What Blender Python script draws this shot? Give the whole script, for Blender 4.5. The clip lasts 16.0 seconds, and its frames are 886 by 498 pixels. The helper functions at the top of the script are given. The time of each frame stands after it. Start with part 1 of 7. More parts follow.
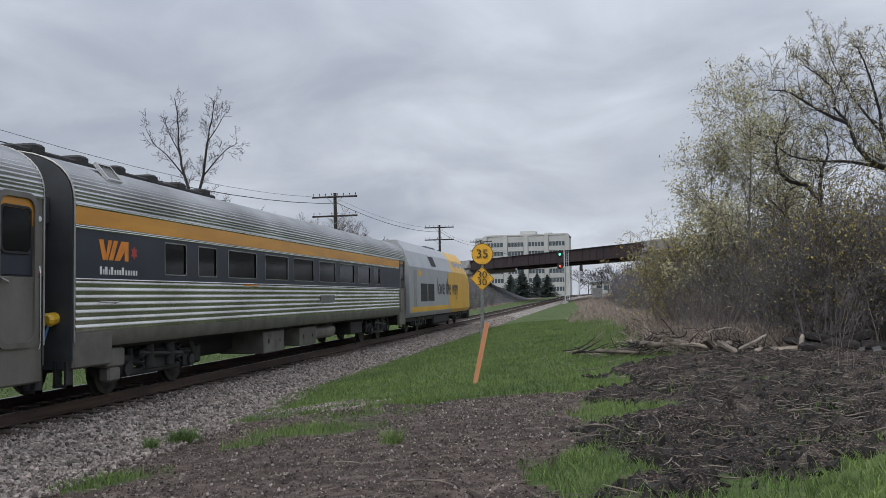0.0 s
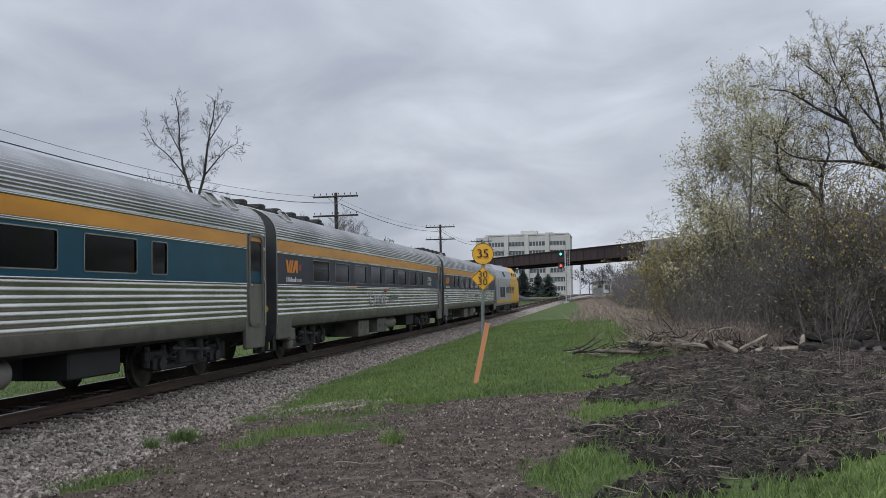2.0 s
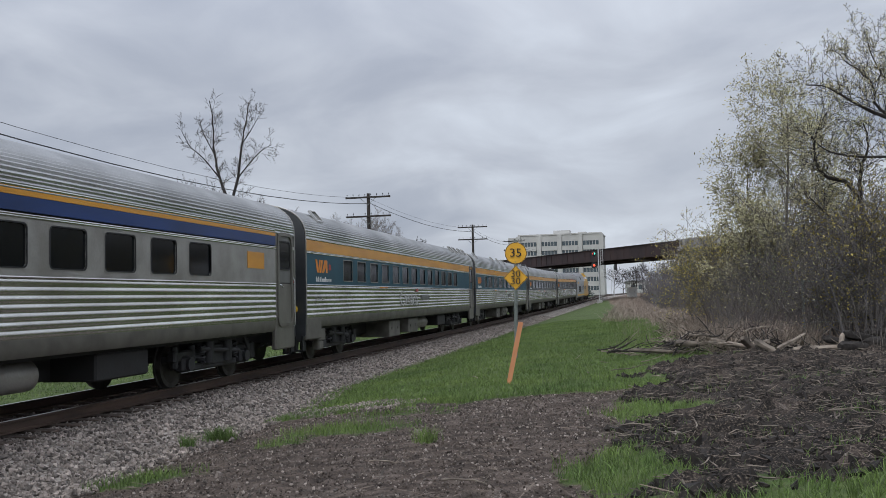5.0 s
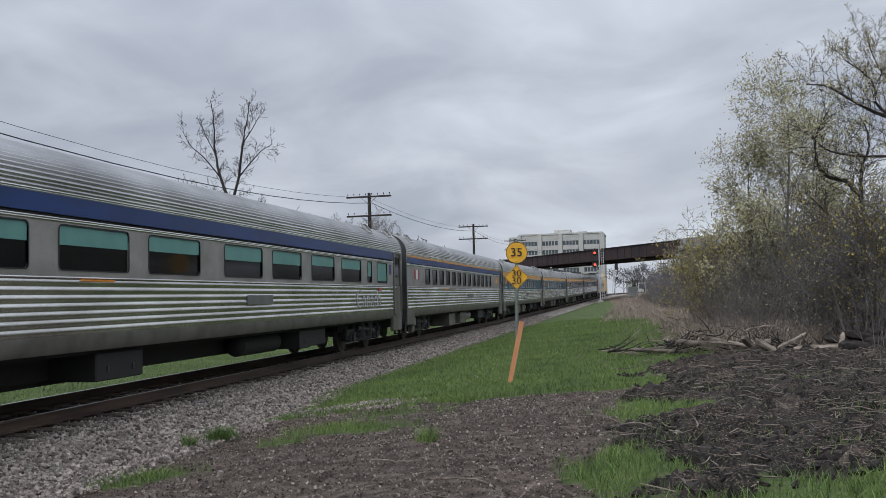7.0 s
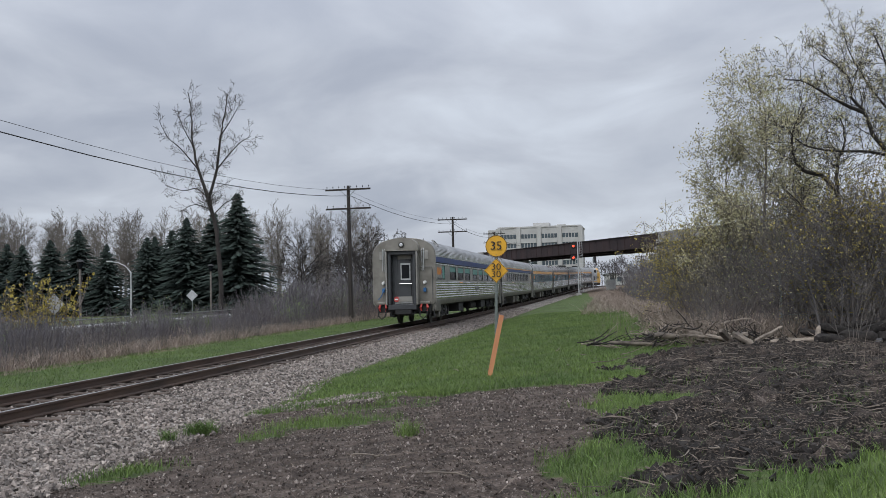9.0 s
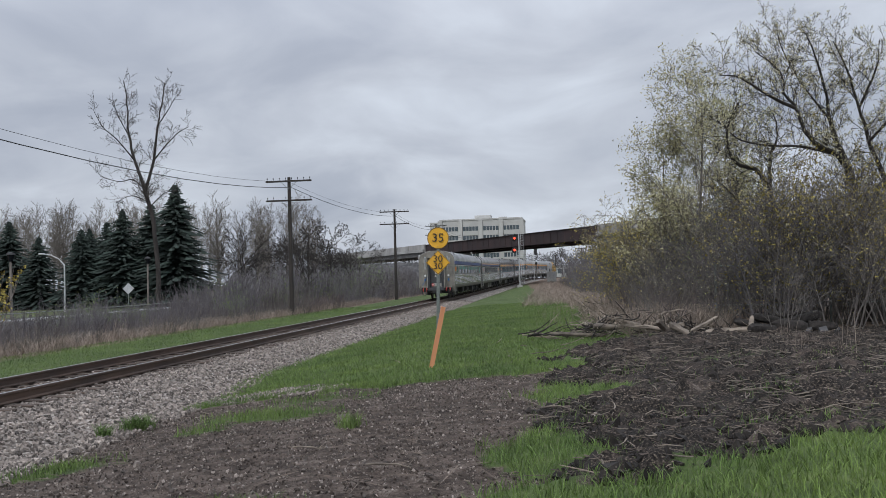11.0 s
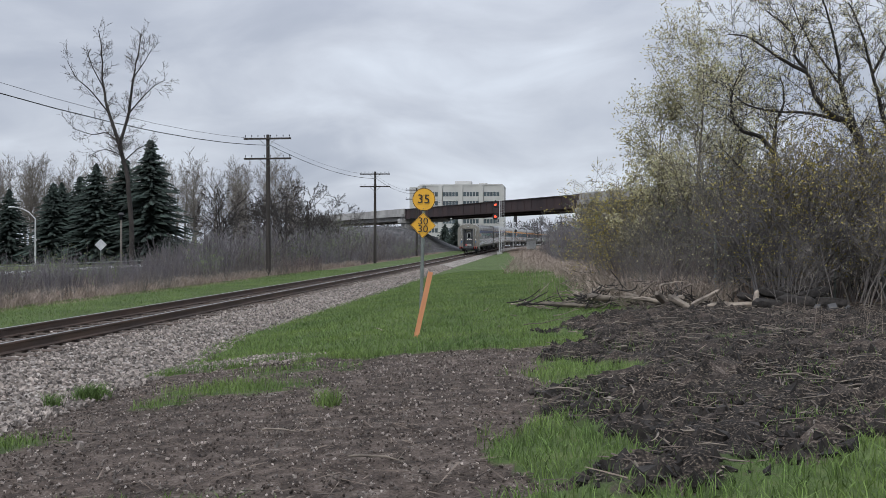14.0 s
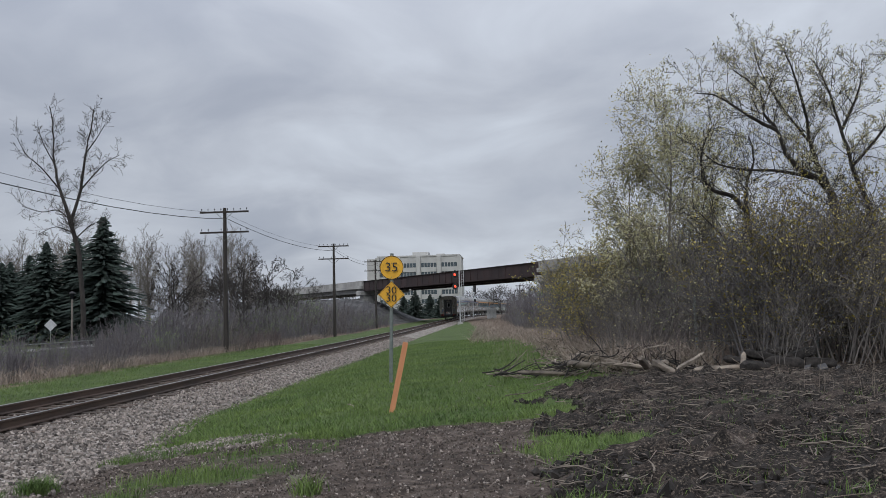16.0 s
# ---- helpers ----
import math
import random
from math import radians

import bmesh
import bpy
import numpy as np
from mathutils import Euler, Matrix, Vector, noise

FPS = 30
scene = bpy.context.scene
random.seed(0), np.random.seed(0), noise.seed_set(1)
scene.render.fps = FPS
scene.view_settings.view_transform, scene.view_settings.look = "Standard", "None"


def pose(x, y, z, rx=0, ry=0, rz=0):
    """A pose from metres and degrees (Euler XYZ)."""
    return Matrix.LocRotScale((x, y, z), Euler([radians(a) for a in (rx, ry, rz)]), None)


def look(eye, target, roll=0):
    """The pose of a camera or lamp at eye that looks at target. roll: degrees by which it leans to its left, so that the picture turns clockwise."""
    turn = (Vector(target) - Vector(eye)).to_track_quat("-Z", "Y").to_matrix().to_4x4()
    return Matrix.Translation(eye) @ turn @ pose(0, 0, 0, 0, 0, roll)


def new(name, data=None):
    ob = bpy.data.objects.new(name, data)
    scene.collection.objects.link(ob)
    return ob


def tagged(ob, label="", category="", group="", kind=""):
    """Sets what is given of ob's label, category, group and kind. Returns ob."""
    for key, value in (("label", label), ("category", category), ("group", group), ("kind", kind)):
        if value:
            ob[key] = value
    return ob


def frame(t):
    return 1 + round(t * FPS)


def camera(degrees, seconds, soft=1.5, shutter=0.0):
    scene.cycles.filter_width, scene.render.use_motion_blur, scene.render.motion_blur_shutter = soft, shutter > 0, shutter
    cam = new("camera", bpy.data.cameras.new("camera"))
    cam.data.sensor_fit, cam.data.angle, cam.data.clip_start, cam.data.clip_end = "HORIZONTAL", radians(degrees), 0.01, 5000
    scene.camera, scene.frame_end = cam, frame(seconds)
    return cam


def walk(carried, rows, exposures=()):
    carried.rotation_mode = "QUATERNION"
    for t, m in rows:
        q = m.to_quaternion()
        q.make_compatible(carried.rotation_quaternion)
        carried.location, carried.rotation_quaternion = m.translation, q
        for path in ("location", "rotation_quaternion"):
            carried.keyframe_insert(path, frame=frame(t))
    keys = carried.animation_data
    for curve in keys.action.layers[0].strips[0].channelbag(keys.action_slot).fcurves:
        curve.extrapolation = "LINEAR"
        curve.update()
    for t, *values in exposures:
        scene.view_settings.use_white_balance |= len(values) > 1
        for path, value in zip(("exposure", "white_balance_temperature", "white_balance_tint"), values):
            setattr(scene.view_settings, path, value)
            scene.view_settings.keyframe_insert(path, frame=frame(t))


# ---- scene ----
cam = camera(52.2, 16.0, soft=0.6)
PATH = [
    (0, (0.621, -0.106, 1.638), (0.293, 1.864, 1.744), -1.1),
    (0.5, (0.613, -0.1, 1.645), (0.302, 1.873, 1.75), -1.0),
    (1, (0.617, -0.094, 1.648), (0.31, 1.879, 1.752), -1.0),
    (1.5, (0.622, -0.103, 1.65), (0.314, 1.87, 1.753), -1.0),
    (2, (0.629, -0.099, 1.646), (0.299, 1.87, 1.751), -1.1),
    (2.5, (0.627, -0.107, 1.638), (0.271, 1.858, 1.745), -1.2),
    (3, (0.629, -0.088, 1.624), (0.248, 1.873, 1.734), -1.3),
    (3.5, (0.624, -0.086, 1.622), (0.23, 1.872, 1.732), -1.3),
    (4, (0.617, -0.071, 1.625), (0.22, 1.886, 1.734), -1.3),
    (6.5, (0.626, -0.099, 1.627), (0.222, 1.857, 1.733), -1.3),
    (7, (0.618, -0.099, 1.627), (0.216, 1.857, 1.733), -1.3),
    (7.5, (0.613, -0.101, 1.63), (0.212, 1.856, 1.735), -1.3),
    (7.6, (0.616, -0.097, 1.631), (0.215, 1.86, 1.736), -1.3),
    (8, (0.604, -0.1, 1.633), (0.205, 1.857, 1.737), -1.3),
    (8.5, (0.608, -0.106, 1.633), (0.223, 1.854, 1.735), -1.3),
    (9, (0.598, -0.107, 1.644), (0.241, 1.859, 1.733), -1.3),
    (11.5, (0.602, -0.107, 1.634), (0.399, 1.882, 1.694), -1.4),
    (12, (0.603, -0.055, 1.635), (0.421, 1.936, 1.674), -1.2),
    (12.5, (0.591, 0.071, 1.625), (0.411, 2.063, 1.623), -0.7),
    (13, (0.501, 0.343, 1.599), (0.319, 2.334, 1.563), -0.4),
    (13.5, (0.386, 0.743, 1.598), (0.203, 2.734, 1.561), -0.1),
    (14, (0.274, 1.136, 1.599), (0.09, 3.128, 1.591), 0.1),
    (14.5, (0.151, 1.484, 1.575), (-0.026, 3.475, 1.617), -0.2),
    (15, (0.096, 1.777, 1.544), (-0.072, 3.765, 1.682), -1.5),
    (15.5, (-0.025, 1.901, 1.547), (-0.157, 3.891, 1.7), -1.6),
    (16, (-0.09, 1.94, 1.548), (-0.178, 3.932, 1.696), -1.4),
]
walk(cam, [(t, look(eye, target, roll)) for t, eye, target, roll in PATH],
     exposures=[(t, e, 6250, 8) for t, e in ((0.0, -0.16), (9.0, -0.14), (11.5, -0.1), (12.5, 0.04), (13.5, 0.05), (14.5, -0.08), (15.3, -0.28), (16.0, -0.28))])

# ---- light ----
world = bpy.data.worlds.new("overcast_sky")
scene.world = world
world.use_nodes = True
SUN_EL, SUN_AZ = 48.0, 200.0


def build_sky():
    nt = world.node_tree
    nt.nodes.clear()
    N, Lk = nt.nodes.new, nt.links.new

    def math_node(op, a, b=None):
        n = N("ShaderNodeMath")
        n.operation = op
        for i, v in enumerate((a, b)):
            if v is None:
                continue
            if isinstance(v, (int, float)):
                n.inputs[i].default_value = v
            else:
                Lk(v, n.inputs[i])
        return n.outputs[0]

    tc = N("ShaderNodeTexCoord")
    sep = N("ShaderNodeSeparateXYZ")
    Lk(tc.outputs["Generated"], sep.inputs[0])
    z = math_node("MAXIMUM", sep.outputs[2], 0.0)
    den = math_node("ADD", z, 0.26)
    u = math_node("DIVIDE", sep.outputs[0], den)
    v = math_node("DIVIDE", sep.outputs[1], den)
    comb = N("ShaderNodeCombineXYZ")
    Lk(u, comb.inputs[0])
    Lk(v, comb.inputs[1])

    def cloud(scale, detail, rough, distort, off):
        mp = N("ShaderNodeMapping")
        mp.inputs["Location"].default_value = off
        Lk(comb.outputs[0], mp.inputs[0])
        n = N("ShaderNodeTexNoise")
        n.inputs["Scale"].default_value = scale
        n.inputs["Detail"].default_value = detail
        n.inputs["Roughness"].default_value = rough
        n.inputs["Distortion"].default_value = distort
        Lk(mp.outputs[0], n.inputs[0])
        return n.outputs[0]

    big = cloud(0.9, 2.0, 0.5, 0.4, (1.7, 0.4, 0.0))
    mid = cloud(2.1, 9.0, 0.50, 0.5, (4.1, 2.2, 0.0))
    mix = math_node("ADD", math_node("MULTIPLY", big, 0.5), math_node("MULTIPLY", mid, 0.5))
    ramp = N("ShaderNodeValToRGB")
    el = ramp.color_ramp.elements
    el[0].position, el[0].color = 0.34, (0.305, 0.325, 0.385, 1)
    el[1].position, el[1].color = 0.64, (0.585, 0.61, 0.665, 1)
    e = el.new(0.45)
    e.color = (0.375, 0.392, 0.448, 1)
    e = el.new(0.53)
    e.color = (0.46, 0.475, 0.525, 1)
    Lk(mix, ramp.inputs[0])
    # an overcast vault, with a thinner pale layer low over the land
    rim = math_node("MULTIPLY", math_node("MAXIMUM", math_node("SUBTRACT", 1.0, math_node("DIVIDE", z, 0.24)), 0.0), 0.42)
    lift = math_node("ADD", math_node("ADD", math_node("MULTIPLY", math_node("POWER", z, 1.4), 3.0), 0.88), rim)
    vm = N("ShaderNodeVectorMath")
    vm.operation = "SCALE"
    Lk(ramp.outputs[0], vm.inputs[0])
    Lk(lift, vm.inputs[3])
    sky = N("ShaderNodeTexSky")
    sky.sky_type, sky.sun_disc = "NISHITA", False
    sky.sun_elevation, sky.sun_rotation = radians(SUN_EL), radians(SUN_AZ)
    bg1, bg2, add, out = N("ShaderNodeBackground"), N("ShaderNodeBackground"), N("ShaderNodeAddShader"), N("ShaderNodeOutputWorld")
    Lk(sky.outputs[0], bg1.inputs[0])
    bg1.inputs[1].default_value = 0.006
    Lk(vm.outputs[0], bg2.inputs[0])
    bg2.inputs[1].default_value = 1.0
    Lk(bg1.outputs[0], add.inputs[0])
    Lk(bg2.outputs[0], add.inputs[1])
    Lk(add.outputs[0], out.inputs[0])


build_sky()
sun = new("sun", bpy.data.lights.new("sun", "SUN"))
sun.data.energy, sun.data.angle, sun.data.color = 1.5, radians(35), (1.0, 0.97, 0.93)
sun.rotation_euler = (radians(90 - SUN_EL), 0, radians(180 - SUN_AZ))

# ---- materials ----


def material(name, color, rough=0.8, metal=0.0, color2=None, scale=4.0, detail=5.0, bump=0.0, bump_scale=30.0, per=0.0, stretch=(1, 1, 1), spec=0.5, island=False, fine=0.0):
    """A painted or natural surface: two colours mixed by noise, a finer grain over it, relief and a shade of its own per object or per piece."""
    m = bpy.data.materials.new(name)
    m.use_nodes = True
    nt = m.node_tree
    N, Lk = nt.nodes.new, nt.links.new
    b = nt.nodes["Principled BSDF"]
    b.inputs["Roughness"].default_value = rough
    b.inputs["Metallic"].default_value = metal
    b.inputs["Specular IOR Level"].default_value = spec
    tc = N("ShaderNodeTexCoord")
    mp = N("ShaderNodeMapping")
    mp.inputs["Scale"].default_value = stretch
    Lk(tc.outputs["Object"], mp.inputs[0])
    c2 = color2 or tuple(c * 0.78 for c in color)
    n1 = N("ShaderNodeTexNoise")
    n1.inputs["Scale"].default_value, n1.inputs["Detail"].default_value = scale, detail
    Lk(mp.outputs[0], n1.inputs[0])
    rp = N("ShaderNodeValToRGB")
    rp.color_ramp.elements[0].position, rp.color_ramp.elements[0].color = 0.35, (*c2, 1)
    rp.color_ramp.elements[1].position, rp.color_ramp.elements[1].color = 0.65, (*color, 1)
    Lk(n1.outputs[0], rp.inputs[0])
    col = rp.outputs[0]
    n2 = N("ShaderNodeTexNoise")
    n2.inputs["Scale"].default_value, n2.inputs["Detail"].default_value = bump_scale, 4.0
    Lk(mp.outputs[0], n2.inputs[0])
    if fine:
        mr = N("ShaderNodeMapRange")
        mr.inputs[1].default_value, mr.inputs[2].default_value = 0.3, 0.7
        mr.inputs[3].default_value, mr.inputs[4].default_value = 1 - fine, 1 + fine
        Lk(n2.outputs[0], mr.inputs[0])
        vm = N("ShaderNodeVectorMath")
        vm.operation = "SCALE"
        Lk(col, vm.inputs[0])
        Lk(mr.outputs[0], vm.inputs[3])
        col = vm.outputs[0]
    if per:
        src = N("ShaderNodeNewGeometry").outputs["Random Per Island"] if island else N("ShaderNodeObjectInfo").outputs["Random"]
        mr = N("ShaderNodeMapRange")
        mr.inputs[3].default_value, mr.inputs[4].default_value = 1 - per, 1 + per
        Lk(src, mr.inputs[0])
        vm = N("ShaderNodeVectorMath")
        vm.operation = "SCALE"
        Lk(col, vm.inputs[0])
        Lk(mr.outputs[0], vm.inputs[3])
        col = vm.outputs[0]
    Lk(col, b.inputs["Base Color"])
    if bump:
        bp = N("ShaderNodeBump")
        bp.inputs["Strength"].default_value, bp.inputs["Distance"].default_value = bump, 0.02
        Lk(n2.outputs[0], bp.inputs["Height"])
        Lk(bp.outputs[0], b.inputs["Normal"])
    return m


def glowing(name, color, strength):
    m = bpy.data.materials.new(name)
    m.use_nodes = True
    b = m.node_tree.nodes["Principled BSDF"]
    b.inputs["Base Color"].default_value = (*[c * 0.3 for c in color], 1)
    b.inputs["Emission Color"].default_value = (*color, 1)
    b.inputs["Emission Strength"].default_value = strength
    return m


STEEL = material("fluted_stainless_steel", (0.60, 0.595, 0.575), 0.27, 0.95, (0.40, 0.39, 0.37), 1.3, 6, 0.05, 40, stretch=(1, 0.4, 1.5), fine=0.06)
ROOF_STEEL = material("roof_steel_dulled", (0.50, 0.50, 0.50), 0.42, 0.8, (0.32, 0.32, 0.32), 0.8, 6, 0.05, 40, stretch=(1, 0.6, 1), fine=0.08)
PLAIN_STEEL = material("grey_painted_steel", (0.36, 0.35, 0.325), 0.45, 0.5, (0.25, 0.24, 0.215), 1.6, 6, 0.06, 30, fine=0.06)
DUSTY = material("dusty_lower_steel", (0.20, 0.19, 0.165), 0.5, 0.35, (0.115, 0.106, 0.09), 1.3, 7, 0.06, 30, stretch=(1, 1, 0.4), fine=0.06)
SILL = material("grimy_sill_paint", (0.155, 0.148, 0.125), 0.6, 0.2, (0.10, 0.094, 0.08), 2.0, 6, 0.1, 20)
BAND_GREY = material("charcoal_band_paint", (0.034, 0.040, 0.053), 0.45, 0, (0.026, 0.031, 0.041), 1.0, spec=0.3)
BAND_TEAL = material("teal_band_paint", (0.006, 0.070, 0.105), 0.45, 0, (0.005, 0.054, 0.082), 1.0, spec=0.3)
YELLOW = material("amber_stripe_paint", (0.68, 0.31, 0.022), 0.35, 0, (0.54, 0.235, 0.02), 1.2, 6, stretch=(1, 0.4, 2))
BLUE = material("blue_stripe_paint", (0.010, 0.040, 0.165), 0.4, 0, (0.007, 0.028, 0.110), 1.4, 6, spec=0.4, stretch=(1, 0.5, 2))
FADED = material("faded_white_decal", (0.50, 0.50, 0.49), 0.55, 0.2, (0.36, 0.36, 0.35), 2.5)
WHITE = material("white_paint", (0.72, 0.72, 0.70), 0.5, 0, (0.60, 0.60, 0.58), 3)
RED = material("red_paint", (0.42, 0.05, 0.04), 0.5)
ORANGE = material("orange_paint", (0.75, 0.25, 0.02), 0.5)
BLACK = material("black_rubber", (0.018, 0.018, 0.019), 0.7, 0, (0.012, 0.012, 0.012), 3)
GLASS = material("tinted_window_glass", (0.008, 0.010, 0.012), 0.08, 0, (0.006, 0.007, 0.008), 0.6, spec=0.2)
BLIND = material("teal_window_blind", (0.12, 0.30, 0.26), 0.45, 0, (0.10, 0.25, 0.22), 2)
UNDER = material("near_black_steel", (0.020, 0.020, 0.020), 0.75, 0.1, (0.018, 0.017, 0.016), 3, bump=0.2, bump_scale=18)
BOGIE = material("grimy_cast_steel", (0.030, 0.030, 0.032), 0.6, 0.1, (0.014, 0.014, 0.014), 4, bump=0.2, bump_scale=16)
WHEEL = material("worn_wheel_steel", (0.07, 0.066, 0.062), 0.5, 0.4, (0.03, 0.027, 0.024), 5)
BOXES = material("equipment_box_paint", (0.15, 0.143, 0.122), 0.6, 0.1, (0.085, 0.08, 0.068), 2.5)
LOCO_GREY = material("silver_grey_paint", (0.40, 0.41, 0.43), 0.4, 0.15, (0.34, 0.35, 0.36), 1.0)
LOCO_YELLOW = material("locomotive_yellow_paint", (0.70, 0.40, 0.03), 0.4, 0, (0.62, 0.34, 0.025), 1.0)
# dark grey paint; on car ends it also carries the gap's shade
DOOR_DARK = material("dark_paint_and_gap_shade", (0.055, 0.058, 0.062), 0.5, 0.1, (0.04, 0.042, 0.045), 2)
DOOR_GREY = material("aged_door_paint", (0.17, 0.17, 0.165), 0.5, 0.2, (0.13, 0.13, 0.12), 2)
BLUE_HOSE = material("blue_hose", (0.03, 0.13, 0.32), 0.5)
YELLOW_PLASTIC = material("yellow_plastic", (0.68, 0.42, 0.03), 0.45)
RAIL = material("rusty_rail", (0.105, 0.068, 0.05), 0.65, 0.3, (0.06, 0.042, 0.034), 5, 6, 0.15, 40, stretch=(1, 0.15, 1))
RAIL_TOP = material("polished_rail_head", (0.50, 0.49, 0.48), 0.28, 0.95, (0.38, 0.37, 0.35), 3, stretch=(1, 0.1, 1))
TIE = material("creosoted_tie", (0.085, 0.06, 0.045), 0.9, 0, (0.045, 0.034, 0.028), 3, 6, 0.5, 12, per=0.25, stretch=(0.3, 4, 4))
STONE = material("ballast_stone", (0.265, 0.228, 0.20), 0.9, 0, (0.12, 0.10, 0.088), 7, 4, 0.3, 40, per=0.7, island=True)
GIRDER = material("rusty_girder_paint", (0.042, 0.024, 0.023), 0.7, 0.1, (0.024, 0.016, 0.017), 0.5, 6, 0.1, 10, stretch=(1, 1, 0.3))
CONCRETE = material("weathered_concrete", (0.36, 0.35, 0.335), 0.9, 0, (0.24, 0.235, 0.225), 0.5, 7, 0.15, 12, stretch=(1, 1, 0.4))
BUILDING = material("cream_precast_panel", (0.45, 0.445, 0.425), 0.85, 0, (0.38, 0.375, 0.36), 0.2, 6)
BUILDING_GLASS = material("far_window_glass", (0.085, 0.11, 0.125), 0.2, 0, (0.05, 0.065, 0.075), 0.4)
POLE_WOOD = material("weathered_pole_wood", (0.042, 0.035, 0.030), 0.9, 0, (0.022, 0.019, 0.017), 3, 6, 0.3, 15, stretch=(3, 3, 0.2))
POST_STEEL = material("galvanised_post", (0.22, 0.24, 0.23), 0.55, 0.5, (0.15, 0.17, 0.16), 8)
SIGN_YELLOW = material("sign_yellow", (0.72, 0.38, 0.025), 0.5, 0, (0.64, 0.33, 0.022), 3)
STAKE = material("bare_orange_stake", (0.60, 0.27, 0.13), 0.8, 0, (0.50, 0.21, 0.10), 3, 6, 0.2, 30, stretch=(4, 4, 0.4))
SIGNAL_WHITE = material("aluminium_paint", (0.50, 0.51, 0.51), 0.5, 0.3, (0.40, 0.41, 0.41), 4)
BARK = material("dark_bark", (0.042, 0.036, 0.032), 0.95, 0, (0.022, 0.019, 0.017), 4, 5, 0.4, 25, stretch=(1, 1, 0.3))
GREY_BARK = material("grey_bark", (0.095, 0.085, 0.076), 0.95, 0, (0.05, 0.045, 0.04), 4, 5, 0.4, 25, stretch=(1, 1, 0.3))
END_PAINT = material("grimy_end_paint", (0.26, 0.245, 0.215), 0.5, 0.35, (0.15, 0.14, 0.12), 1.5, 7, 0.06, 30)
PALE_BARK = material("pale_bark", (0.20, 0.18, 0.155), 0.95, 0, (0.125, 0.11, 0.095), 3, 5, 0.3, 25, stretch=(1, 1, 0.3))
TWIG = material("grey_brown_twigs", (0.160, 0.142, 0.128), 0.95, 0, (0.080, 0.072, 0.068), 1.5, per=0.35, island=True)
TWIG_RED = material("reddish_twigs", (0.165, 0.130, 0.118), 0.95, 0, (0.090, 0.072, 0.068), 1.5, per=0.3, island=True)
TWIG_FAR = material("lavender_grey_scrub", (0.150, 0.138, 0.146), 0.95, 0, (0.085, 0.078, 0.084), 0.6, per=0.3, island=True)
TWIG_DARK = material("dark_thicket_twigs", (0.105, 0.096, 0.096), 0.95, 0, (0.056, 0.053, 0.055), 1.5, per=0.3, island=True)
STRAW = material("dry_grass", (0.30, 0.245, 0.195), 0.95, 0, (0.185, 0.15, 0.125), 1.5, per=0.35, island=True)
LEAF = material("young_spring_leaf", (0.31, 0.31, 0.10), 0.7, 0, (0.21, 0.21, 0.07), 2, per=0.4, island=True)
LEAF_PALE = material("pale_catkin_leaf", (0.40, 0.37, 0.21), 0.7, 0, (0.25, 0.23, 0.12), 2, per=0.35, island=True)
LEAF_GOLD = material("golden_bud_leaf", (0.36, 0.295, 0.055), 0.7, 0, (0.23, 0.185, 0.04), 2, per=0.4, island=True)
LEAF_GREEN = material("fresh_green_leaf", (0.16, 0.21, 0.06), 0.7, 0, (0.10, 0.14, 0.04), 2, per=0.4, island=True)
NEEDLE = material("spruce_needles", (0.032, 0.048, 0.038), 0.95, 0, (0.016, 0.025, 0.020), 1.2, per=0.5, island=True)
GRASS = material("spring_grass_blades", (0.125, 0.180, 0.042), 0.8, 0, (0.070, 0.118, 0.027), 0.55, per=0.45, island=True)
LOG = material("rotten_log", (0.038, 0.032, 0.028), 0.95, 0, (0.012, 0.010, 0.009), 4, 6, 0.6, 14, per=0.3, stretch=(4, 0.5, 4))
DEADWOOD = material("bleached_deadwood", (0.27, 0.225, 0.18), 0.9, 0, (0.10, 0.082, 0.067), 5, 6, 0.4, 20, per=0.35)
SOIL = material("clod_soil", (0.030, 0.0245, 0.021), 1.0, 0, (0.013, 0.0105, 0.009), 8, 6, 0.5, 30, per=0.35, island=True)
CRUMB = material("dirt_crumb", (0.075, 0.058, 0.048), 1.0, 0, (0.045, 0.034, 0.028), 8, per=0.4, island=True)
CHIP = material("wood_chip", (0.125, 0.098, 0.078), 0.95, 0, (0.045, 0.034, 0.028), 3, per=0.65, island=True)
ASPHALT = material("grey_asphalt", (0.075, 0.075, 0.076), 0.95, 0, (0.055, 0.055, 0.055), 2)
RUBBLE = material("grey_rubble", (0.095, 0.092, 0.092), 0.95, 0, (0.045, 0.044, 0.046), 1.2, 8, 0.5, 5)
LAMP_RED = glowing("red_lamp", (1.0, 0.05, 0.02), 3.5)
LAMP_OFF = material("unlit_lens", (0.02, 0.03, 0.025), 0.2)
LAMP_GREEN = glowing("green_lamp", (0.1, 0.9, 0.6), 3.0)

# ---- mesh helpers ----


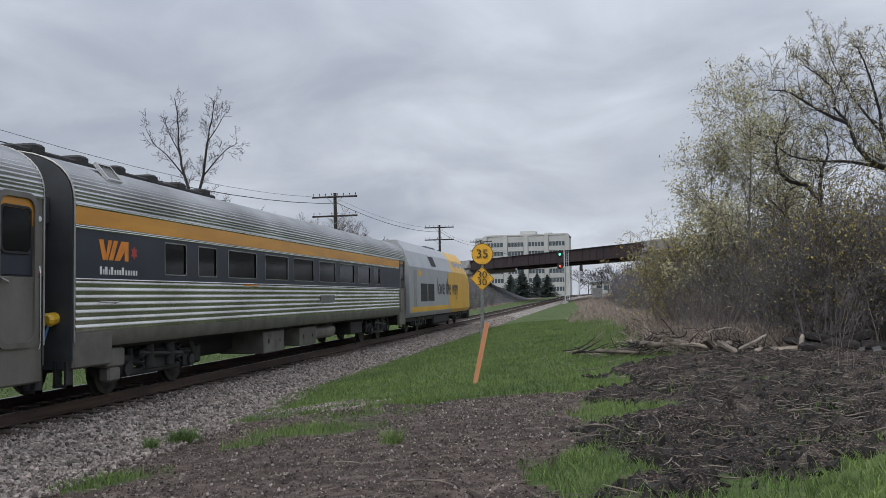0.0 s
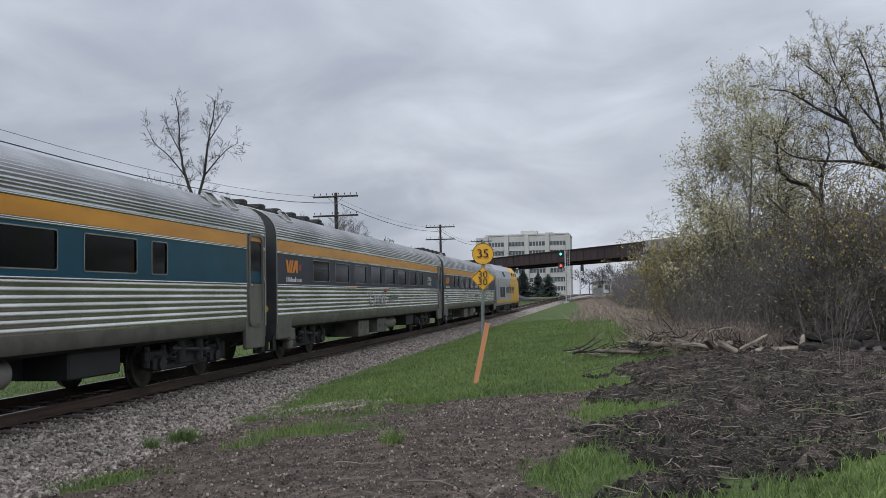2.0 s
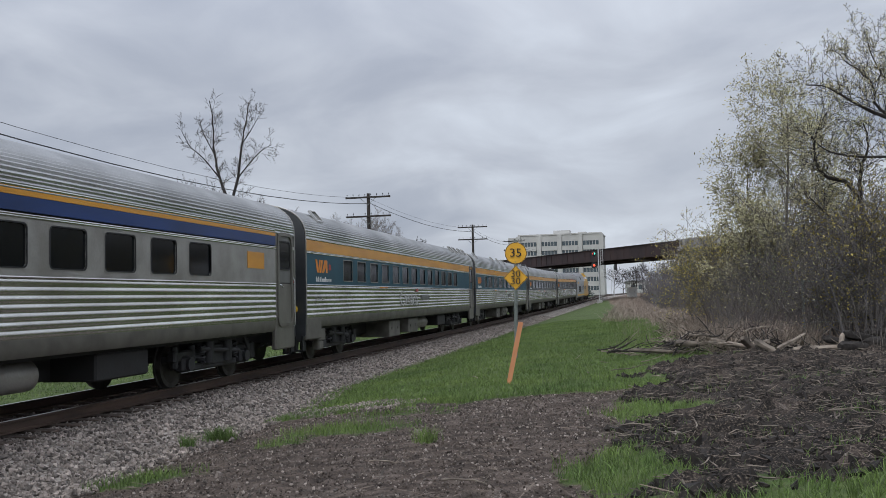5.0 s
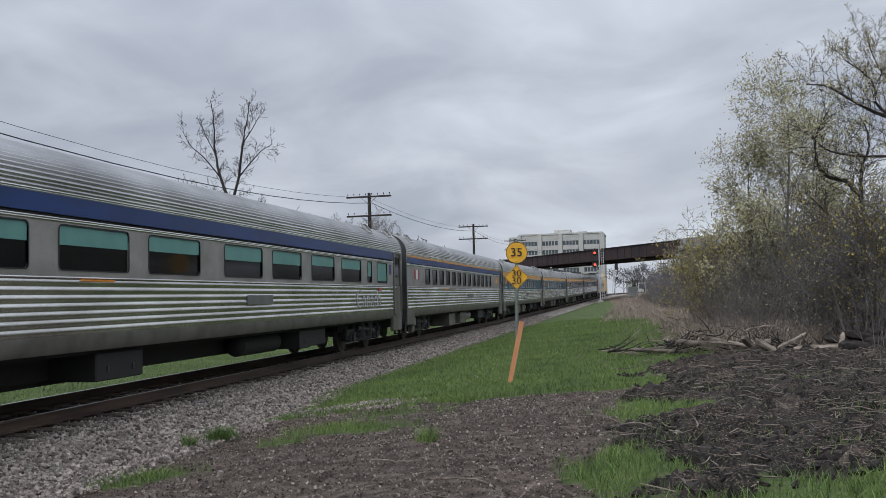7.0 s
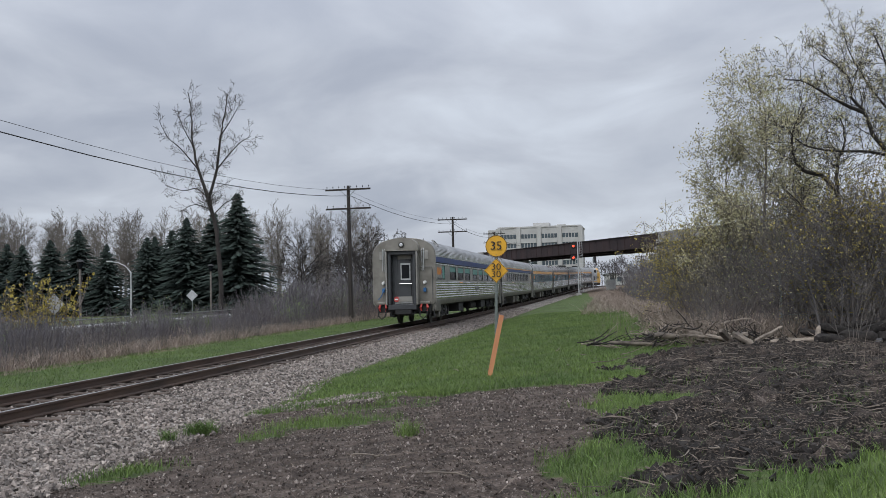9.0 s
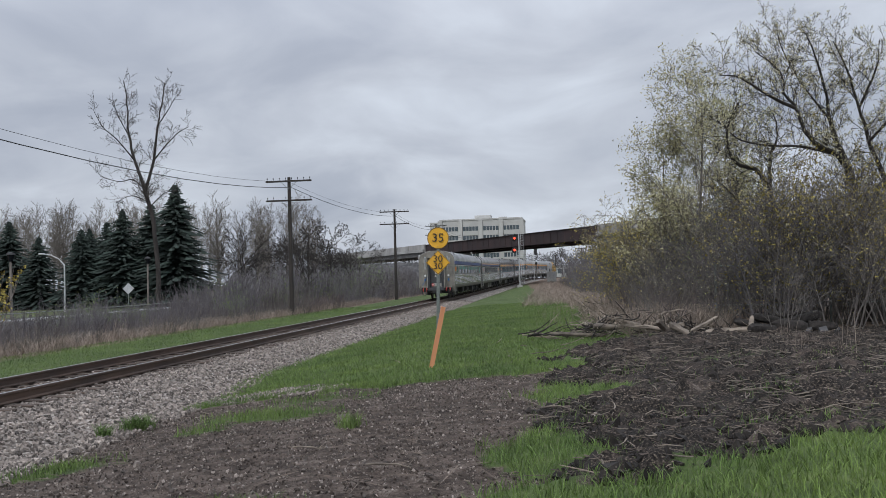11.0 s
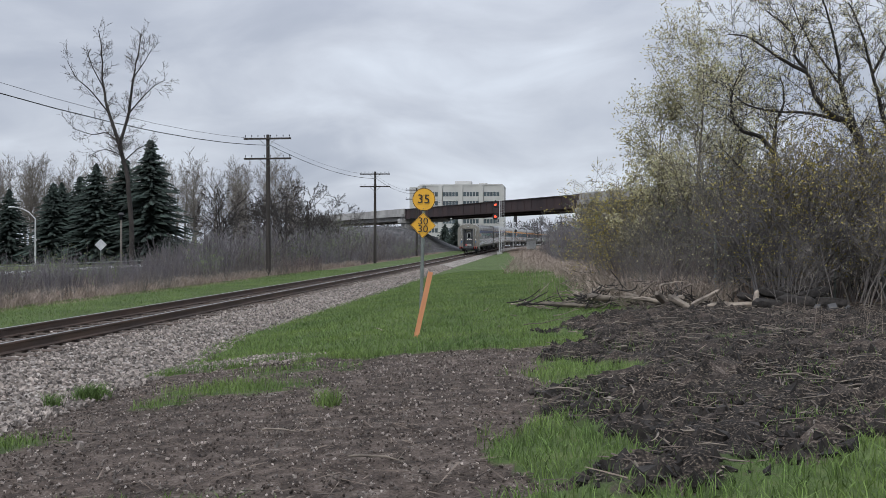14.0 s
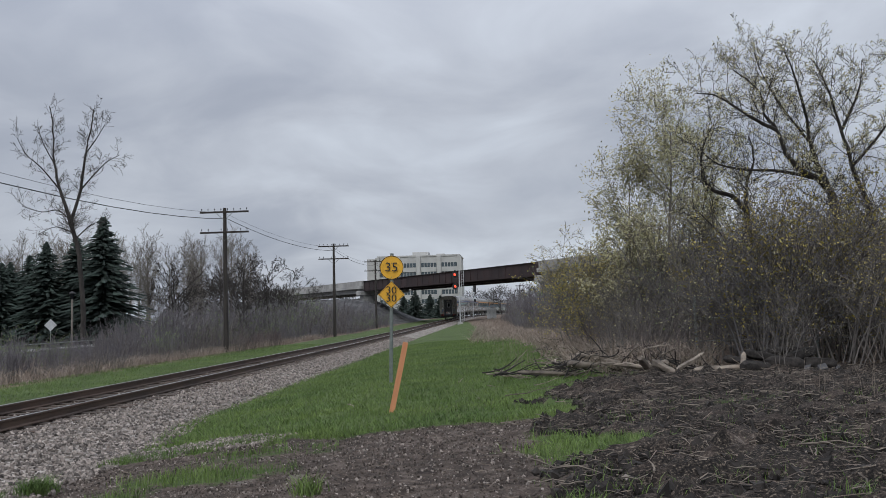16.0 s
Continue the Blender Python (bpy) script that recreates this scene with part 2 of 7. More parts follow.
class Shape:
    """Collects vertices and faces of one mesh."""

    def __init__(self):
        self.v, self.f = [], []

    def add(self, verts, faces):
        n = len(self.v)
        self.v += [tuple(p) for p in verts]
        self.f += [tuple(i + n for i in q) for q in faces]
        return self

    def box(self, x0, x1, y0, y1, z0, z1, bevel=0.0):
        b = min(bevel, (x1 - x0) / 3, (y1 - y0) / 3, (z1 - z0) / 3)
        if b <= 0:
            vs = [(x, y, z) for z in (z0, z1) for y in (y0, y1) for x in (x0, x1)]
            return self.add(vs, [(0, 2, 3, 1), (4, 5, 7, 6), (0, 1, 5, 4), (2, 6, 7, 3), (0, 4, 6, 2), (1, 3, 7, 5)])
        rings = []
        for z, d in ((z0, b), (z0 + b, 0), (z1 - b, 0), (z1, b)):
            rings += [(x0 + b + d, y0 + d, z), (x1 - b - d, y0 + d, z), (x1 - d, y0 + b + d, z), (x1 - d, y1 - b - d, z),
                      (x1 - b - d, y1 - d, z), (x0 + b + d, y1 - d, z), (x0 + d, y1 - b - d, z), (x0 + d, y0 + b + d, z)]
        fs = [tuple(range(7, -1, -1)), tuple(range(24, 32))]
        for r in range(3):
            for i in range(8):
                j = (i + 1) % 8
                fs.append((r * 8 + i, r * 8 + j, r * 8 + 8 + j, r * 8 + 8 + i))
        return self.add(rings, fs)

    def tube(self, pts, radii, n=8, caps=True):
        pts = [Vector(p) for p in pts]
        if isinstance(radii, (int, float)):
            radii = [radii] * len(pts)
        vs, fs = [], []
        for i, p in enumerate(pts):
            d = (pts[min(i + 1, len(pts) - 1)] - pts[max(i - 1, 0)]).normalized()
            a = d.orthogonal().normalized() if abs(d.z) > 0.99 else d.cross(Vector((0, 0, 1))).normalized()
            c = d.cross(a)
            for k in range(n):
                w = 2 * math.pi * k / n
                vs.append(p + (a * math.cos(w) + c * math.sin(w)) * radii[i])
        for i in range(len(pts) - 1):
            for k in range(n):
                j = (k + 1) % n
                fs.append((i * n + k, i * n + n + k, i * n + n + j, i * n + j))
        if caps:
            fs += [tuple(range(n)), tuple(range(len(pts) * n - 1, len(pts) * n - n - 1, -1))]
        return self.add(vs, fs)

    def extrude(self, profile, y0, y1, closed=False, caps=False):
        """An (x, z) profile drawn out along y."""
        n = len(profile)
        vs = [(x, y0, z) for x, z in profile] + [(x, y1, z) for x, z in profile]
        fs = [(i, (i + 1) % n, n + (i + 1) % n, n + i) for i in range(n if closed else n - 1)]
        if caps:
            fs += [tuple(range(n - 1, -1, -1)), tuple(range(n, 2 * n))]
        return self.add(vs, fs)

    def plate(self, outline, y0, y1):
        return self.extrude(outline, y0, y1, True, True)


def mesh_of(name, shape, mat, smooth=False):
    me = bpy.data.meshes.new(name)
    me.from_pydata(shape.v, [], shape.f)
    for m in mat if isinstance(mat, (list, tuple)) else [mat]:
        me.materials.append(m)
    if smooth:
        me.polygons.foreach_set("use_smooth", [True] * len(me.polygons))
        me.set_sharp_from_angle(angle=radians(40))
    me.update()
    return me


def part(name, shape, mat, parent=None, label="", smooth=False, at=None):
    ob = new(name, mesh_of(name, shape, mat, smooth) if isinstance(shape, Shape) else shape)
    ob.parent = parent
    if at is not None:
        ob.matrix_basis = at
    if label:
        tagged(ob, label)
    return ob


def empty(name, at=None, label="", category="", group="", kind=""):
    ob = new(name)
    ob.empty_display_size = 0.2
    if at is not None:
        ob.matrix_basis = at
    return tagged(ob, label, category, group, kind)


def lettering(name, text, size, m, mat, parent, depth=0.004, squeeze=1.0, label="", thin=0.0):
    """Built-in letters as a flat mesh that faces the pose's +z."""
    cu = bpy.data.curves.new(name, "FONT")
    cu.offset = thin
    cu.body, cu.size, cu.align_x, cu.align_y, cu.extrude, cu.resolution_u = text, size, "CENTER", "CENTER", depth, 3
    tmp = bpy.data.objects.new(name, cu)
    me = bpy.data.meshes.new_from_object(tmp)
    bpy.data.objects.remove(tmp)
    bpy.data.curves.remove(cu)
    me.transform(Matrix.Diagonal((squeeze, 1, 1, 1)))
    me.materials.clear()
    me.materials.append(mat)
    return part(name, me, None, parent, label, at=m)


SIDE = Matrix(((0, 0, 1, 0), (1, 0, 0, 0), (0, 1, 0, 0), (0, 0, 0, 1)))  # a plate that faces +x, reading along +y

# ---- the line of the track and the lie of the land ----
TRACK_X, BEND_Y, RADIUS = -8.925, 60.0, 2060.0


def rise(y):
    """How far the land climbs towards the bend."""
    if y < 50:
        return 0.0
    if y < 180:
        return 0.55 * ((y - 50) / 85) ** 2
    return 1.286 + 0.6 * (1 - math.exp(-(y - 180) / 60))


def lay_line():
    """The middle of the track metre by metre: straight, then bending ever more to the right."""
    x, y, a, pts = TRACK_X, -80.0, 0.0, []
    for s in range(-80, 460):
        pts.append((x, y, a))
        a += 0.0 if s < BEND_Y else 1 / RADIUS if s < 190 else 1 / 1000
        x, y = x + math.sin(a), y + math.cos(a)
    return pts


LINE = lay_line()
LINE_Y = [p[1] for p in LINE]
LINE_X = [p[0] for p in LINE]


def track(s):
    """The middle of the track, rail top, and its heading, s metres along it."""
    f = min(max(s + 80, 0), len(LINE) - 1.001)
    i = int(f)
    p, q, t = LINE[i], LINE[i + 1], f - int(f)
    y = p[1] + (q[1] - p[1]) * t
    return Vector((p[0] + (q[0] - p[0]) * t, y, rise(y))), -(p[2] + (q[2] - p[2]) * t)


def track_x(y):
    if y < BEND_Y:
        return TRACK_X
    return float(np.interp(y, LINE_Y, LINE_X))


def smooth_step(a, b, x):
    t = min(max((x - a) / (b - a), 0), 1)
    return t * t * (3 - 2 * t)


def land(x, y):
    """Height of the ground."""
    d = x - track_x(y)
    z = rise(y)
    right = 0.08 + 0.07 * min(max(x, -6.5), 4.0)
    if y > 40:
        f = smooth_step(40, 75, y)
        right = right * (1 - f) + 0.0 * f
    near = -0.48
    a = smooth_step(2.0, 5.5, d)
    bank = -0.45 - 0.35 * smooth_step(5, 14, -d)
    return z + (near * (1 - a) + right * a if d > 0 else bank)

# ---- ground ----


def fbm(x, y, s, seed=0.0):
    return noise.fractal(Vector((x * s, y * s, seed)), 1.0, 2.0, 4)


def spot(x, y, cx, cy, rx, ry):
    return max(0.0, 1.0 - math.hypot((x - cx) / rx, (y - cy) / ry))


def covers(x, y):
    """How much bare lane, dark mud, straw and fine gravel covers the grass."""
    w = 0.55 * fbm(x, y, 0.55) + 0.25 * fbm(x, y, 2.1, 3.0)
    # lane of trodden dirt
    edge_top = 14.7 - 0.10 * abs(x + 1.5)
    fore = 5.7 if x < -0.6 else 5.7 + min(1.1, 1.2 * (x + 0.6))
    lane = min(edge_top - y, x + 6.2, 0.42 - x + 0.05 * (y - 8)) + 1.2 * w
    lane = smooth_step(-0.15, 0.35, lane) * (smooth_step(fore - 1.6, fore, y + w * 0.6) if x > -0.9 else 1.0)
    for cx, cy, rx, ry, k in ((-4.75, 9.3, 0.9, 0.55, 1.5), (-3.3, 12.0, 1.2, 0.7, 1.0), (-2.0, 6.4, 0.8, 0.45, 1.3), (-3.9, 10.9, 0.5, 0.4, 1.1), (-1.7, 10.3, 0.35, 0.35, 0.8), (-3.0, 13.3, 1.4, 0.6, 0.9)):
        lane -= k * spot(x, y, cx, cy, rx * 1.4, ry * 1.4) * (0.85 + w)
    # churned mud
    m_low = 6.75 if x < 2.2 else 6.75 + (x - 2.2) * 0.42
    mud = min(x - 0.62 + 0.02 * (y - 8), y - m_low, 20.5 - y, 17 - y + 2.2 * (x - 0.5)) + 1.7 * w
    mud = smooth_step(-0.2, 0.9, mud)
    for cx, cy, rx, ry, k in ((2.5, 8.4, 0.9, 0.3, 0.7), (3.3, 14.0, 1.2, 0.6, 0.6), (1.0, 15.5, 0.8, 1.2, 0.6), (4.4, 12.6, 0.7, 0.5, 0.5)):
        mud -= k * spot(x, y, cx, cy, rx, ry)
    d = x - track_x(y)
    straw = max(smooth_step(-0.8, 0.8, x - 2.4 + 0.05 * max(y - 36, 0) + 2.2 * w) * smooth_step(19, 23, y), smooth_step(7.0, 8.0, -d + 1.0 * w))
    gravel = max(0.62 * smooth_step(-0.1, 0.5, 1.1 * spot(x, y, -4.3, 15.0, 1.8, 1.1) - 0.25 + 0.9 * w), smooth_step(0.2, -0.5, d - 3.7 + 1.0 * smooth_step(15, 22, y) - 0.5 * w) * (1 if d > 0 else 0) * smooth_step(-4, 0, y))
    return max(0, min(lane, 1)), max(0, min(mud, 1)), straw, min(gravel, 1)


def spaced(start, end, step, growth, cap):
    out, v = [], start
    while v < end:
        out.append(v)
        v += step
        step = min(step * growth, cap)
    return out + [end]


def ground_material():
    m = bpy.data.materials.new("ground_cover")
    m.use_nodes = True
    nt = m.node_tree
    N, Lk = nt.nodes.new, nt.links.new
    b = nt.nodes["Principled BSDF"]
    b.inputs["Roughness"].default_value = 0.95
    b.inputs["Specular IOR Level"].default_value = 0.2
    tc = N("ShaderNodeTexCoord")

    def noise_at(scale, detail=5.0):
        n = N("ShaderNodeTexNoise")
        n.inputs["Scale"].default_value, n.inputs["Detail"].default_value = scale, detail
        Lk(tc.outputs["Object"], n.inputs[0])
        return n.outputs[0]

    def ramp(fac, *stops):
        r = N("ShaderNodeValToRGB")
        els = r.color_ramp.elements
        els[0].position, els[0].color = stops[0][0], (*stops[0][1], 1)
        els[1].position, els[1].color = stops[-1][0], (*stops[-1][1], 1)
        for p, c in stops[1:-1]:
            els.new(p).color = (*c, 1)
        Lk(fac, r.inputs[0])
        return r.outputs[0]

    fine, mid, big = noise_at(42, 10), noise_at(5, 6), noise_at(0.5, 4)
    grass = ramp(mid, (0.3, (0.042, 0.058, 0.020)), (0.5, (0.062, 0.090, 0.028)), (0.72, (0.100, 0.118, 0.045)))
    lane_mix = N("ShaderNodeMath")
    lane_mix.operation = "MULTIPLY_ADD"
    Lk(mid, lane_mix.inputs[0])
    lane_mix.inputs[1].default_value = 0.55
    half = N("ShaderNodeMath")
    half.operation = "MULTIPLY"
    Lk(fine, half.inputs[0])
    half.inputs[1].default_value = 0.45
    Lk(half.outputs[0], lane_mix.inputs[2])
    dirt = ramp(lane_mix.outputs[0], (0.36, (0.024, 0.018, 0.0145)), (0.48, (0.058, 0.044, 0.036)), (0.57, (0.098, 0.076, 0.063)), (0.68, (0.17, 0.145, 0.125)))
    # mud's darkest tones sit in the relief's hollows and deepen their shade
    mud = ramp(fine, (0.36, (0.005, 0.004, 0.0035)), (0.50, (0.018, 0.0145, 0.012)), (0.59, (0.052, 0.041, 0.032)), (0.68, (0.16, 0.13, 0.10)))
    churn = N("ShaderNodeMapRange")
    churn.inputs[1].default_value, churn.inputs[2].default_value, churn.inputs[4].default_value = 0.48, 0.66, 0.75
    Lk(noise_at(2.2, 7), churn.inputs[0])
    turned = N("ShaderNodeMix")
    turned.data_type = "RGBA"
    Lk(churn.outputs[0], turned.inputs["Factor"])
    Lk(mud, turned.inputs["A"])
    Lk(dirt, turned.inputs["B"])
    mud = turned.outputs["Result"]
    straw = ramp(mid, (0.3, (0.065, 0.047, 0.036)), (0.5, (0.13, 0.095, 0.072)), (0.7, (0.22, 0.17, 0.13)))
    vor = N("ShaderNodeTexVoronoi")
    vor.inputs["Scale"].default_value = 24
    Lk(tc.outputs["Object"], vor.inputs[0])
    gravel = ramp(vor.outputs["Color"], (0.1, (0.07, 0.063, 0.06)), (0.5, (0.145, 0.135, 0.13)), (0.9, (0.20, 0.19, 0.18)))
    col = grass
    for name, c in (("straw", straw), ("lane", dirt), ("mud", mud), ("gravel", gravel)):
        at = N("ShaderNodeAttribute")
        at.attribute_name = name
        ad = N("ShaderNodeMath")
        ad.operation = "ADD"
        Lk(at.outputs["Fac"], ad.inputs[0])
        sc = N("ShaderNodeMath")
        sc.operation = "MULTIPLY_ADD"
        Lk(mid, sc.inputs[0])
        sc.inputs[1].default_value, sc.inputs[2].default_value = 0.9, -0.45
        Lk(sc.outputs[0], ad.inputs[1])
        mr = N("ShaderNodeMapRange")
        mr.inputs[1].default_value, mr.inputs[2].default_value = 0.38, 0.62
        Lk(ad.outputs[0], mr.inputs[0])
        mx = N("ShaderNodeMix")
        mx.data_type = "RGBA"
        Lk(mr.outputs[0], mx.inputs["Factor"])
        Lk(col, mx.inputs["A"])
        Lk(c, mx.inputs["B"])
        col = mx.outputs["Result"]
    tone = N("ShaderNodeMapRange")
    tone.inputs[1].default_value, tone.inputs[2].default_value, tone.inputs[3].default_value, tone.inputs[4].default_value = 0.3, 0.7, 0.78, 1.22
    Lk(big, tone.inputs[0])
    vm = N("ShaderNodeVectorMath")
    vm.operation = "SCALE"
    Lk(col, vm.inputs[0])
    Lk(tone.outputs[0], vm.inputs[3])
    Lk(vm.outputs[0], b.inputs["Base Color"])
    bp = N("ShaderNodeBump")
    bp.inputs["Strength"].default_value, bp.inputs["Distance"].default_value = 0.7, 0.03
    Lk(fine, bp.inputs["Height"])
    Lk(bp.outputs[0], b.inputs["Normal"])
    return m


def build_ground():
    xs = sorted(set([-v for v in spaced(8.0, 900, 0.25, 1.13, 60)] + spaced(-7.9, 8.0, 0.11, 1.0, 1) + spaced(8.2, 900, 0.2, 1.15, 60)))
    ys = sorted(set([-v for v in spaced(-3.4, 200, 0.3, 1.2, 40)] + spaced(3.5, 20.0, 0.11, 1.0, 1) + spaced(20.1, 1800, 0.14, 1.045, 80)))
    verts, masks = [], []
    for y in ys:
        for x in xs:
            c = covers(x, y) if -40 < x < 40 and y < 260 else (0, 0, 1.0 if abs(x) > 60 else 0.4, 0)
            z = land(x, y)
            if -8 < x < 8 and 3 < y < 22:
                z += 0.02 * fbm(x, y, 1.3, 7)
                if c[1] > 0.05:
                    z += c[1] * (0.14 * fbm(x, y, 1.6, 1) + 0.15 * abs(fbm(x, y, 4.0, 2)) + 0.07 * noise.noise(Vector((x * 7, y * 7, 5))))
                if c[0] > 0.05:
                    z += c[0] * (-0.025 + 0.018 * fbm(x, y, 3.0, 4) + 0.006 * noise.noise(Vector((x * 8, y * 8, 2))))
            verts.append((x, y, z))
            masks.append(c)
    n = len(xs)
    faces = [(j * n + i, j * n + i + 1, (j + 1) * n + i + 1, (j + 1) * n + i) for j in range(len(ys) - 1) for i in range(n - 1)]
    me = bpy.data.meshes.new("ground")
    me.from_pydata(verts, [], faces)
    for k, name in enumerate(("lane", "mud", "straw", "gravel")):
        at = me.attributes.new(name, "FLOAT", "POINT")
        at.data.foreach_set("value", [c[k] for c in masks])
    me.polygons.foreach_set("use_smooth", [True] * len(me.polygons))
    me.materials.append(ground_material())
    return tagged(new("ground", me), "grass, bare dirt lane and churned mud beside the railway", "ground", kind="structure")


build_ground()

# ---- railway track ----


def along(s, x, z):
    """A place x beside and z above the middle of the track."""
    p, a = track(s)
    return (p.x + x * math.cos(a), p.y + x * math.sin(a), p.z + z)


def sweep(profile, stations, closed=False):
    sh, n = Shape(), len(profile)
    vs = [along(s, x, z) for s in stations for x, z in profile]
    fs = []
    for j in range(len(stations) - 1):
        for i in range(n if closed else n - 1):
            k = (i + 1) % n
            fs.append((j * n + i, j * n + k, j * n + n + k, j * n + n + i))
    return sh.add(vs, fs)


TRACK = empty("railway_track", label="single railway track of rusty rails on dark wooden ties", category="railway track", kind="structure")


def build_track():
    stations = list(range(-60, 60, 6)) + list(range(60, 420, 5))
    rail = [(-0.07, -0.175), (0.07, -0.175), (0.07, -0.16), (0.012, -0.14), (0.012, -0.045), (0.037, -0.035), (0.037, -0.008), (0.03, 0.0), (-0.03, 0.0), (-0.037, -0.008), (-0.037, -0.035), (-0.012, -0.045), (-0.012, -0.14), (-0.07, -0.16)]
    for x in (0.7535, -0.7535):
        r = part("rail", sweep([(px + x, pz) for px, pz in rail], stations, True), RAIL, TRACK, "rust-brown steel rail")
        part("rail_head", sweep([(x - 0.03, 0.002), (x + 0.03, 0.002)], stations), RAIL_TOP, r, "polished running surface")
    bed = [(-4.2, -0.62), (-3.4, -0.5), (-2.0, -0.245), (-1.3, -0.225), (0, -0.235), (1.3, -0.225), (1.9, -0.25), (2.6, -0.40), (3.2, -0.55)]
    part("ballast_bed", sweep(bed, [s + 0.0 for s in range(-60, 420, 2)]), GRAVEL_MAT, TRACK, "grey crushed stone ballast bed", smooth=True)


def gravel_material():
    m = bpy.data.materials.new("ballast_gravel")
    m.use_nodes = True
    nt = m.node_tree
    N, Lk = nt.nodes.new, nt.links.new
    b = nt.nodes["Principled BSDF"]
    b.inputs["Roughness"].default_value = 0.95
    tc = N("ShaderNodeTexCoord")
    vor = N("ShaderNodeTexVoronoi")
    vor.inputs["Scale"].default_value = 16
    Lk(tc.outputs["Object"], vor.inputs[0])
    rp = N("ShaderNodeValToRGB")
    els = rp.color_ramp.elements
    els[0].position, els[0].color = 0.05, (0.085, 0.073, 0.064, 1)
    els[1].position, els[1].color = 0.95, (0.41, 0.37, 0.33, 1)
    els.new(0.5).color = (0.20, 0.17, 0.148, 1)
    Lk(vor.outputs["Color"], rp.inputs[0])
    n = N("ShaderNodeTexNoise")
    n.inputs["Scale"].default_value = 0.8
    Lk(tc.outputs["Object"], n.inputs[0])
    mr = N("ShaderNodeMapRange")
    mr.inputs[1].default_value, mr.inputs[2].default_value, mr.inputs[3].default_value, mr.inputs[4].default_value = 0.3, 0.7, 0.72, 1.15
    Lk(n.outputs[0], mr.inputs[0])
    vm = N("ShaderNodeVectorMath")
    vm.operation = "SCALE"
    Lk(rp.outputs[0], vm.inputs[0])
    Lk(mr.outputs[0], vm.inputs[3])
    Lk(vm.outputs[0], b.inputs["Base Color"])
    bp = N("ShaderNodeBump")
    bp.inputs["Strength"].default_value, bp.inputs["Distance"].default_value, bp.invert = 1.0, 0.04, True
    Lk(vor.outputs["Distance"], bp.inputs["Height"])
    Lk(bp.outputs[0], b.inputs["Normal"])
    return m


GRAVEL_MAT = gravel_material()
build_track()

# ---- the train ----
PITCH, BODY = 25.9, 25.1


def roof_profile(flutes=True, scale=1.0):
    """The roof's (x, z) line from one eave to the other."""
    pts = []
    for i in range(241):
        a = math.pi * i / 240
        c, s = math.cos(a), math.sin(a)
        e = 2 / 2.5
        pts.append((1.525 * scale * math.copysign(abs(c) ** e, c), 3.2 + 0.91 * s ** e))
    if not flutes:
        return pts[::12]
    out, run, step, k = [pts[0]], 0.0, 0.027, 0
    for p, q in zip(pts, pts[1:]):
        run += math.hypot(q[0] - p[0], q[1] - p[1])
        if run >= step:
            run, k = 0.0, k + 1
            n = Vector((q[1] - p[1], -(q[0] - p[0]))).normalized() * (0.014 if k % 2 else -0.006)
            out.append((q[0] + n.x, q[1] + n.y))
    return out + [pts[-1]]


def body_outline(inset=0.0, low=0.85):
    r = [(x * (1 - inset / 1.5), z - inset) for x, z in roof_profile(False)]
    return [(1.40 - inset, low), (1.52 - inset, low + 0.14)] + r + [(-1.52 + inset, low + 0.14), (-1.40 + inset, low)]


def flute_profile(z0, z1, n, out=0.024):
    pts, h = [], (z1 - z0) / n
    for i in range(n):
        z = z0 + i * h
        pts += [(1.512, z), (1.512 + out * 0.2, z + 0.18 * h), (1.512 + out * 0.85, z + 0.36 * h), (1.512 + out, z + 0.56 * h), (1.512 + out * 0.75, z + 0.78 * h), (1.512 + out * 0.1, z + 0.94 * h)]
    return pts + [(1.512, z1)]


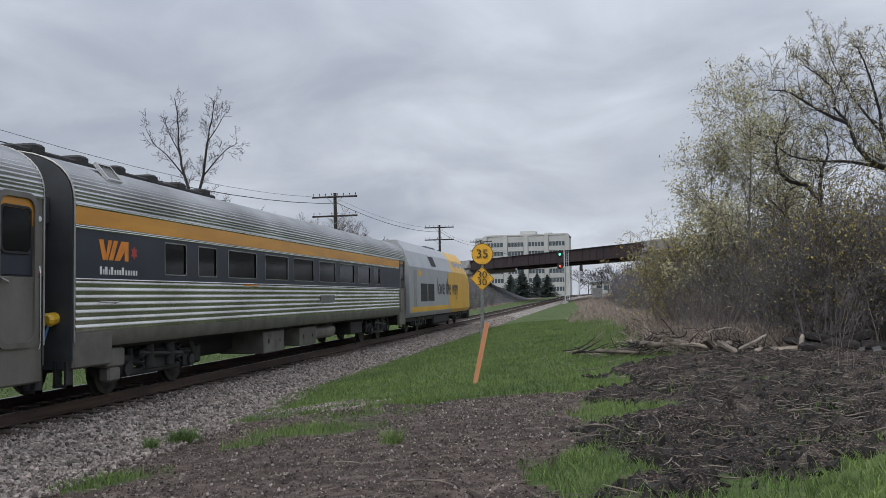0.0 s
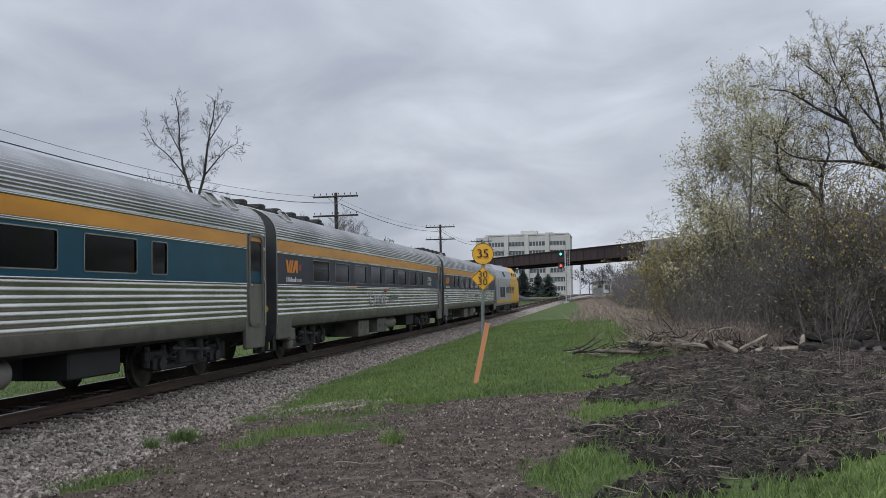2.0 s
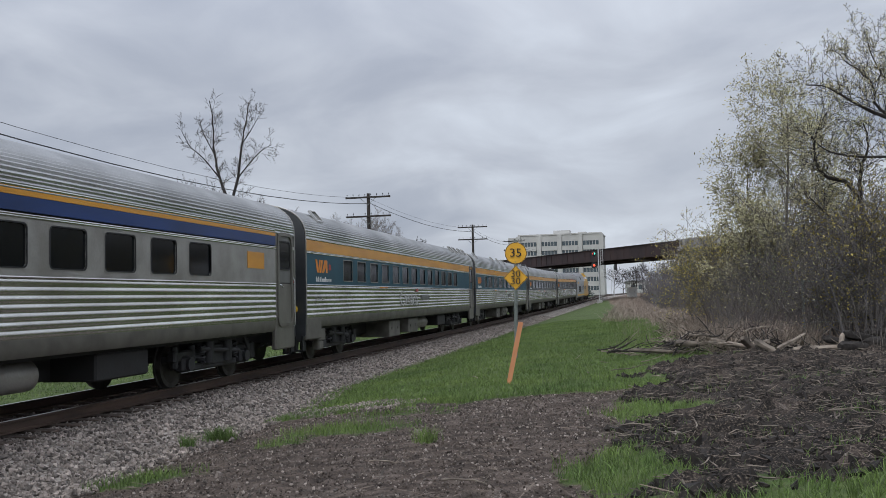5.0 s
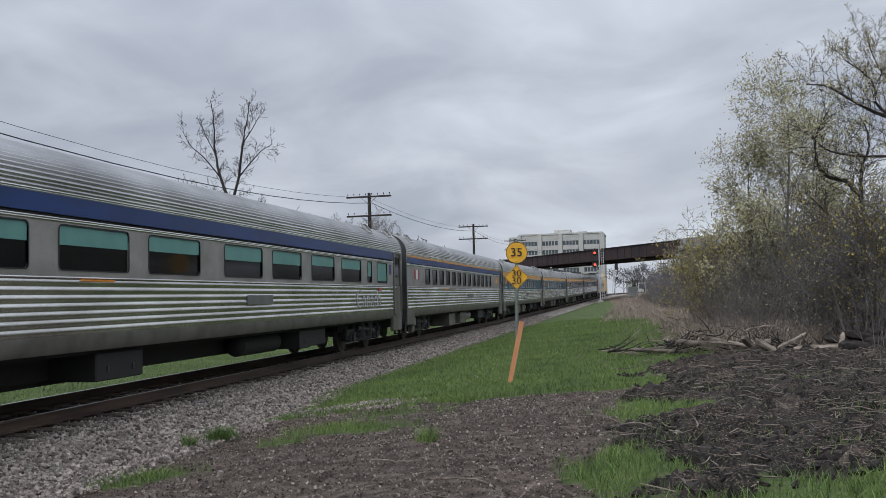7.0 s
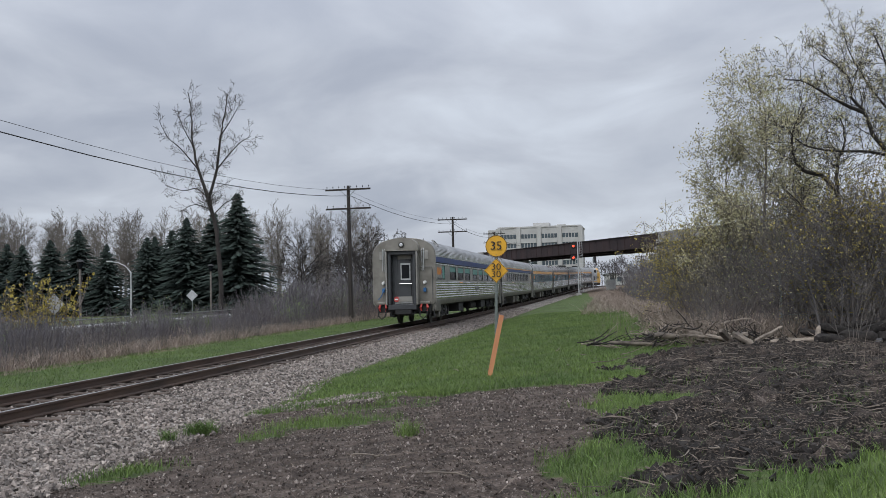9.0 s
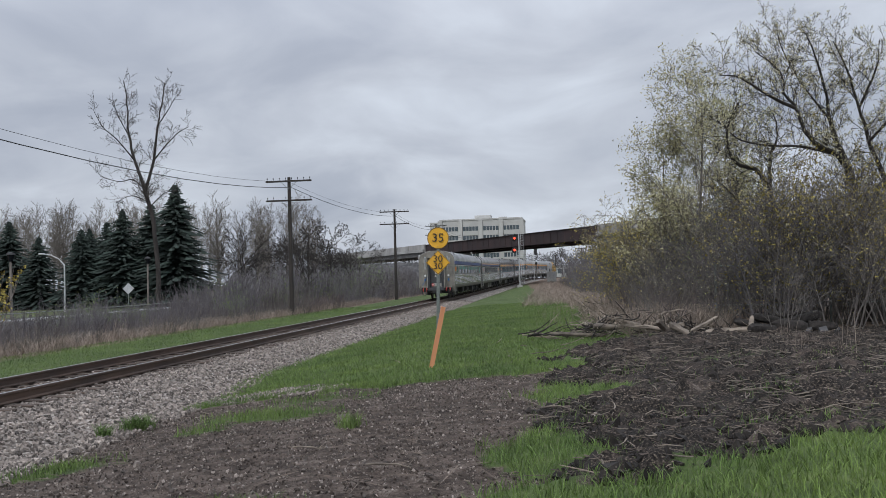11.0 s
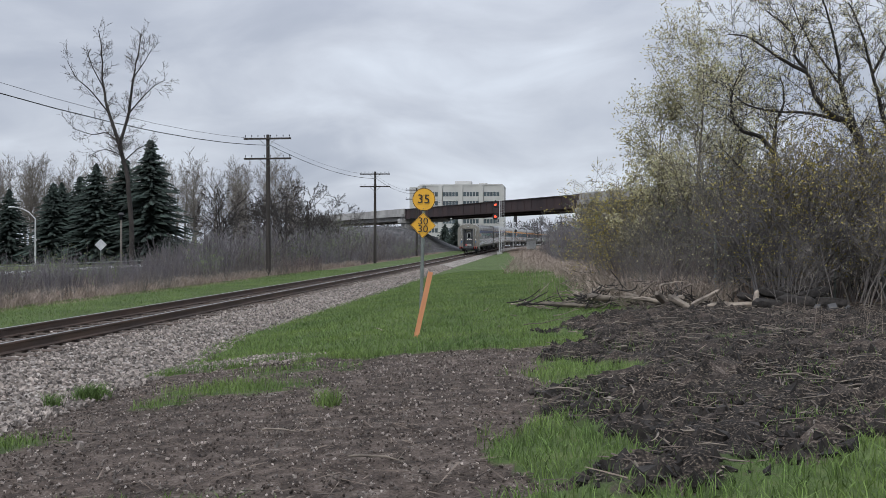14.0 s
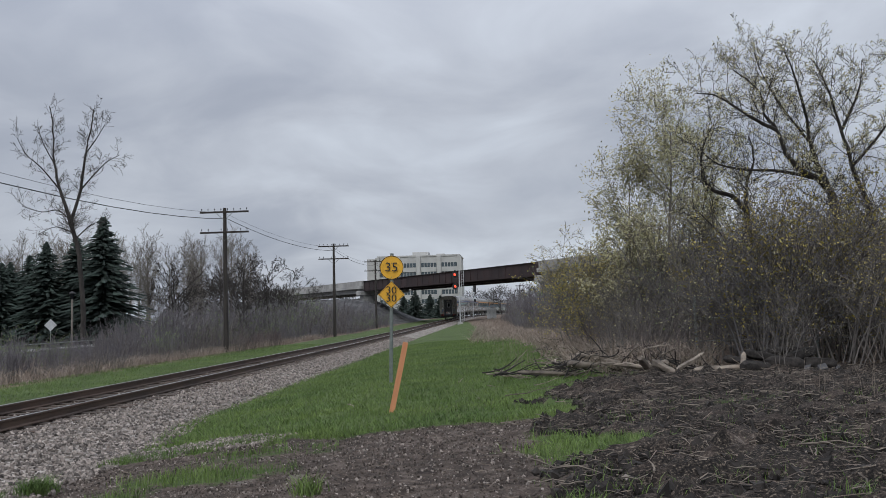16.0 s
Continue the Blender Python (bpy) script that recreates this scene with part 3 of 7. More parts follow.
def bogie_mesh_parts():
    fr = Shape()
    for sx in (-1, 1):
        x0, x1 = sorted((sx * 0.96, sx * 1.12))
        fr.box(x0, x1, -1.75, 1.75, 0.50, 0.72, 0.03)
        fr.box(x0 + 0.02, x1 + 0.02, -0.62, 0.62, 0.34, 0.80, 0.08)
        fr.tube([(sx * 1.16, 0.15, 0.92), (sx * 1.16, 0.75, 0.92)], 0.10, 10)
        fr.box(x0, x1, 1.7, 2.0, 0.34, 0.74, 0.04)
        fr.box(x0, x1, -1.0, 1.0, 0.30, 0.44, 0.03)
        for y in (-1.3, 1.3):
            fr.box(x0 - 0.02, x1 + 0.06, y - 0.2, y + 0.2, 0.30, 0.62, 0.05)
            fr.tube([(sx * 1.05, y, 0.45), (sx * 1.24, y, 0.45)], 0.13, 10)
            for dy in (-0.34, 0.34):
                fr.tube([(sx * 1.06, y + dy, 0.4), (sx * 1.06, y + dy, 0.8)], 0.07, 8)
        fr.tube([(sx * 1.15, -0.42, 0.42), (sx * 1.15, -0.42, 0.85)], 0.12, 10)
        fr.tube([(sx * 1.15, 0.42, 0.42), (sx * 1.15, 0.42, 0.85)], 0.12, 10)
        fr.tube([(sx * 1.2, -0.9, 0.72), (sx * 1.2, 0.9, 0.60)], 0.05, 8)
        fr.tube([(sx * 1.2, 1.5, 0.5), (sx * 1.22, 1.1, 0.95)], 0.04, 6)
    fr.box(-1.1, 1.1, -0.3, 0.3, 0.55, 0.95, 0.04)
    fr.box(-1.0, 1.0, -1.7, -1.5, 0.5, 0.62)
    fr.box(-1.0, 1.0, 1.5, 1.7, 0.5, 0.62)
    wh = Shape()
    wh.tube([(0.0, 0, 0), (0.03, 0, 0), (0.04, 0, 0), (0.13, 0, 0)], [0.49, 0.49, 0.457, 0.45], 24)
    wh.tube([(0.13, 0, 0), (0.14, 0, 0)], [0.36, 0.34], 24)
    wh.tube([(0.13, 0, 0), (0.24, 0, 0)], [0.14, 0.11], 12)
    spring = Shape()
    pts = [(0.11 * math.cos(k * 0.7), 0.11 * math.sin(k * 0.7), 0.012 * k) for k in range(36)]
    spring.tube(pts, 0.022, 5)
    return mesh_of("bogie", fr, BOGIE, True), mesh_of("wheel", wh, WHEEL, True), mesh_of("spring", spring, BOGIE, True)


BOGIE_MESH, WHEEL_MESH, SPRING_MESH = bogie_mesh_parts()


def add_bogie(car, y):
    b = part("bogie", BOGIE_MESH, None, car, "grimy dark four-wheel bogie", at=pose(0, y, 0))
    for dy in (-1.3, 1.3):
        part("wheel", WHEEL_MESH, None, b, at=pose(0.685, dy, 0.457))
        part("wheel", WHEEL_MESH, None, b, at=pose(-0.685, dy, 0.457, 0, 0, 180))
    for dy in (-0.75, 0.75):
        part("spring", SPRING_MESH, None, b, at=pose(1.12, dy, 0.44))


def rounded(w, h, inset, r, n=4):
    """A rectangle's (y, z) outline with rounded corners."""
    pts = []
    for cy, cz, a0 in ((w - inset - r, inset + r, -90), (w - inset - r, h - inset - r, 0), (inset + r, h - inset - r, 90), (inset + r, inset + r, 180)):
        for k in range(n + 1):
            a = radians(a0 + 90 * k / n)
            pts.append((cy + r * math.cos(a), cz + r * math.sin(a)))
    return pts


def ring(inner, outer, x0, x1):
    """A flat frame between two outlines, from x0 out to x1."""
    n = len(inner)
    sh = Shape()
    vs = [(x1, y, z) for y, z in inner] + [(x1, y, z) for y, z in outer] + [(x0, y, z) for y, z in inner] + [(x0, y, z) for y, z in outer]
    fs = []
    for i in range(n):
        j = (i + 1) % n
        fs += [(i, n + i, n + j, j), (2 * n + i, i, j, 2 * n + j), (n + i, 3 * n + i, 3 * n + j, n + j)]
    return sh.add(vs, fs)


def window_meshes(w, h, t, r):
    square = []
    for cy, cz in ((w, 0), (w, h), (0, h), (0, 0)):
        square += [(cy, cz)] * 5
    rim = ring(rounded(w, h, t, r), square, 1.496, 1.5275)
    lip = ring(rounded(w, h, t, r), rounded(w, h, t * 0.35, r + t * 0.65), 1.5, 1.535)
    pane = Shape().box(1.47, 1.505, 0.005, w - 0.005, 0.005, h - 0.005)
    return rim, lip, pane


def passenger_car(name, label, band, stripes, windows, rim_mat, flute_n=7, emblem="", z_win=(2.14, 2.79), tail=False, vents=(1.5,), length=BODY):
    car = empty(name, label=label, category="rail car", group="cars of the passenger train")
    # shell, with an added solid dark core inside that blocks light
    core = Shape().plate(body_outline(0.03, 0.96), 0.05, length - 0.05)
    part("body", core, UNDER, car, "added solid dark core that blocks light")
    part("roof", Shape().extrude(roof_profile(), 0.0, length), ROOF_STEEL, car, "finely fluted dull stainless roof", smooth=True)
    sill = Shape()
    for sx in (-1, 1):
        prof = [(sx * 1.36, 0.92), (sx * 1.46, 0.93), (sx * 1.515, 1.02), (sx * 1.515, 1.19), (sx * 1.3, 1.19)]
        sill.plate(prof if sx < 0 else prof[::-1], 0.02, length - 1.25)
    sill.box(1.30, 1.522, 0.0, 1.15, 0.62, 1.19, 0.03)
    part("sill", sill, SILL, car, "grimy grey-brown side sill", smooth=True)
    end_y = length - 1.22
    part("fluted_side", Shape().extrude(flute_profile(1.19, 2.02, flute_n), 0.03, end_y), STEEL, car, "bright horizontally fluted stainless side", smooth=True)
    part("far_side", Shape().box(-1.53, -1.49, 0.0, length, 1.0, 3.2), PLAIN_STEEL, car)
    # band with its window openings
    b, (z0, z1) = Shape(), z_win
    b.box(1.488, 1.525, 0.02, end_y, 2.045, z0)
    b.box(1.488, 1.525, 0.02, end_y, z1, 2.835)
    edge = 0.02
    for y, w in windows + [(end_y, 0)]:
        if y - edge > 0.01:
            b.box(1.488, 1.525, edge, y, z0, z1)
        edge = y + w
    part("window_band", b, band, car)
    made, plain = {}, stripes[0][0] is BLUE
    for y, w in windows:
        key = round(w, 2)
        if key not in made:
            rim, lip, pane = window_meshes(w, z1 - z0, 0.03, 0.07 if plain else 0.035)
            made[key] = mesh_of("window", rim, band), mesh_of("pane", pane, GLASS), mesh_of("rubber", lip, rim_mat)
        win = part("window", made[key][0], None, car, at=pose(0, y, z0))
        part("pane", made[key][1], None, win)
        part("rubber", made[key][2], None, win)
        if tail and w > 0.5:
            deep = 0.34 if w > 1.4 else (z1 - z0 - 0.06)
            part("blind", Shape().box(1.503, 1.511, 0.03, w - 0.03, z1 - z0 - 0.03 - deep * (0.7 + 0.3 * math.sin(y * 5)), z1 - z0 - 0.03), BLIND, win, "pale teal window blind drawn part way")
    for i, (mat, s0, s1) in enumerate(stripes):
        part("stripe", Shape().box(1.49, 1.532, 0.02, end_y, s0, s1), mat, car)
    mould = Shape()
    for z in (2.02, 2.838, 2.868, stripes[-1][2] + 0.01):
        mould.tube([(1.525, 0.02, z + 0.012), (1.525, end_y, z + 0.012)], 0.017, 6)
    part("moulding", mould, STEEL, car)
    # entrance at the front corner
    part("vestibule_wall", Shape().box(1.40, 1.515, end_y + 0.005, length - 0.01, 0.50, 2.04, 0.03).box(1.40, 1.515, end_y + 0.005, end_y + 0.16, 2.05, 3.2).box(1.40, 1.515, length - 0.2, length - 0.01, 2.05, 3.2), DUSTY, car)
    d = part("door", Shape().box(1.44, 1.500, end_y + 0.17, length - 0.21, 2.05, 3.19, 0.02), DOOR_GREY if plain else band, car, "side door with a small window")
    part("door_lower", Shape().box(1.505, 1.523, end_y + 0.17, length - 0.21, 1.1, 2.04, 0.01), DUSTY, d)
    part("door_stripe", Shape().box(1.49, 1.512, end_y + 0.17, length - 0.21, 2.78, 3.185), DOOR_GREY if plain else stripes[0][0], d)
    wide = length - 0.21 - end_y - 0.17
    fy = Matrix.Translation((0, end_y + 0.17, 1.08))
    frame_in, frame_out = rounded(wide, 2.12, 0.03, 0.16), rounded(wide, 2.12, -0.05, 0.20)
    part("door_frame", ring(frame_in, frame_out, 1.49, 1.548), DUSTY, d, "rounded steel door frame", at=fy)
    gy = Matrix.Translation((0, end_y + 0.25, 2.38))
    part("pane", Shape().box(1.49, 1.514, 0.02, wide - 0.18, 0.02, 0.64, 0.02), GLASS, d, at=gy)
    part("rubber", ring(rounded(wide - 0.16, 0.66, 0.02, 0.08), rounded(wide - 0.16, 0.66, -0.015, 0.10), 1.50, 1.524), BLACK, d, at=gy)
    part("door_handle", Shape().tube([(1.50, end_y + 0.25, 2.02), (1.56, end_y + 0.25, 2.0), (1.56, end_y + 0.36, 1.96)], 0.014, 6), STEEL, d, "small steel handle")
    for zz in (2.9, 2.1):
        part("door_lamp", Shape().tube([(1.50, length - 0.11, zz), (1.54, length - 0.11, zz)], [0.05, 0.04], 10), WHITE if zz > 2.5 else RED, car, "small round side lamp")
    part("grab_rail", Shape().tube([(1.54, length - 0.13, 1.0), (1.56, length - 0.13, 1.1), (1.56, length - 0.13, 2.1), (1.54, length - 0.13, 2.2)], 0.014, 6), STEEL, car)
    # ends
    for y, sgn in ((0.0, -1), (length, 1)):
        # walls facing a gap are coloured dark for the shade between cars
        e = part("end_wall", Shape().plate(body_outline(0.012, 0.95 if tail and sgn < 0 else 0.62), min(y, y + 0.04 * sgn), max(y, y + 0.04 * sgn)), END_PAINT if tail and sgn < 0 else DOOR_DARK, car)
        if not (tail and sgn < 0):
            f = Shape()
            for x0, x1, a, c in ((-0.62, -0.46, 0.95, 3.35), (0.46, 0.62, 0.95, 3.35), (-0.62, 0.62, 3.2, 3.45), (-0.62, 0.62, 0.95, 1.1)):
                f.box(x0, x1, min(y, y + 0.36 * sgn), max(y, y + 0.36 * sgn), a, c, 0.03)
            part("gangway", f, BLACK, car, "black rubber gangway diaphragm")
        rim = Shape()
        rim.tube([(x * 1.004, y, z + 0.005) for x, z in body_outline(0.0, 0.9)], 0.016, 6)
        part("end_rim", rim, PLAIN_STEEL, car, smooth=True)
        cp = Shape()
        cp.box(-0.12, 0.12, min(y, y + 0.38 * sgn), max(y, y + 0.38 * sgn), 0.72, 0.98, 0.03)
        part("brake_hose", Shape().tube([(0.5, y, 0.95), (0.52, y + 0.2 * sgn, 0.55), (0.4, y + 0.36 * sgn, 0.48)], 0.03, 6), BLACK, car)
        part("coupler", cp, BLACK, car)
        part("step", Shape().box(1.22, 1.45, min(y + 0.1, y - 0.1), max(y + 0.1, y - 0.1), 0.34, 0.38).box(1.22, 1.26, y - 0.09, y + 0.09, 0.34, 0.75).box(1.41, 1.45, y - 0.09, y + 0.09, 0.34, 0.75), BLACK, car)
    if not tail:
        part("jumper_plug", Shape().tube([(1.22, -0.05, 1.42), (1.22, -0.22, 1.40), (1.22, -0.28, 1.40)], [0.10, 0.11, 0.07], 10), YELLOW_PLASTIC, car, "yellow cable plug")
        part("jumper_cable", Shape().tube([(1.22, -0.2, 1.34), (1.20, -0.32, 1.05), (1.1, -0.36, 0.8), (0.8, -0.4, 0.72)], 0.022, 6), BLUE_HOSE, car)
        part("end_vent", Shape().box(0.72, 1.12, -0.16, -0.03, 2.9, 3.35, 0.02), DOOR_DARK, car)
    # underframe
    part("underframe", Shape().box(-1.25, 1.25, 1.2, length - 1.2, 0.86, 1.02).box(-0.5, 0.5, 5.5, 20, 0.45, 0.88).box(-1.2, 0.3, 6.2, 9.0, 0.35, 0.88), UNDER, car)
    boxes = ((8.7, 10.2, 0.30), (11.5, 13.0, 0.34)) if not tail else ((7.6, 9.0, 0.42), (16.5, 17.3, 0.4))
    for y0, y1, z in boxes:
        bx = part("equipment_box", Shape().box(0.15, 1.34, y0, y1, z, 0.86, 0.02), BOXES if not tail else UNDER, car, "grey-beige underfloor equipment box")
        for yy in (y0 + 0.3, y1 - 0.36):
            part("latch", Shape().box(1.34, 1.355, yy, yy + 0.06, 0.55, 0.65), WHEEL, bx)
    part("air_tank", Shape().tube([(0.85, 13.7, 0.63), (0.85, 13.78, 0.63), (0.85, 15.9, 0.63), (0.85, 15.98, 0.63)], [0.14, 0.24, 0.24, 0.14], 16), PLAIN_STEEL if not tail else UNDER, car, smooth=True)
    part("battery_box", Shape().box(0.3, 1.3, 17.0, 18.6, 0.42, 0.86, 0.03), UNDER, car)
    part("end_bracket", Shape().box(1.12, 1.42, 1.15, 1.75, 0.55, 0.88, 0.03).box(1.2, 1.40, 1.25, 1.65, 0.30, 0.56, 0.04), BOXES, car, "beige bracket box")
    for y in (3.5, length - 3.5):
        add_bogie(car, y)
    # roof fittings and marks on the side
    for k, y in enumerate(vents):
        hatch = part("roof_vent", Shape().box(-0.20, -0.16, -0.24, 0.24, 0.0, 0.06).box(0.16, 0.20, -0.24, 0.24, 0.0, 0.06).box(-0.16, 0.16, -0.24, -0.20, 0.0, 0.06).box(-0.16, 0.16, 0.20, 0.24, 0.0, 0.06), STEEL, car, "steel-framed roof hatch", at=pose(1.215, y, 3.885, 0, 50, 0))
        part("grille", Shape().box(-0.16, 0.16, -0.20, 0.20, 0.0, 0.025), DOOR_GREY, hatch, "dark mesh grille")
    for y in (1.2, 2.0) if tail else (1.3,):
        for z in (1.86, 1.5) if tail else (1.66,):
            part("grab_iron", Shape().tube([(1.53, y - 0.55, z), (1.57, y - 0.5, z), (1.57, y - 0.05, z), (1.53, y, z)], 0.012, 6), STEEL, car)
        if tail:
            break
    part("orange_mark", Shape().box(1.545, 1.552, 6.9, 7.8, 1.985, 2.012), ORANGE, car)
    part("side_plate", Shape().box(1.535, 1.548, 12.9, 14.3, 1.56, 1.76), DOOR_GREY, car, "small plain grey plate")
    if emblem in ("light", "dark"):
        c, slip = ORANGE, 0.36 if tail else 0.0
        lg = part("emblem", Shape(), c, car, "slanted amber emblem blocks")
        em = Shape()
        for k, (y, h) in enumerate(((0.72, 1), (1.10, 1), (1.38, 1))):
            zt, zb = 2.70, 2.36
            if k == 0:
                pr = [(0.70, zt), (0.84, zt), (0.93, zb + 0.1), (1.00, zt), (1.12, zt), (0.98, zb), (0.82, zb)]
            elif k == 1:
                pr = [(1.17, zt), (1.31, zt), (1.15, zb), (1.01, zb)]
            else:
                pr = [(1.42, zt), (1.66, zt), (1.66, zb), (1.53, zb), (1.53, zb + 0.16), (1.36, zb), (1.20, zb)]
            n = len(pr)
            pr = [(a - slip, z) for a, z in pr]
            em.add([(1.5275, a, z) for a, z in pr] + [(1.531, a, z) for a, z in pr], [tuple(range(n, 2 * n)), tuple(range(n - 1, -1, -1))] + [(i, (i + 1) % n, n + (i + 1) % n, n + i) for i in range(n)])
        lg.data = mesh_of("emblem", em, c)
        lf = Shape()
        lf.add([(1.53, 1.86 - slip + r * math.cos(a), 2.52 + r * math.sin(a)) for a, r in [(math.pi / 2 + k * math.pi / 6, 0.13 if k % 2 == 0 else 0.075) for k in range(12)]], [tuple(range(12))])
        part("leaf_mark", lf, RED, car, "small red leaf shape")
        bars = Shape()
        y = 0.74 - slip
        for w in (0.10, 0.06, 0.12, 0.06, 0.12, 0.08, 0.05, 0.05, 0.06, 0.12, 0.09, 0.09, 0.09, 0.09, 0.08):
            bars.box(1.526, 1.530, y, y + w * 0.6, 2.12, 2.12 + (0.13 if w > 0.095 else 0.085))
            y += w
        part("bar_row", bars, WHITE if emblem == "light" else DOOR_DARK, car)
    return car


WIN_A = [(3.0, 0.95), (4.47, 0.95), (6.02, 1.72), (8.3, 1.75), (10.45, 1.8), (12.75, 1.75), (14.95, 1.8), (17.25, 1.72), (19.45, 1.0)]
WIN_B = [(3.0, 1.68), (5.28, 1.68), (7.56, 1.68), (9.82, 1.70), (12.11, 1.69), (14.37, 1.73), (16.69, 1.67), (18.84, 1.07)]
WIN_C = [(2.97, 0.92), (4.45, 1.58), (6.6, 1.57), (8.75, 1.6), (10.9, 1.55), (12.95, 1.5), (14.85, 1.5), (17.04, 1.72), (19.27, 0.65)]
WIN_D = [(3.03 + 1.386 * i, 0.93) for i in range(13)]
WIN_F = [(1.68, 0.78), (3.82, 1.92), (6.37, 1.90), (8.85, 1.92), (11.8, 1.96), (14.31, 1.90), (16.91, 1.87), (19.38, 1.93), (21.98, 0.52), (23.08, 1.26)]
TAIL = 26.3
AMBER = [(YELLOW, 2.905, 3.185)]


def word_mark(car, y, mat=FADED):
    """The pale country word on the fluted side, with its small red flag."""
    w = lettering("country_word", "Canada", 0.80, Matrix.Translation((1.546, y, 1.60)) @ SIDE, mat, car, 0.003, 1.16, "thin pale word on the flutes", -0.014)
    part("flag_mark", Shape().box(1.543, 1.549, y + 1.12, y + 1.45, 1.88, 1.98), RED, car)
    return w


cars = []
car = passenger_car("passenger_car", "stainless passenger car with charcoal window band and amber stripe", BAND_GREY, AMBER, WIN_A, PLAIN_STEEL, emblem="light")
cars.append(car)
car = passenger_car("passenger_car", "stainless passenger car with charcoal band, amber stripe and roof duct", BAND_GREY, AMBER, WIN_B, PLAIN_STEEL, emblem="light")
word_mark(car, 10.9)
cars.append(car)
car = passenger_car("passenger_car", "stainless passenger car with teal window band and amber stripe", BAND_TEAL, AMBER, WIN_C, PLAIN_STEEL, emblem="light", vents=(1.6, 7.9, 10.4, 12.9, 22.6, 23.6))
word_mark(car, 10.9)
cars.append(car)
car = passenger_car("passenger_car", "stainless passenger car with teal band and thirteen equal windows", BAND_TEAL, AMBER, WIN_D, PLAIN_STEEL, emblem="light", vents=(1.6, 20.6, 21.7, 22.9, 24.0))
word_mark(car, 10.9)
cars.append(car)
car = passenger_car("passenger_car", "bare stainless passenger car with thin yellow line and blue stripe", PLAIN_STEEL, [(BLUE, 2.925, 3.135), (YELLOW, 3.14, 3.25)], WIN_D, BLACK)
part("flag_panel", Shape().box(1.527, 1.532, 1.2, 1.95, 2.32, 2.70), RED, car, "red and white flag panel")
part("flag_field", Shape().box(1.533, 1.535, 1.39, 1.76, 2.325, 2.695), WHITE, car)
part("side_badge", Shape().box(1.527, 1.534, 22.3, 23.2, 2.36, 2.72), YELLOW, car, "plain yellow square badge")
cars.append(car)
car = passenger_car("passenger_car", "stainless rear passenger car with blue stripe and teal blinds", PLAIN_STEEL, [(BLUE, 2.945, 3.235)], WIN_F, BLACK, emblem="dark", z_win=(2.12, 2.82), tail=True, vents=(1.6, 23.0, 25.4), length=TAIL)
word_mark(car, 22.1)
part("access_badge", Shape().box(1.527, 1.534, 24.62, 24.88, 2.44, 2.76), BLUE, car, "blue square badge")
cars.append(car)


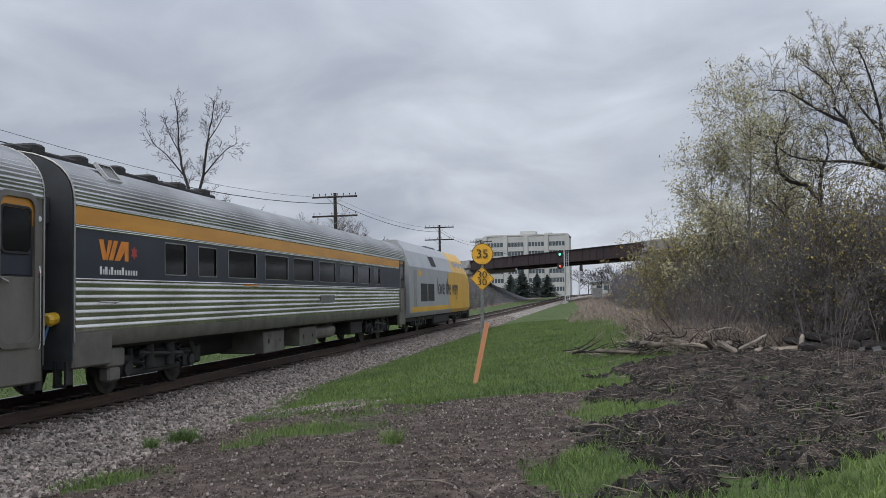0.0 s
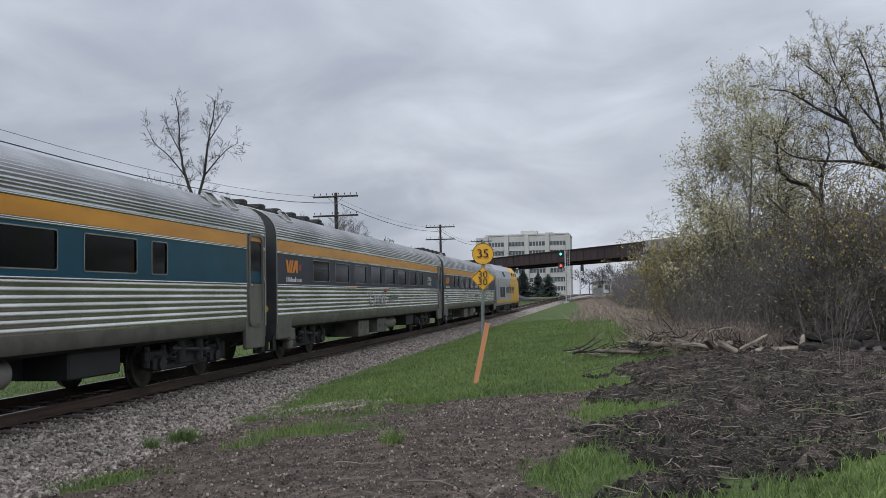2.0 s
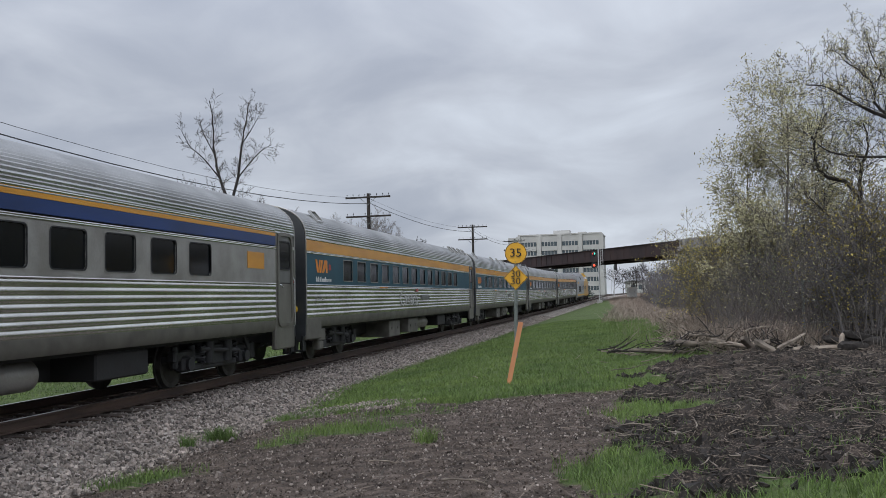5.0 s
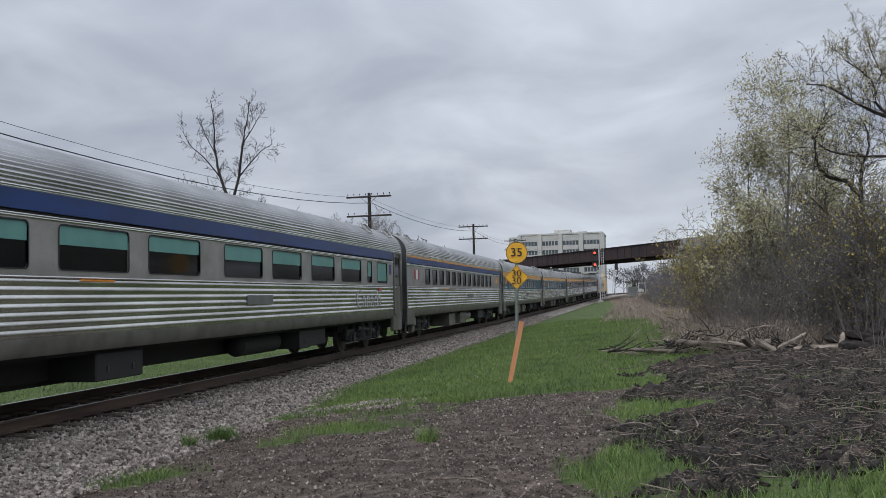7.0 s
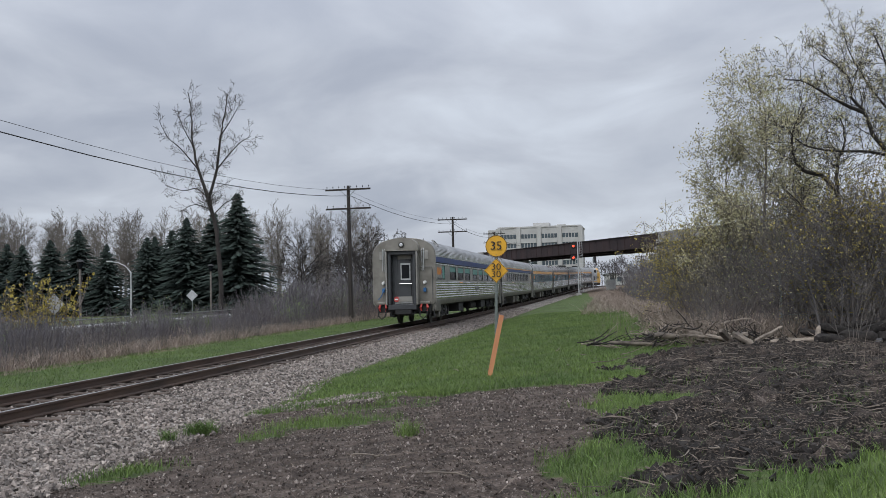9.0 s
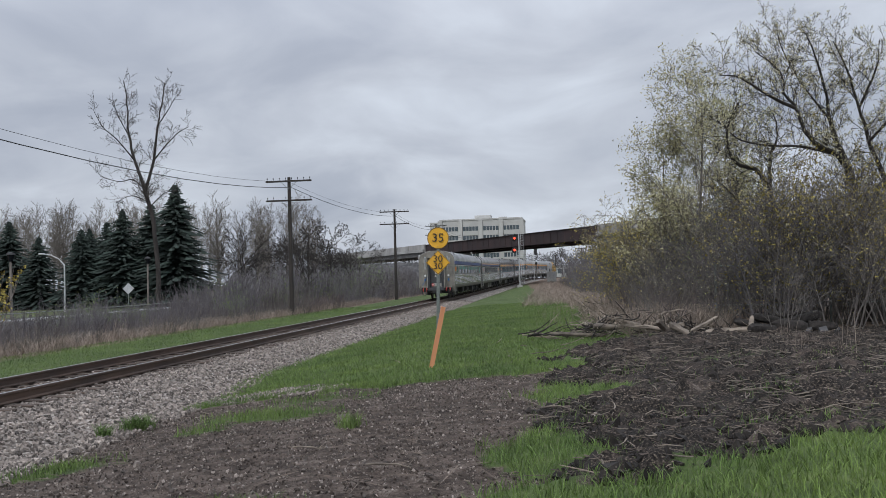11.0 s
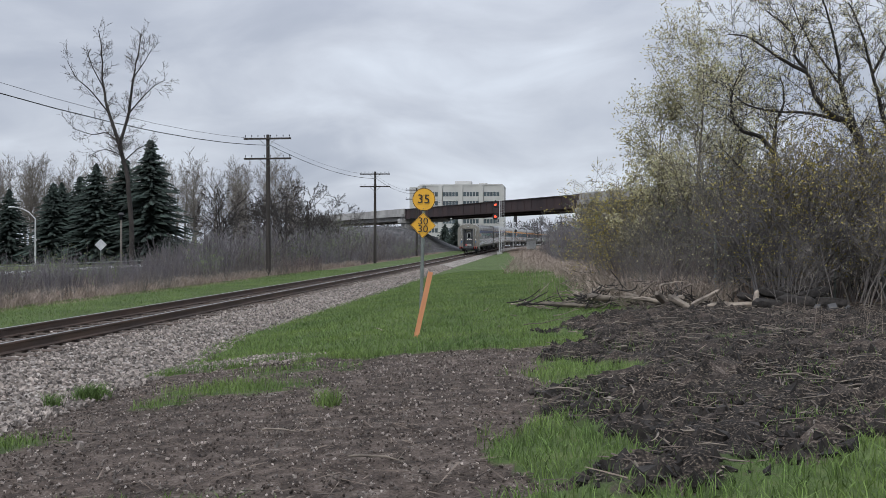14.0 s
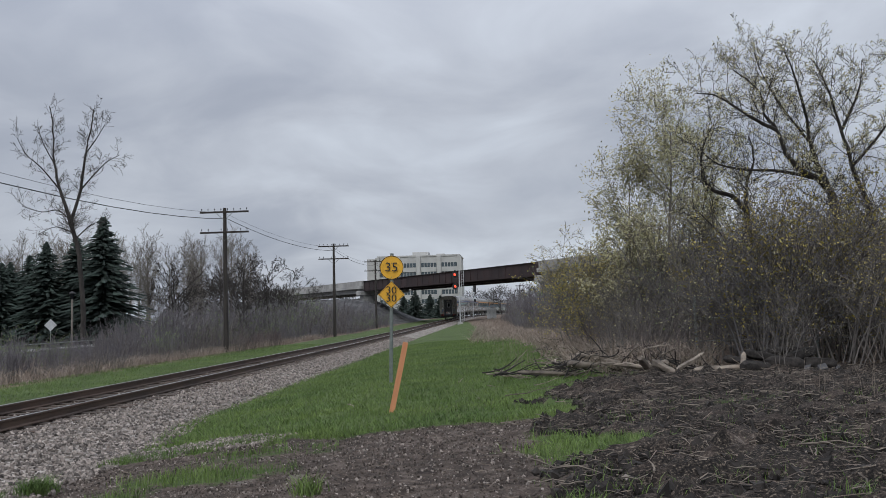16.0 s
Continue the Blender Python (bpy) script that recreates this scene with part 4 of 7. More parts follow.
def rear_end(car):
    """Open end of the last car: door in its dark frame, marker lamp, hoses and plugs."""
    for x in (-0.80, 0.665):
        part("gangway_side", Shape().box(x, x + 0.075, -0.5, -0.03, 0.95, 3.5, 0.02), PLAIN_STEEL, car, "worn grey gangway side")
    for x in (-1.02, -0.94, 0.90, 0.98):
        part("stanchion", Shape().tube([(x, -0.05, 2.55), (x, -0.13, 2.6), (x, -0.13, 3.55), (x, -0.05, 3.6)], 0.022, 6), SIGNAL_WHITE, car, "pale upright rail")
    for x0, x1 in ((-1.46, -1.06), (1.03, 1.46)):
        part("corner_plate", Shape().box(x0, x1, -0.028, -0.012, 1.0, 2.62, 0.004), END_PAINT, car)
    part("door_frame", Shape().box(-0.72, -0.56, -0.42, -0.03, 0.95, 3.45, 0.04).box(0.50, 0.66, -0.42, -0.03, 0.95, 3.45, 0.04).box(-0.72, 0.66, -0.42, -0.03, 3.3, 3.52, 0.05).box(-0.72, 0.66, -0.42, -0.03, 0.72, 0.98, 0.03), DOOR_DARK, car, "dark gangway frame")
    part("end_hood", Shape().plate([(x * 0.53, 3.50 + (z - 3.2) * 0.68) for x, z in roof_profile(False)], -0.52, -0.03), END_PAINT, car)
    part("buffer_beam", Shape().box(-1.3, 1.3, -0.12, 0.3, 0.6, 0.96, 0.03).box(-0.4, 0.4, -0.4, 0, 0.5, 0.8, 0.04), UNDER, car)
    part("vestibule_side", Shape().box(-0.56, -0.30, -0.06, -0.035, 0.98, 3.3).box(0.36, 0.50, -0.06, -0.035, 0.98, 3.3), DOOR_DARK, car)
    # the door's dark tone stands in for shade inside the gangway recess
    door = part("end_door", Shape().box(-0.30, 0.36, -0.10, -0.05, 0.98, 3.1, 0.02), DOOR_DARK, car, "grey end door with a window")
    part("window_rim", Shape().box(-0.15, 0.33, -0.115, -0.098, 2.13, 2.92, 0.005), SIGNAL_WHITE, door)
    part("pane", Shape().box(-0.10, 0.28, -0.13, -0.095, 2.2, 2.85, 0.03), GLASS, door)
    part("door_rail", Shape().tube([(-0.2, -0.17, 1.95), (0.4, -0.17, 1.95)], 0.02, 6).box(-0.42, 0.42, -0.16, -0.12, 1.02, 1.07), STEEL, door)
    part("kick_plate", Shape().box(-0.3, 0.4, -0.135, -0.12, 1.1, 1.35), PLAIN_STEEL, door)
    part("marker_lamp", Shape().tube([(0, -0.50, 3.78), (0, -0.58, 3.78)], [0.14, 0.13], 16), WHEEL, car)
    part("lamp_lens", Shape().tube([(0, -0.57, 3.78), (0, -0.60, 3.78)], [0.10, 0.06], 16), SIGNAL_WHITE, car)
    for x in (-1.18, 0.98):
        part("end_panel", Shape().box(x, x + 0.2, -0.075, -0.03, 3.1, 3.5, 0.01), PLAIN_STEEL, car)
    for x in (-1.0, 1.0):
        part("hose_bracket", Shape().box(x - 0.28, x + 0.28, -0.25, -0.03, 0.98, 1.10, 0.02), END_PAINT, car, "pale hose bracket")
        for dx in (-0.14, 0.12):
            part("red_plug", Shape().tube([(x + dx, -0.2, 0.98), (x + dx * 1.3, -0.28, 0.82), (x + dx, -0.24, 0.66)], [0.045, 0.055, 0.03], 8), RED, car)
        part("hose", Shape().tube([(x - 0.2, -0.2, 0.95), (x - 0.22, -0.3, 0.45), (x - 0.05, -0.32, 0.28), (x + 0.12, -0.3, 0.45), (x + 0.14, -0.2, 0.8)], 0.03, 8), BLACK, car, smooth=True)
        part("blue_valve", Shape().box(x - 0.05, x + 0.08, -0.2, -0.05, 1.55, 1.75, 0.02), BLUE_HOSE, car)
        part("white_valve", Shape().tube([(x, -0.05, 2.0), (x, -0.2, 2.0)], [0.09, 0.07], 10), WHITE, car)
        part("grab_rail", Shape().tube([(x * 0.88, -0.06, 2.7), (x * 0.88, -0.14, 2.75), (x * 0.88, -0.14, 3.55), (x * 0.88, -0.06, 3.6)], 0.018, 6), STEEL, car)
    part("side_rail", Shape().tube([(0.7, -0.1, 2.72), (1.35, -0.1, 2.72), (1.38, -0.1, 2.6), (1.38, -0.1, 1.2)], 0.015, 6), DOOR_DARK, car)
    part("blue_hose", Shape().tube([(-1.25, -0.2, 1.2), (-1.1, -0.25, 1.35), (-0.9, -0.22, 1.75), (-0.75, -0.1, 2.0)], 0.02, 6), BLUE_HOSE, car)
    part("warning_disc", Shape().tube([(-0.28, -0.5, 1.22), (-0.28, -0.47, 1.22)], 0.13, 16), RED, car, "round orange and white marker disc")
    part("disc_cross", Shape().box(-0.36, -0.20, -0.512, -0.502, 1.19, 1.25), WHITE, car)


rear_end(cars[5])


def class_words(car):
    """Two words and a fading row of bars near the front of the business car."""
    for text, z in (("BUSINESS", 2.50), ("AFFAIRES", 2.27)):
        lettering("class_word", text, 0.27, Matrix.Translation((1.528, 21.66, z)) @ SIDE, WHITE, car, 0.002, 0.72, "thin white capitals", -0.004)
    for k in range(7):
        part("fading_bar", Shape().box(1.526, 1.530, 20.82 + 0.035 * k, 21.02 + 0.035 * k, 2.20 + 0.075 * k, 2.235 + 0.075 * k), YELLOW_PLASTIC if k < 4 else DOOR_GREY, car)
    part("service_flap", Shape().box(1.526, 1.532, 22.4, 22.75, 2.2, 2.36, 0.004), BAND_TEAL, car, "small dark flap")
    part("access_badge", Shape().box(1.527, 1.534, 23.47, 23.76, 2.06, 2.40), BLUE_HOSE, car, "blue square badge")


class_words(cars[1])


def roof_duct(car):
    sh = Shape().box(-0.2, 0.3, 0.2, 8.2, 4.10, 4.27, 0.03)
    for k in range(6):
        sh.box(-0.3, 0.35, 0.7 + 1.35 * k, 1.05 + 1.35 * k, 4.1, 4.36, 0.04)
    part("roof_duct", sh, UNDER, car, "dark lumpy duct along the roof")


roof_duct(cars[0])
roof_duct(cars[1])


def locomotive():
    lo = empty("locomotive", label="silver and yellow diesel locomotive with angular cab", category="locomotive")
    sec = [(1.36, 0.75), (1.50, 0.95), (1.50, 3.05), (1.30, 3.75), (0.95, 4.22), (-0.95, 4.22), (-1.30, 3.75), (-1.50, 3.05), (-1.50, 0.95), (-1.36, 0.75)]
    part("body", Shape().plate(sec, 0.2, 12.2), LOCO_GREY, lo, "silver-grey body")
    cab = Shape()
    n = len(sec)
    vs = []
    for y, k, low in ((12.205, 1.0, 0), (17.6, 1.0, 0), (19.4, 0.97, 0.55), (20.6, 0.9, 1.35)):
        for x, z in sec:
            vs.append((x * k, y, z if z < 2.5 else z - low * (z - 2.0) / 2.2))
    fs = [(j * n + i, j * n + (i + 1) % n, (j + 1) * n + (i + 1) % n, (j + 1) * n + i) for j in range(3) for i in range(n)] + [tuple(range(n - 1, -1, -1)), tuple(range(3 * n, 4 * n))]
    part("cab", cab.add(vs, fs), LOCO_YELLOW, lo, "yellow sloping cab")
    part("yellow_flash", Shape().add([(1.506, 10.8, 2.95), (1.506, 12.2, 3.0), (1.506, 12.2, 0.98), (1.506, 11.4, 0.98)], [(0, 1, 2, 3)]), LOCO_YELLOW, lo)
    part("yellow_line", Shape().box(1.45, 1.508, 0.6, 11.0, 0.98, 1.2), LOCO_YELLOW, lo)
    for y in (2.9, 4.8):
        v = part("air_grille", Shape().box(1.46, 1.512, y, y + 1.65, 1.45, 2.3, 0.01), BLACK, lo, "black square grille")
        part("slat", Shape().box(1.512, 1.52, y + 0.05, y + 1.6, 1.85, 1.88), UNDER, v)
    lettering("slogan", "love the way", 1.25, Matrix.Translation((1.516, 10.9, 2.15)) @ SIDE, DOOR_DARK, lo, 0.002, 1.1, "dark lettering across grey and yellow")
    for y, w in ((13.3, 1.2), (14.9, 1.3), (16.6, 1.3)):
        part("cab_window", Shape().add([(1.46, y, 3.18), (1.46, y + w, 3.18), (1.33, y + w, 3.66), (1.33, y, 3.66)], [(0, 1, 2, 3)]), GLASS, lo)
    part("windshield", Shape().box(-1.1, 1.1, 18.6, 19.2, 3.15, 3.5, 0.05), GLASS, lo)
    part("side_door", Shape().box(1.46, 1.507, 1.2, 1.9, 1.2, 2.9, 0.02), PLAIN_STEEL, lo)
    part("yellow_mark", Shape().box(1.46, 1.51, 2.3, 3.2, 2.65, 2.9), LOCO_YELLOW, lo)
    part("slope_grille", Shape().add([(1.47, 6.0, 3.2), (1.47, 7.4, 3.2), (1.33, 7.0, 3.68), (1.33, 5.6, 3.68)], [(0, 1, 2, 3)]), BLACK, lo)
    part("fan_hood", Shape().box(-0.8, 0.8, 8.2, 10.8, 4.2, 4.36, 0.08), DOOR_DARK, lo)
    part("exhaust", Shape().box(-0.5, 0.5, 3.0, 4.6, 4.2, 4.34, 0.06), DOOR_DARK, lo)
    part("horn", Shape().tube([(0.2, 15.0, 4.22), (0.2, 15.0, 4.4), (0.2, 15.5, 4.45)], 0.06, 8), BLACK, lo)
    part("fuel_tank", Shape().box(-1.25, 1.25, 7.5, 12.5, 0.22, 0.75, 0.1), UNDER, lo)
    part("underframe", Shape().box(-1.2, 1.2, 0.4, 20.2, 0.55, 0.85), UNDER, lo)
    part("pilot", Shape().box(-1.3, 1.3, 20.3, 20.9, 0.2, 1.0, 0.1), BLACK, lo)
    for y in (4.0, 16.5):
        add_bogie(lo, y)
    return lo


LOCO = locomotive()

# ---- signs, poles, signals ----


def sign_post():
    th = empty("speed_sign", pose(-2.47, 24.6, land(-2.47, 24.6) + 0.05, 0, 1.5, 0), "yellow railway speed signs on a thin steel post", "sign")
    part("post", Shape().box(-0.022, 0.022, -0.02, 0.02, -0.2, 3.2).box(-0.045, 0.045, 0.012, 0.02, -0.2, 3.2), POST_STEEL, th, "thin galvanised channel post")
    disc = part("round_plate", Shape().tube([(0, -0.026, 2.84), (0, -0.022, 2.84)], 0.30, 40), SIGN_YELLOW, th, "yellow disc with black edge and 35")
    edge = Shape()
    edge.tube([(0.29 * math.cos(a), -0.028, 2.84 + 0.29 * math.sin(a)) for a in [k * math.pi / 20 for k in range(41)]], 0.007, 5)
    part("edge_line", edge, BLACK, disc)
    face = pose(0, -0.03, 0, 90, 0, 0)
    lettering("numeral", "35", 0.33, Matrix.Translation((0, -0.030, 2.84)) @ face, BLACK, disc, 0.001, 1.05)
    h, zc = 0.335, 2.165
    dia = part("diamond_plate", Shape().plate([(-h, zc), (0, zc - h), (h, zc), (0, zc + h)], -0.026, -0.022), SIGN_YELLOW, th, "yellow diamond with 30 over 30")
    rim = Shape()
    k = h - 0.02
    rim.tube([(-k, -0.028, zc), (0, -0.028, zc - k), (k, -0.028, zc), (0, -0.028, zc + k), (-k, -0.028, zc)], 0.006, 5)
    part("edge_line", rim, BLACK, dia)
    lettering("numeral", "30", 0.265, Matrix.Translation((0, -0.030, zc + 0.10)) @ face, BLACK, dia, 0.001, 1.05)
    lettering("numeral", "30", 0.265, Matrix.Translation((0, -0.030, zc - 0.10)) @ face, BLACK, dia, 0.001, 1.05)
    for z in (2.6, 2.95, 2.0, 2.3):
        part("bolt", Shape().tube([(0, -0.026, z), (0, -0.036, z)], 0.012, 6), POST_STEEL, th)


def orange_stake():
    z = land(-1.69, 17.2)
    sh = Shape().box(-0.045, 0.045, -0.015, 0.015, -0.1, 1.19, 0.004)
    part("marker_stake", sh, STAKE, None, at=pose(-1.69, 17.2, z, 0, 12.5, 8))
    tagged(bpy.data.objects["marker_stake"], "leaning orange-tinted flat wooden stake in grass", "stake")


def utility_pole(x, y, top, lean=0.0, arm=1.62):
    z0 = land(x, y)
    th = empty("utility_pole", pose(x, y, z0 - 0.05, 0, lean, 0), "old dark wooden pole with two crossarms and insulators", "utility pole", "poles along the railway")
    h = top - z0
    part("pole", Shape().tube([(0, 0, 0), (0, 0, h * 0.5), (0, 0, h)], [0.17, 0.145, 0.11], 12), POLE_WOOD, th, smooth=True)
    for k, dz in enumerate((0.28, 1.62)):
        a = part("crossarm", Shape().box(-arm, arm, -0.17, -0.08, h - dz - 0.06, h - dz + 0.06, 0.01), POLE_WOOD, th)
        for sx in (-1, 1):
            part("brace", Shape().tube([(sx * 0.55, -0.15, h - dz - 0.05), (0, -0.13, h - dz - 0.55)], 0.018, 5), POST_STEEL, th)
        for i in range(8):
            xx = (-0.93 + i * 0.2657) * arm
            if k == 1 and i in (2, 5):
                continue
            part("insulator", Shape().tube([(xx, -0.125, h - dz + 0.06), (xx, -0.125, h - dz + 0.14), (xx, -0.125, h - dz + 0.16), (xx, -0.125, h - dz + 0.25)], [0.012, 0.012, 0.04, 0.025], 6), BLACK, a)
    return th


sign_post()
orange_stake()
POLES = [(-17.0, 60.6, 9.07, -0.3), (-15.9, 97.0, 9.55, 0.0), (-15.9, 134.0, 10.1, -0.2)]
for q in POLES:
    utility_pole(*q)


def cables():
    th = empty("overhead_line", label="thin black cables strung along the poles", category="cable", kind="structure")
    ends = [(-17.2, -4.0, 8.3), (-17.0, 60.6, 8.3), (-15.9, 97.0, 8.75), (-15.9, 134.0, 9.3), (-13.0, 175.0, 9.8)]
    for dx, dz, r in ((0.12, 0.0, 0.020), (-0.1, 0.42, 0.009)):
        for (x0, y0, z0), (x1, y1, z1) in zip(ends, ends[1:]):
            n, sag = 14, 1.7 * ((y1 - y0) / 64) ** 2
            part("cable", Shape().tube([(x0 + (x1 - x0) * t + dx, y0 + (y1 - y0) * t, z0 + (z1 - z0) * t + dz - sag * 4 * t * (1 - t)) for t in [i / n for i in range(n + 1)]], r, 5), BLACK, th)


cables()


TURRETS = []


def railway_signal():
    x, y = -3.62, 133.0
    z = land(x, y)
    th = empty("railway_signal", pose(x, y, z), "tall signal mast with ladder and two glowing red lamps", "signal")
    h = 8.2 - z
    part("base", Shape().box(-0.4, 0.4, -0.4, 0.4, -0.1, 0.35, 0.04), CONCRETE, th)
    part("mast", Shape().tube([(0, 0, 0.3), (0, 0, h)], 0.09, 10), SIGNAL_WHITE, th)
    for sx in (0.28, 0.62):
        part("ladder_rail", Shape().box(sx - 0.025, sx + 0.025, 0.0, 0.05, 0.5, h), SIGNAL_WHITE, th)
    for k in range(20):
        part("rung", Shape().box(0.28, 0.62, 0.01, 0.04, 0.7 + k * 0.36, 0.73 + k * 0.36), SIGNAL_WHITE, th)
    part("platform", Shape().box(-0.4, 0.75, -0.2, 0.5, 4.6, 4.66).box(-0.4, -0.36, -0.2, 0.5, 4.6, 5.5).box(0.71, 0.75, -0.2, 0.5, 4.6, 5.5), SIGNAL_WHITE, th)
    for zz in (7.5 - z, 5.8 - z):
        hd = part("signal_head", Shape().tube([(-0.62, -0.12, zz), (-0.62, -0.08, zz)], 0.46, 24).box(-0.8, -0.44, -0.08, 0.25, zz - 0.25, zz + 0.25, 0.03).box(-0.5, 0.0, 0.02, 0.08, zz - 0.05, zz + 0.05), BLACK, th, "round black signal head")
        # turret added so that turning it changes which lit lens faces forward
        turret = part("lens_swap_turret", Shape().tube([(0, -0.13, 0), (0, -0.11, 0), (0, 0.11, 0), (0, 0.13, 0)], [0.1, 0.2, 0.2, 0.1], 16), BLACK, th, "added black turret that swaps its green and red lens", at=pose(-0.62, -0.30, zz, 0, 0, 0 if zz > 6 - z else 180))
        part("green_lens", Shape().tube([(0, -0.11, 0), (0, -0.17, 0)], [0.17, 0.10], 16), LAMP_GREEN, turret, "green lens, lit")
        part("red_lens", Shape().tube([(0, 0.11, 0), (0, 0.17, 0)], [0.17, 0.10], 16), LAMP_RED, turret, "red lens, lit")
        TURRETS.append(turret)
        part("hood", Shape().tube([(-0.62, -0.12, zz + 0.22), (-0.62, -0.4, zz + 0.20)], 0.05, 6), BLACK, hd)
    part("top_lamp", Shape().tube([(-0.62, -0.125, 8.05 - z), (-0.62, -0.17, 8.05 - z)], [0.14, 0.1], 12), LAMP_OFF, th)


def far_signal():
    x, y = -2.5, 196.0
    z = land(x, y)
    th = empty("railway_signal", pose(x, y, z), "distant signal mast with a dark backless head", "signal")
    part("mast", Shape().tube([(0, 0, 0), (0, 0, 6.6)], 0.08, 8), SIGNAL_WHITE, th)
    part("signal_head", Shape().box(0.1, 0.75, -0.15, 0.15, 5.6, 7.1, 0.1), BLACK, th)
    part("signal_head", Shape().box(0.2, 0.7, -0.15, 0.15, 3.5, 4.1, 0.1), BLACK, th)
    part("ladder", Shape().box(-0.3, -0.24, 0, 0.05, 0.2, 6).box(-0.6, -0.54, 0, 0.05, 0.2, 6), SIGNAL_WHITE, th)


def cabinet():
    x, y = 1.05, 150.0
    z = land(x, y)
    th = empty("relay_cabinet", pose(x, y, z), "pale grey trackside relay cabinet with flat roof", "cabinet")
    part("plinth", Shape().box(-0.85, 0.85, -0.6, 0.6, -0.1, 0.2), CONCRETE, th)
    part("body", Shape().box(-0.78, 0.78, -0.5, 0.5, 0.2, 1.75, 0.02), WHITE, th)
    part("roof", Shape().box(-0.88, 0.88, -0.6, 0.6, 1.75, 1.85, 0.03), WHITE, th)
    for x0 in (-0.74, 0.02):
        d = part("door", Shape().box(x0, x0 + 0.72, -0.53, -0.5, 0.3, 1.68, 0.01), WHITE, th)
        part("handle", Shape().box(x0 + 0.33, x0 + 0.37, -0.56, -0.53, 1.0, 1.2), POST_STEEL, d)


railway_signal()
far_signal()
cabinet()


# ---- overpass ----
A, B = Vector((-23.4, 178.0, 0)), Vector((7.55, 128.0, 0))
TOP, DEEP = 8.75, 1.9


def overpass():
    """Built along its own x axis, which runs from the far abutment to the near one."""
    d = (B - A)
    L = d.length
    th = empty("overpass", pose(A.x, A.y, 0, 0, 0, math.degrees(math.atan2(d.y, d.x))), "road overpass of dark rusty steel girders and concrete", "bridge")
    for y in (0.0, 5.2, 10.4):
        g = part("girder", Shape().box(-0.3, L + 0.3, y - 0.03, y + 0.03, TOP - DEEP, TOP).box(-0.3, L + 0.3, y - 0.25, y + 0.25, TOP - 0.06, TOP).box(-0.3, L + 0.3, y - 0.25, y + 0.25, TOP - DEEP - 0.02, TOP - DEEP + 0.05), GIRDER, th, "long rust-brown plate girder")
        if y == 0.0:
            for k in range(30):
                xx = 0.3 + k * (L - 0.6) / 29
                part("stiffener", Shape().box(xx - 0.03, xx + 0.03, -0.075, -0.03, TOP - DEEP + 0.05, TOP - 0.06), GIRDER, g)
    part("deck", Shape().box(-0.3, L + 0.3, 0.3, 10.2, TOP - 0.5, TOP - 0.15), CONCRETE, th)
    part("end_post", Shape().box(L - 0.2, L + 0.35, -0.4, 0.6, TOP - DEEP - 0.1, TOP + 0.05), GIRDER, th)
    for x0, x1, nm in ((L + 0.4, L + 60, "approach"), (-75, -0.4, "approach")):
        a = part("approach_deck", Shape().box(x0, x1, -0.6, 11, TOP - 1.45, TOP - 0.9).box(x0, x1, -0.25, 0.1, TOP - 0.9, TOP + 0.1), CONCRETE, th, "pale concrete approach span with parapet")
        part("ledge_shadow_beam", Shape().box(x0, x1, 0.3, 10, TOP - 2.3, TOP - 1.45), CONCRETE, a)
        for xx in [x0 + 0.5 + k * 6 for k in range(int((x1 - x0) / 6))]:
            part("parapet_joint", Shape().box(xx, xx + 0.06, -0.28, -0.25, TOP - 0.85, TOP + 0.05), SILL, a)
    for x0, lo in ((-2.2, -0.5), (L + 0.2, -0.5)):
        part("pier", Shape().box(x0, x0 + 1.9, -0.1, 2.4, lo, TOP - DEEP - 0.05, 0.1), CONCRETE, th, "grey concrete pier")
        part("pier_cap", Shape().box(x0 - 0.2, x0 + 2.1, -0.8, 2.9, TOP - DEEP - 0.9, TOP - DEEP - 0.03, 0.08), CONCRETE, th)


overpass()


def embankment():
    """Rubble slope that runs down from the far abutment to the track."""
    sh, nx, ny = Shape(), 110, 70
    vs = []
    for j in range(ny + 1):
        for i in range(nx + 1):
            x, y = -60 + 50 * i / nx, 160 + 45 * j / ny
            u = 1 - smooth_step(-25, -11.0, x)
            w = smooth_step(160, 172, y) * (1 - smooth_step(192, 205, y))
            z = land(x, y) - 0.2 + 4.7 * u * w + (0.5 * fbm(x, y, 0.5) + 0.35 * fbm(x, y, 1.7, 3)) * u * w
            vs.append((x, y, z))
    fs = [(j * (nx + 1) + i, j * (nx + 1) + i + 1, (j + 1) * (nx + 1) + i + 1, (j + 1) * (nx + 1) + i) for j in range(ny) for i in range(nx)]
    ob = part("embankment", sh.add(vs, fs), RUBBLE)
    tagged(ob, "grey rubble slope under the overpass", "embankment", kind="structure")


embankment()


# ---- office block ----


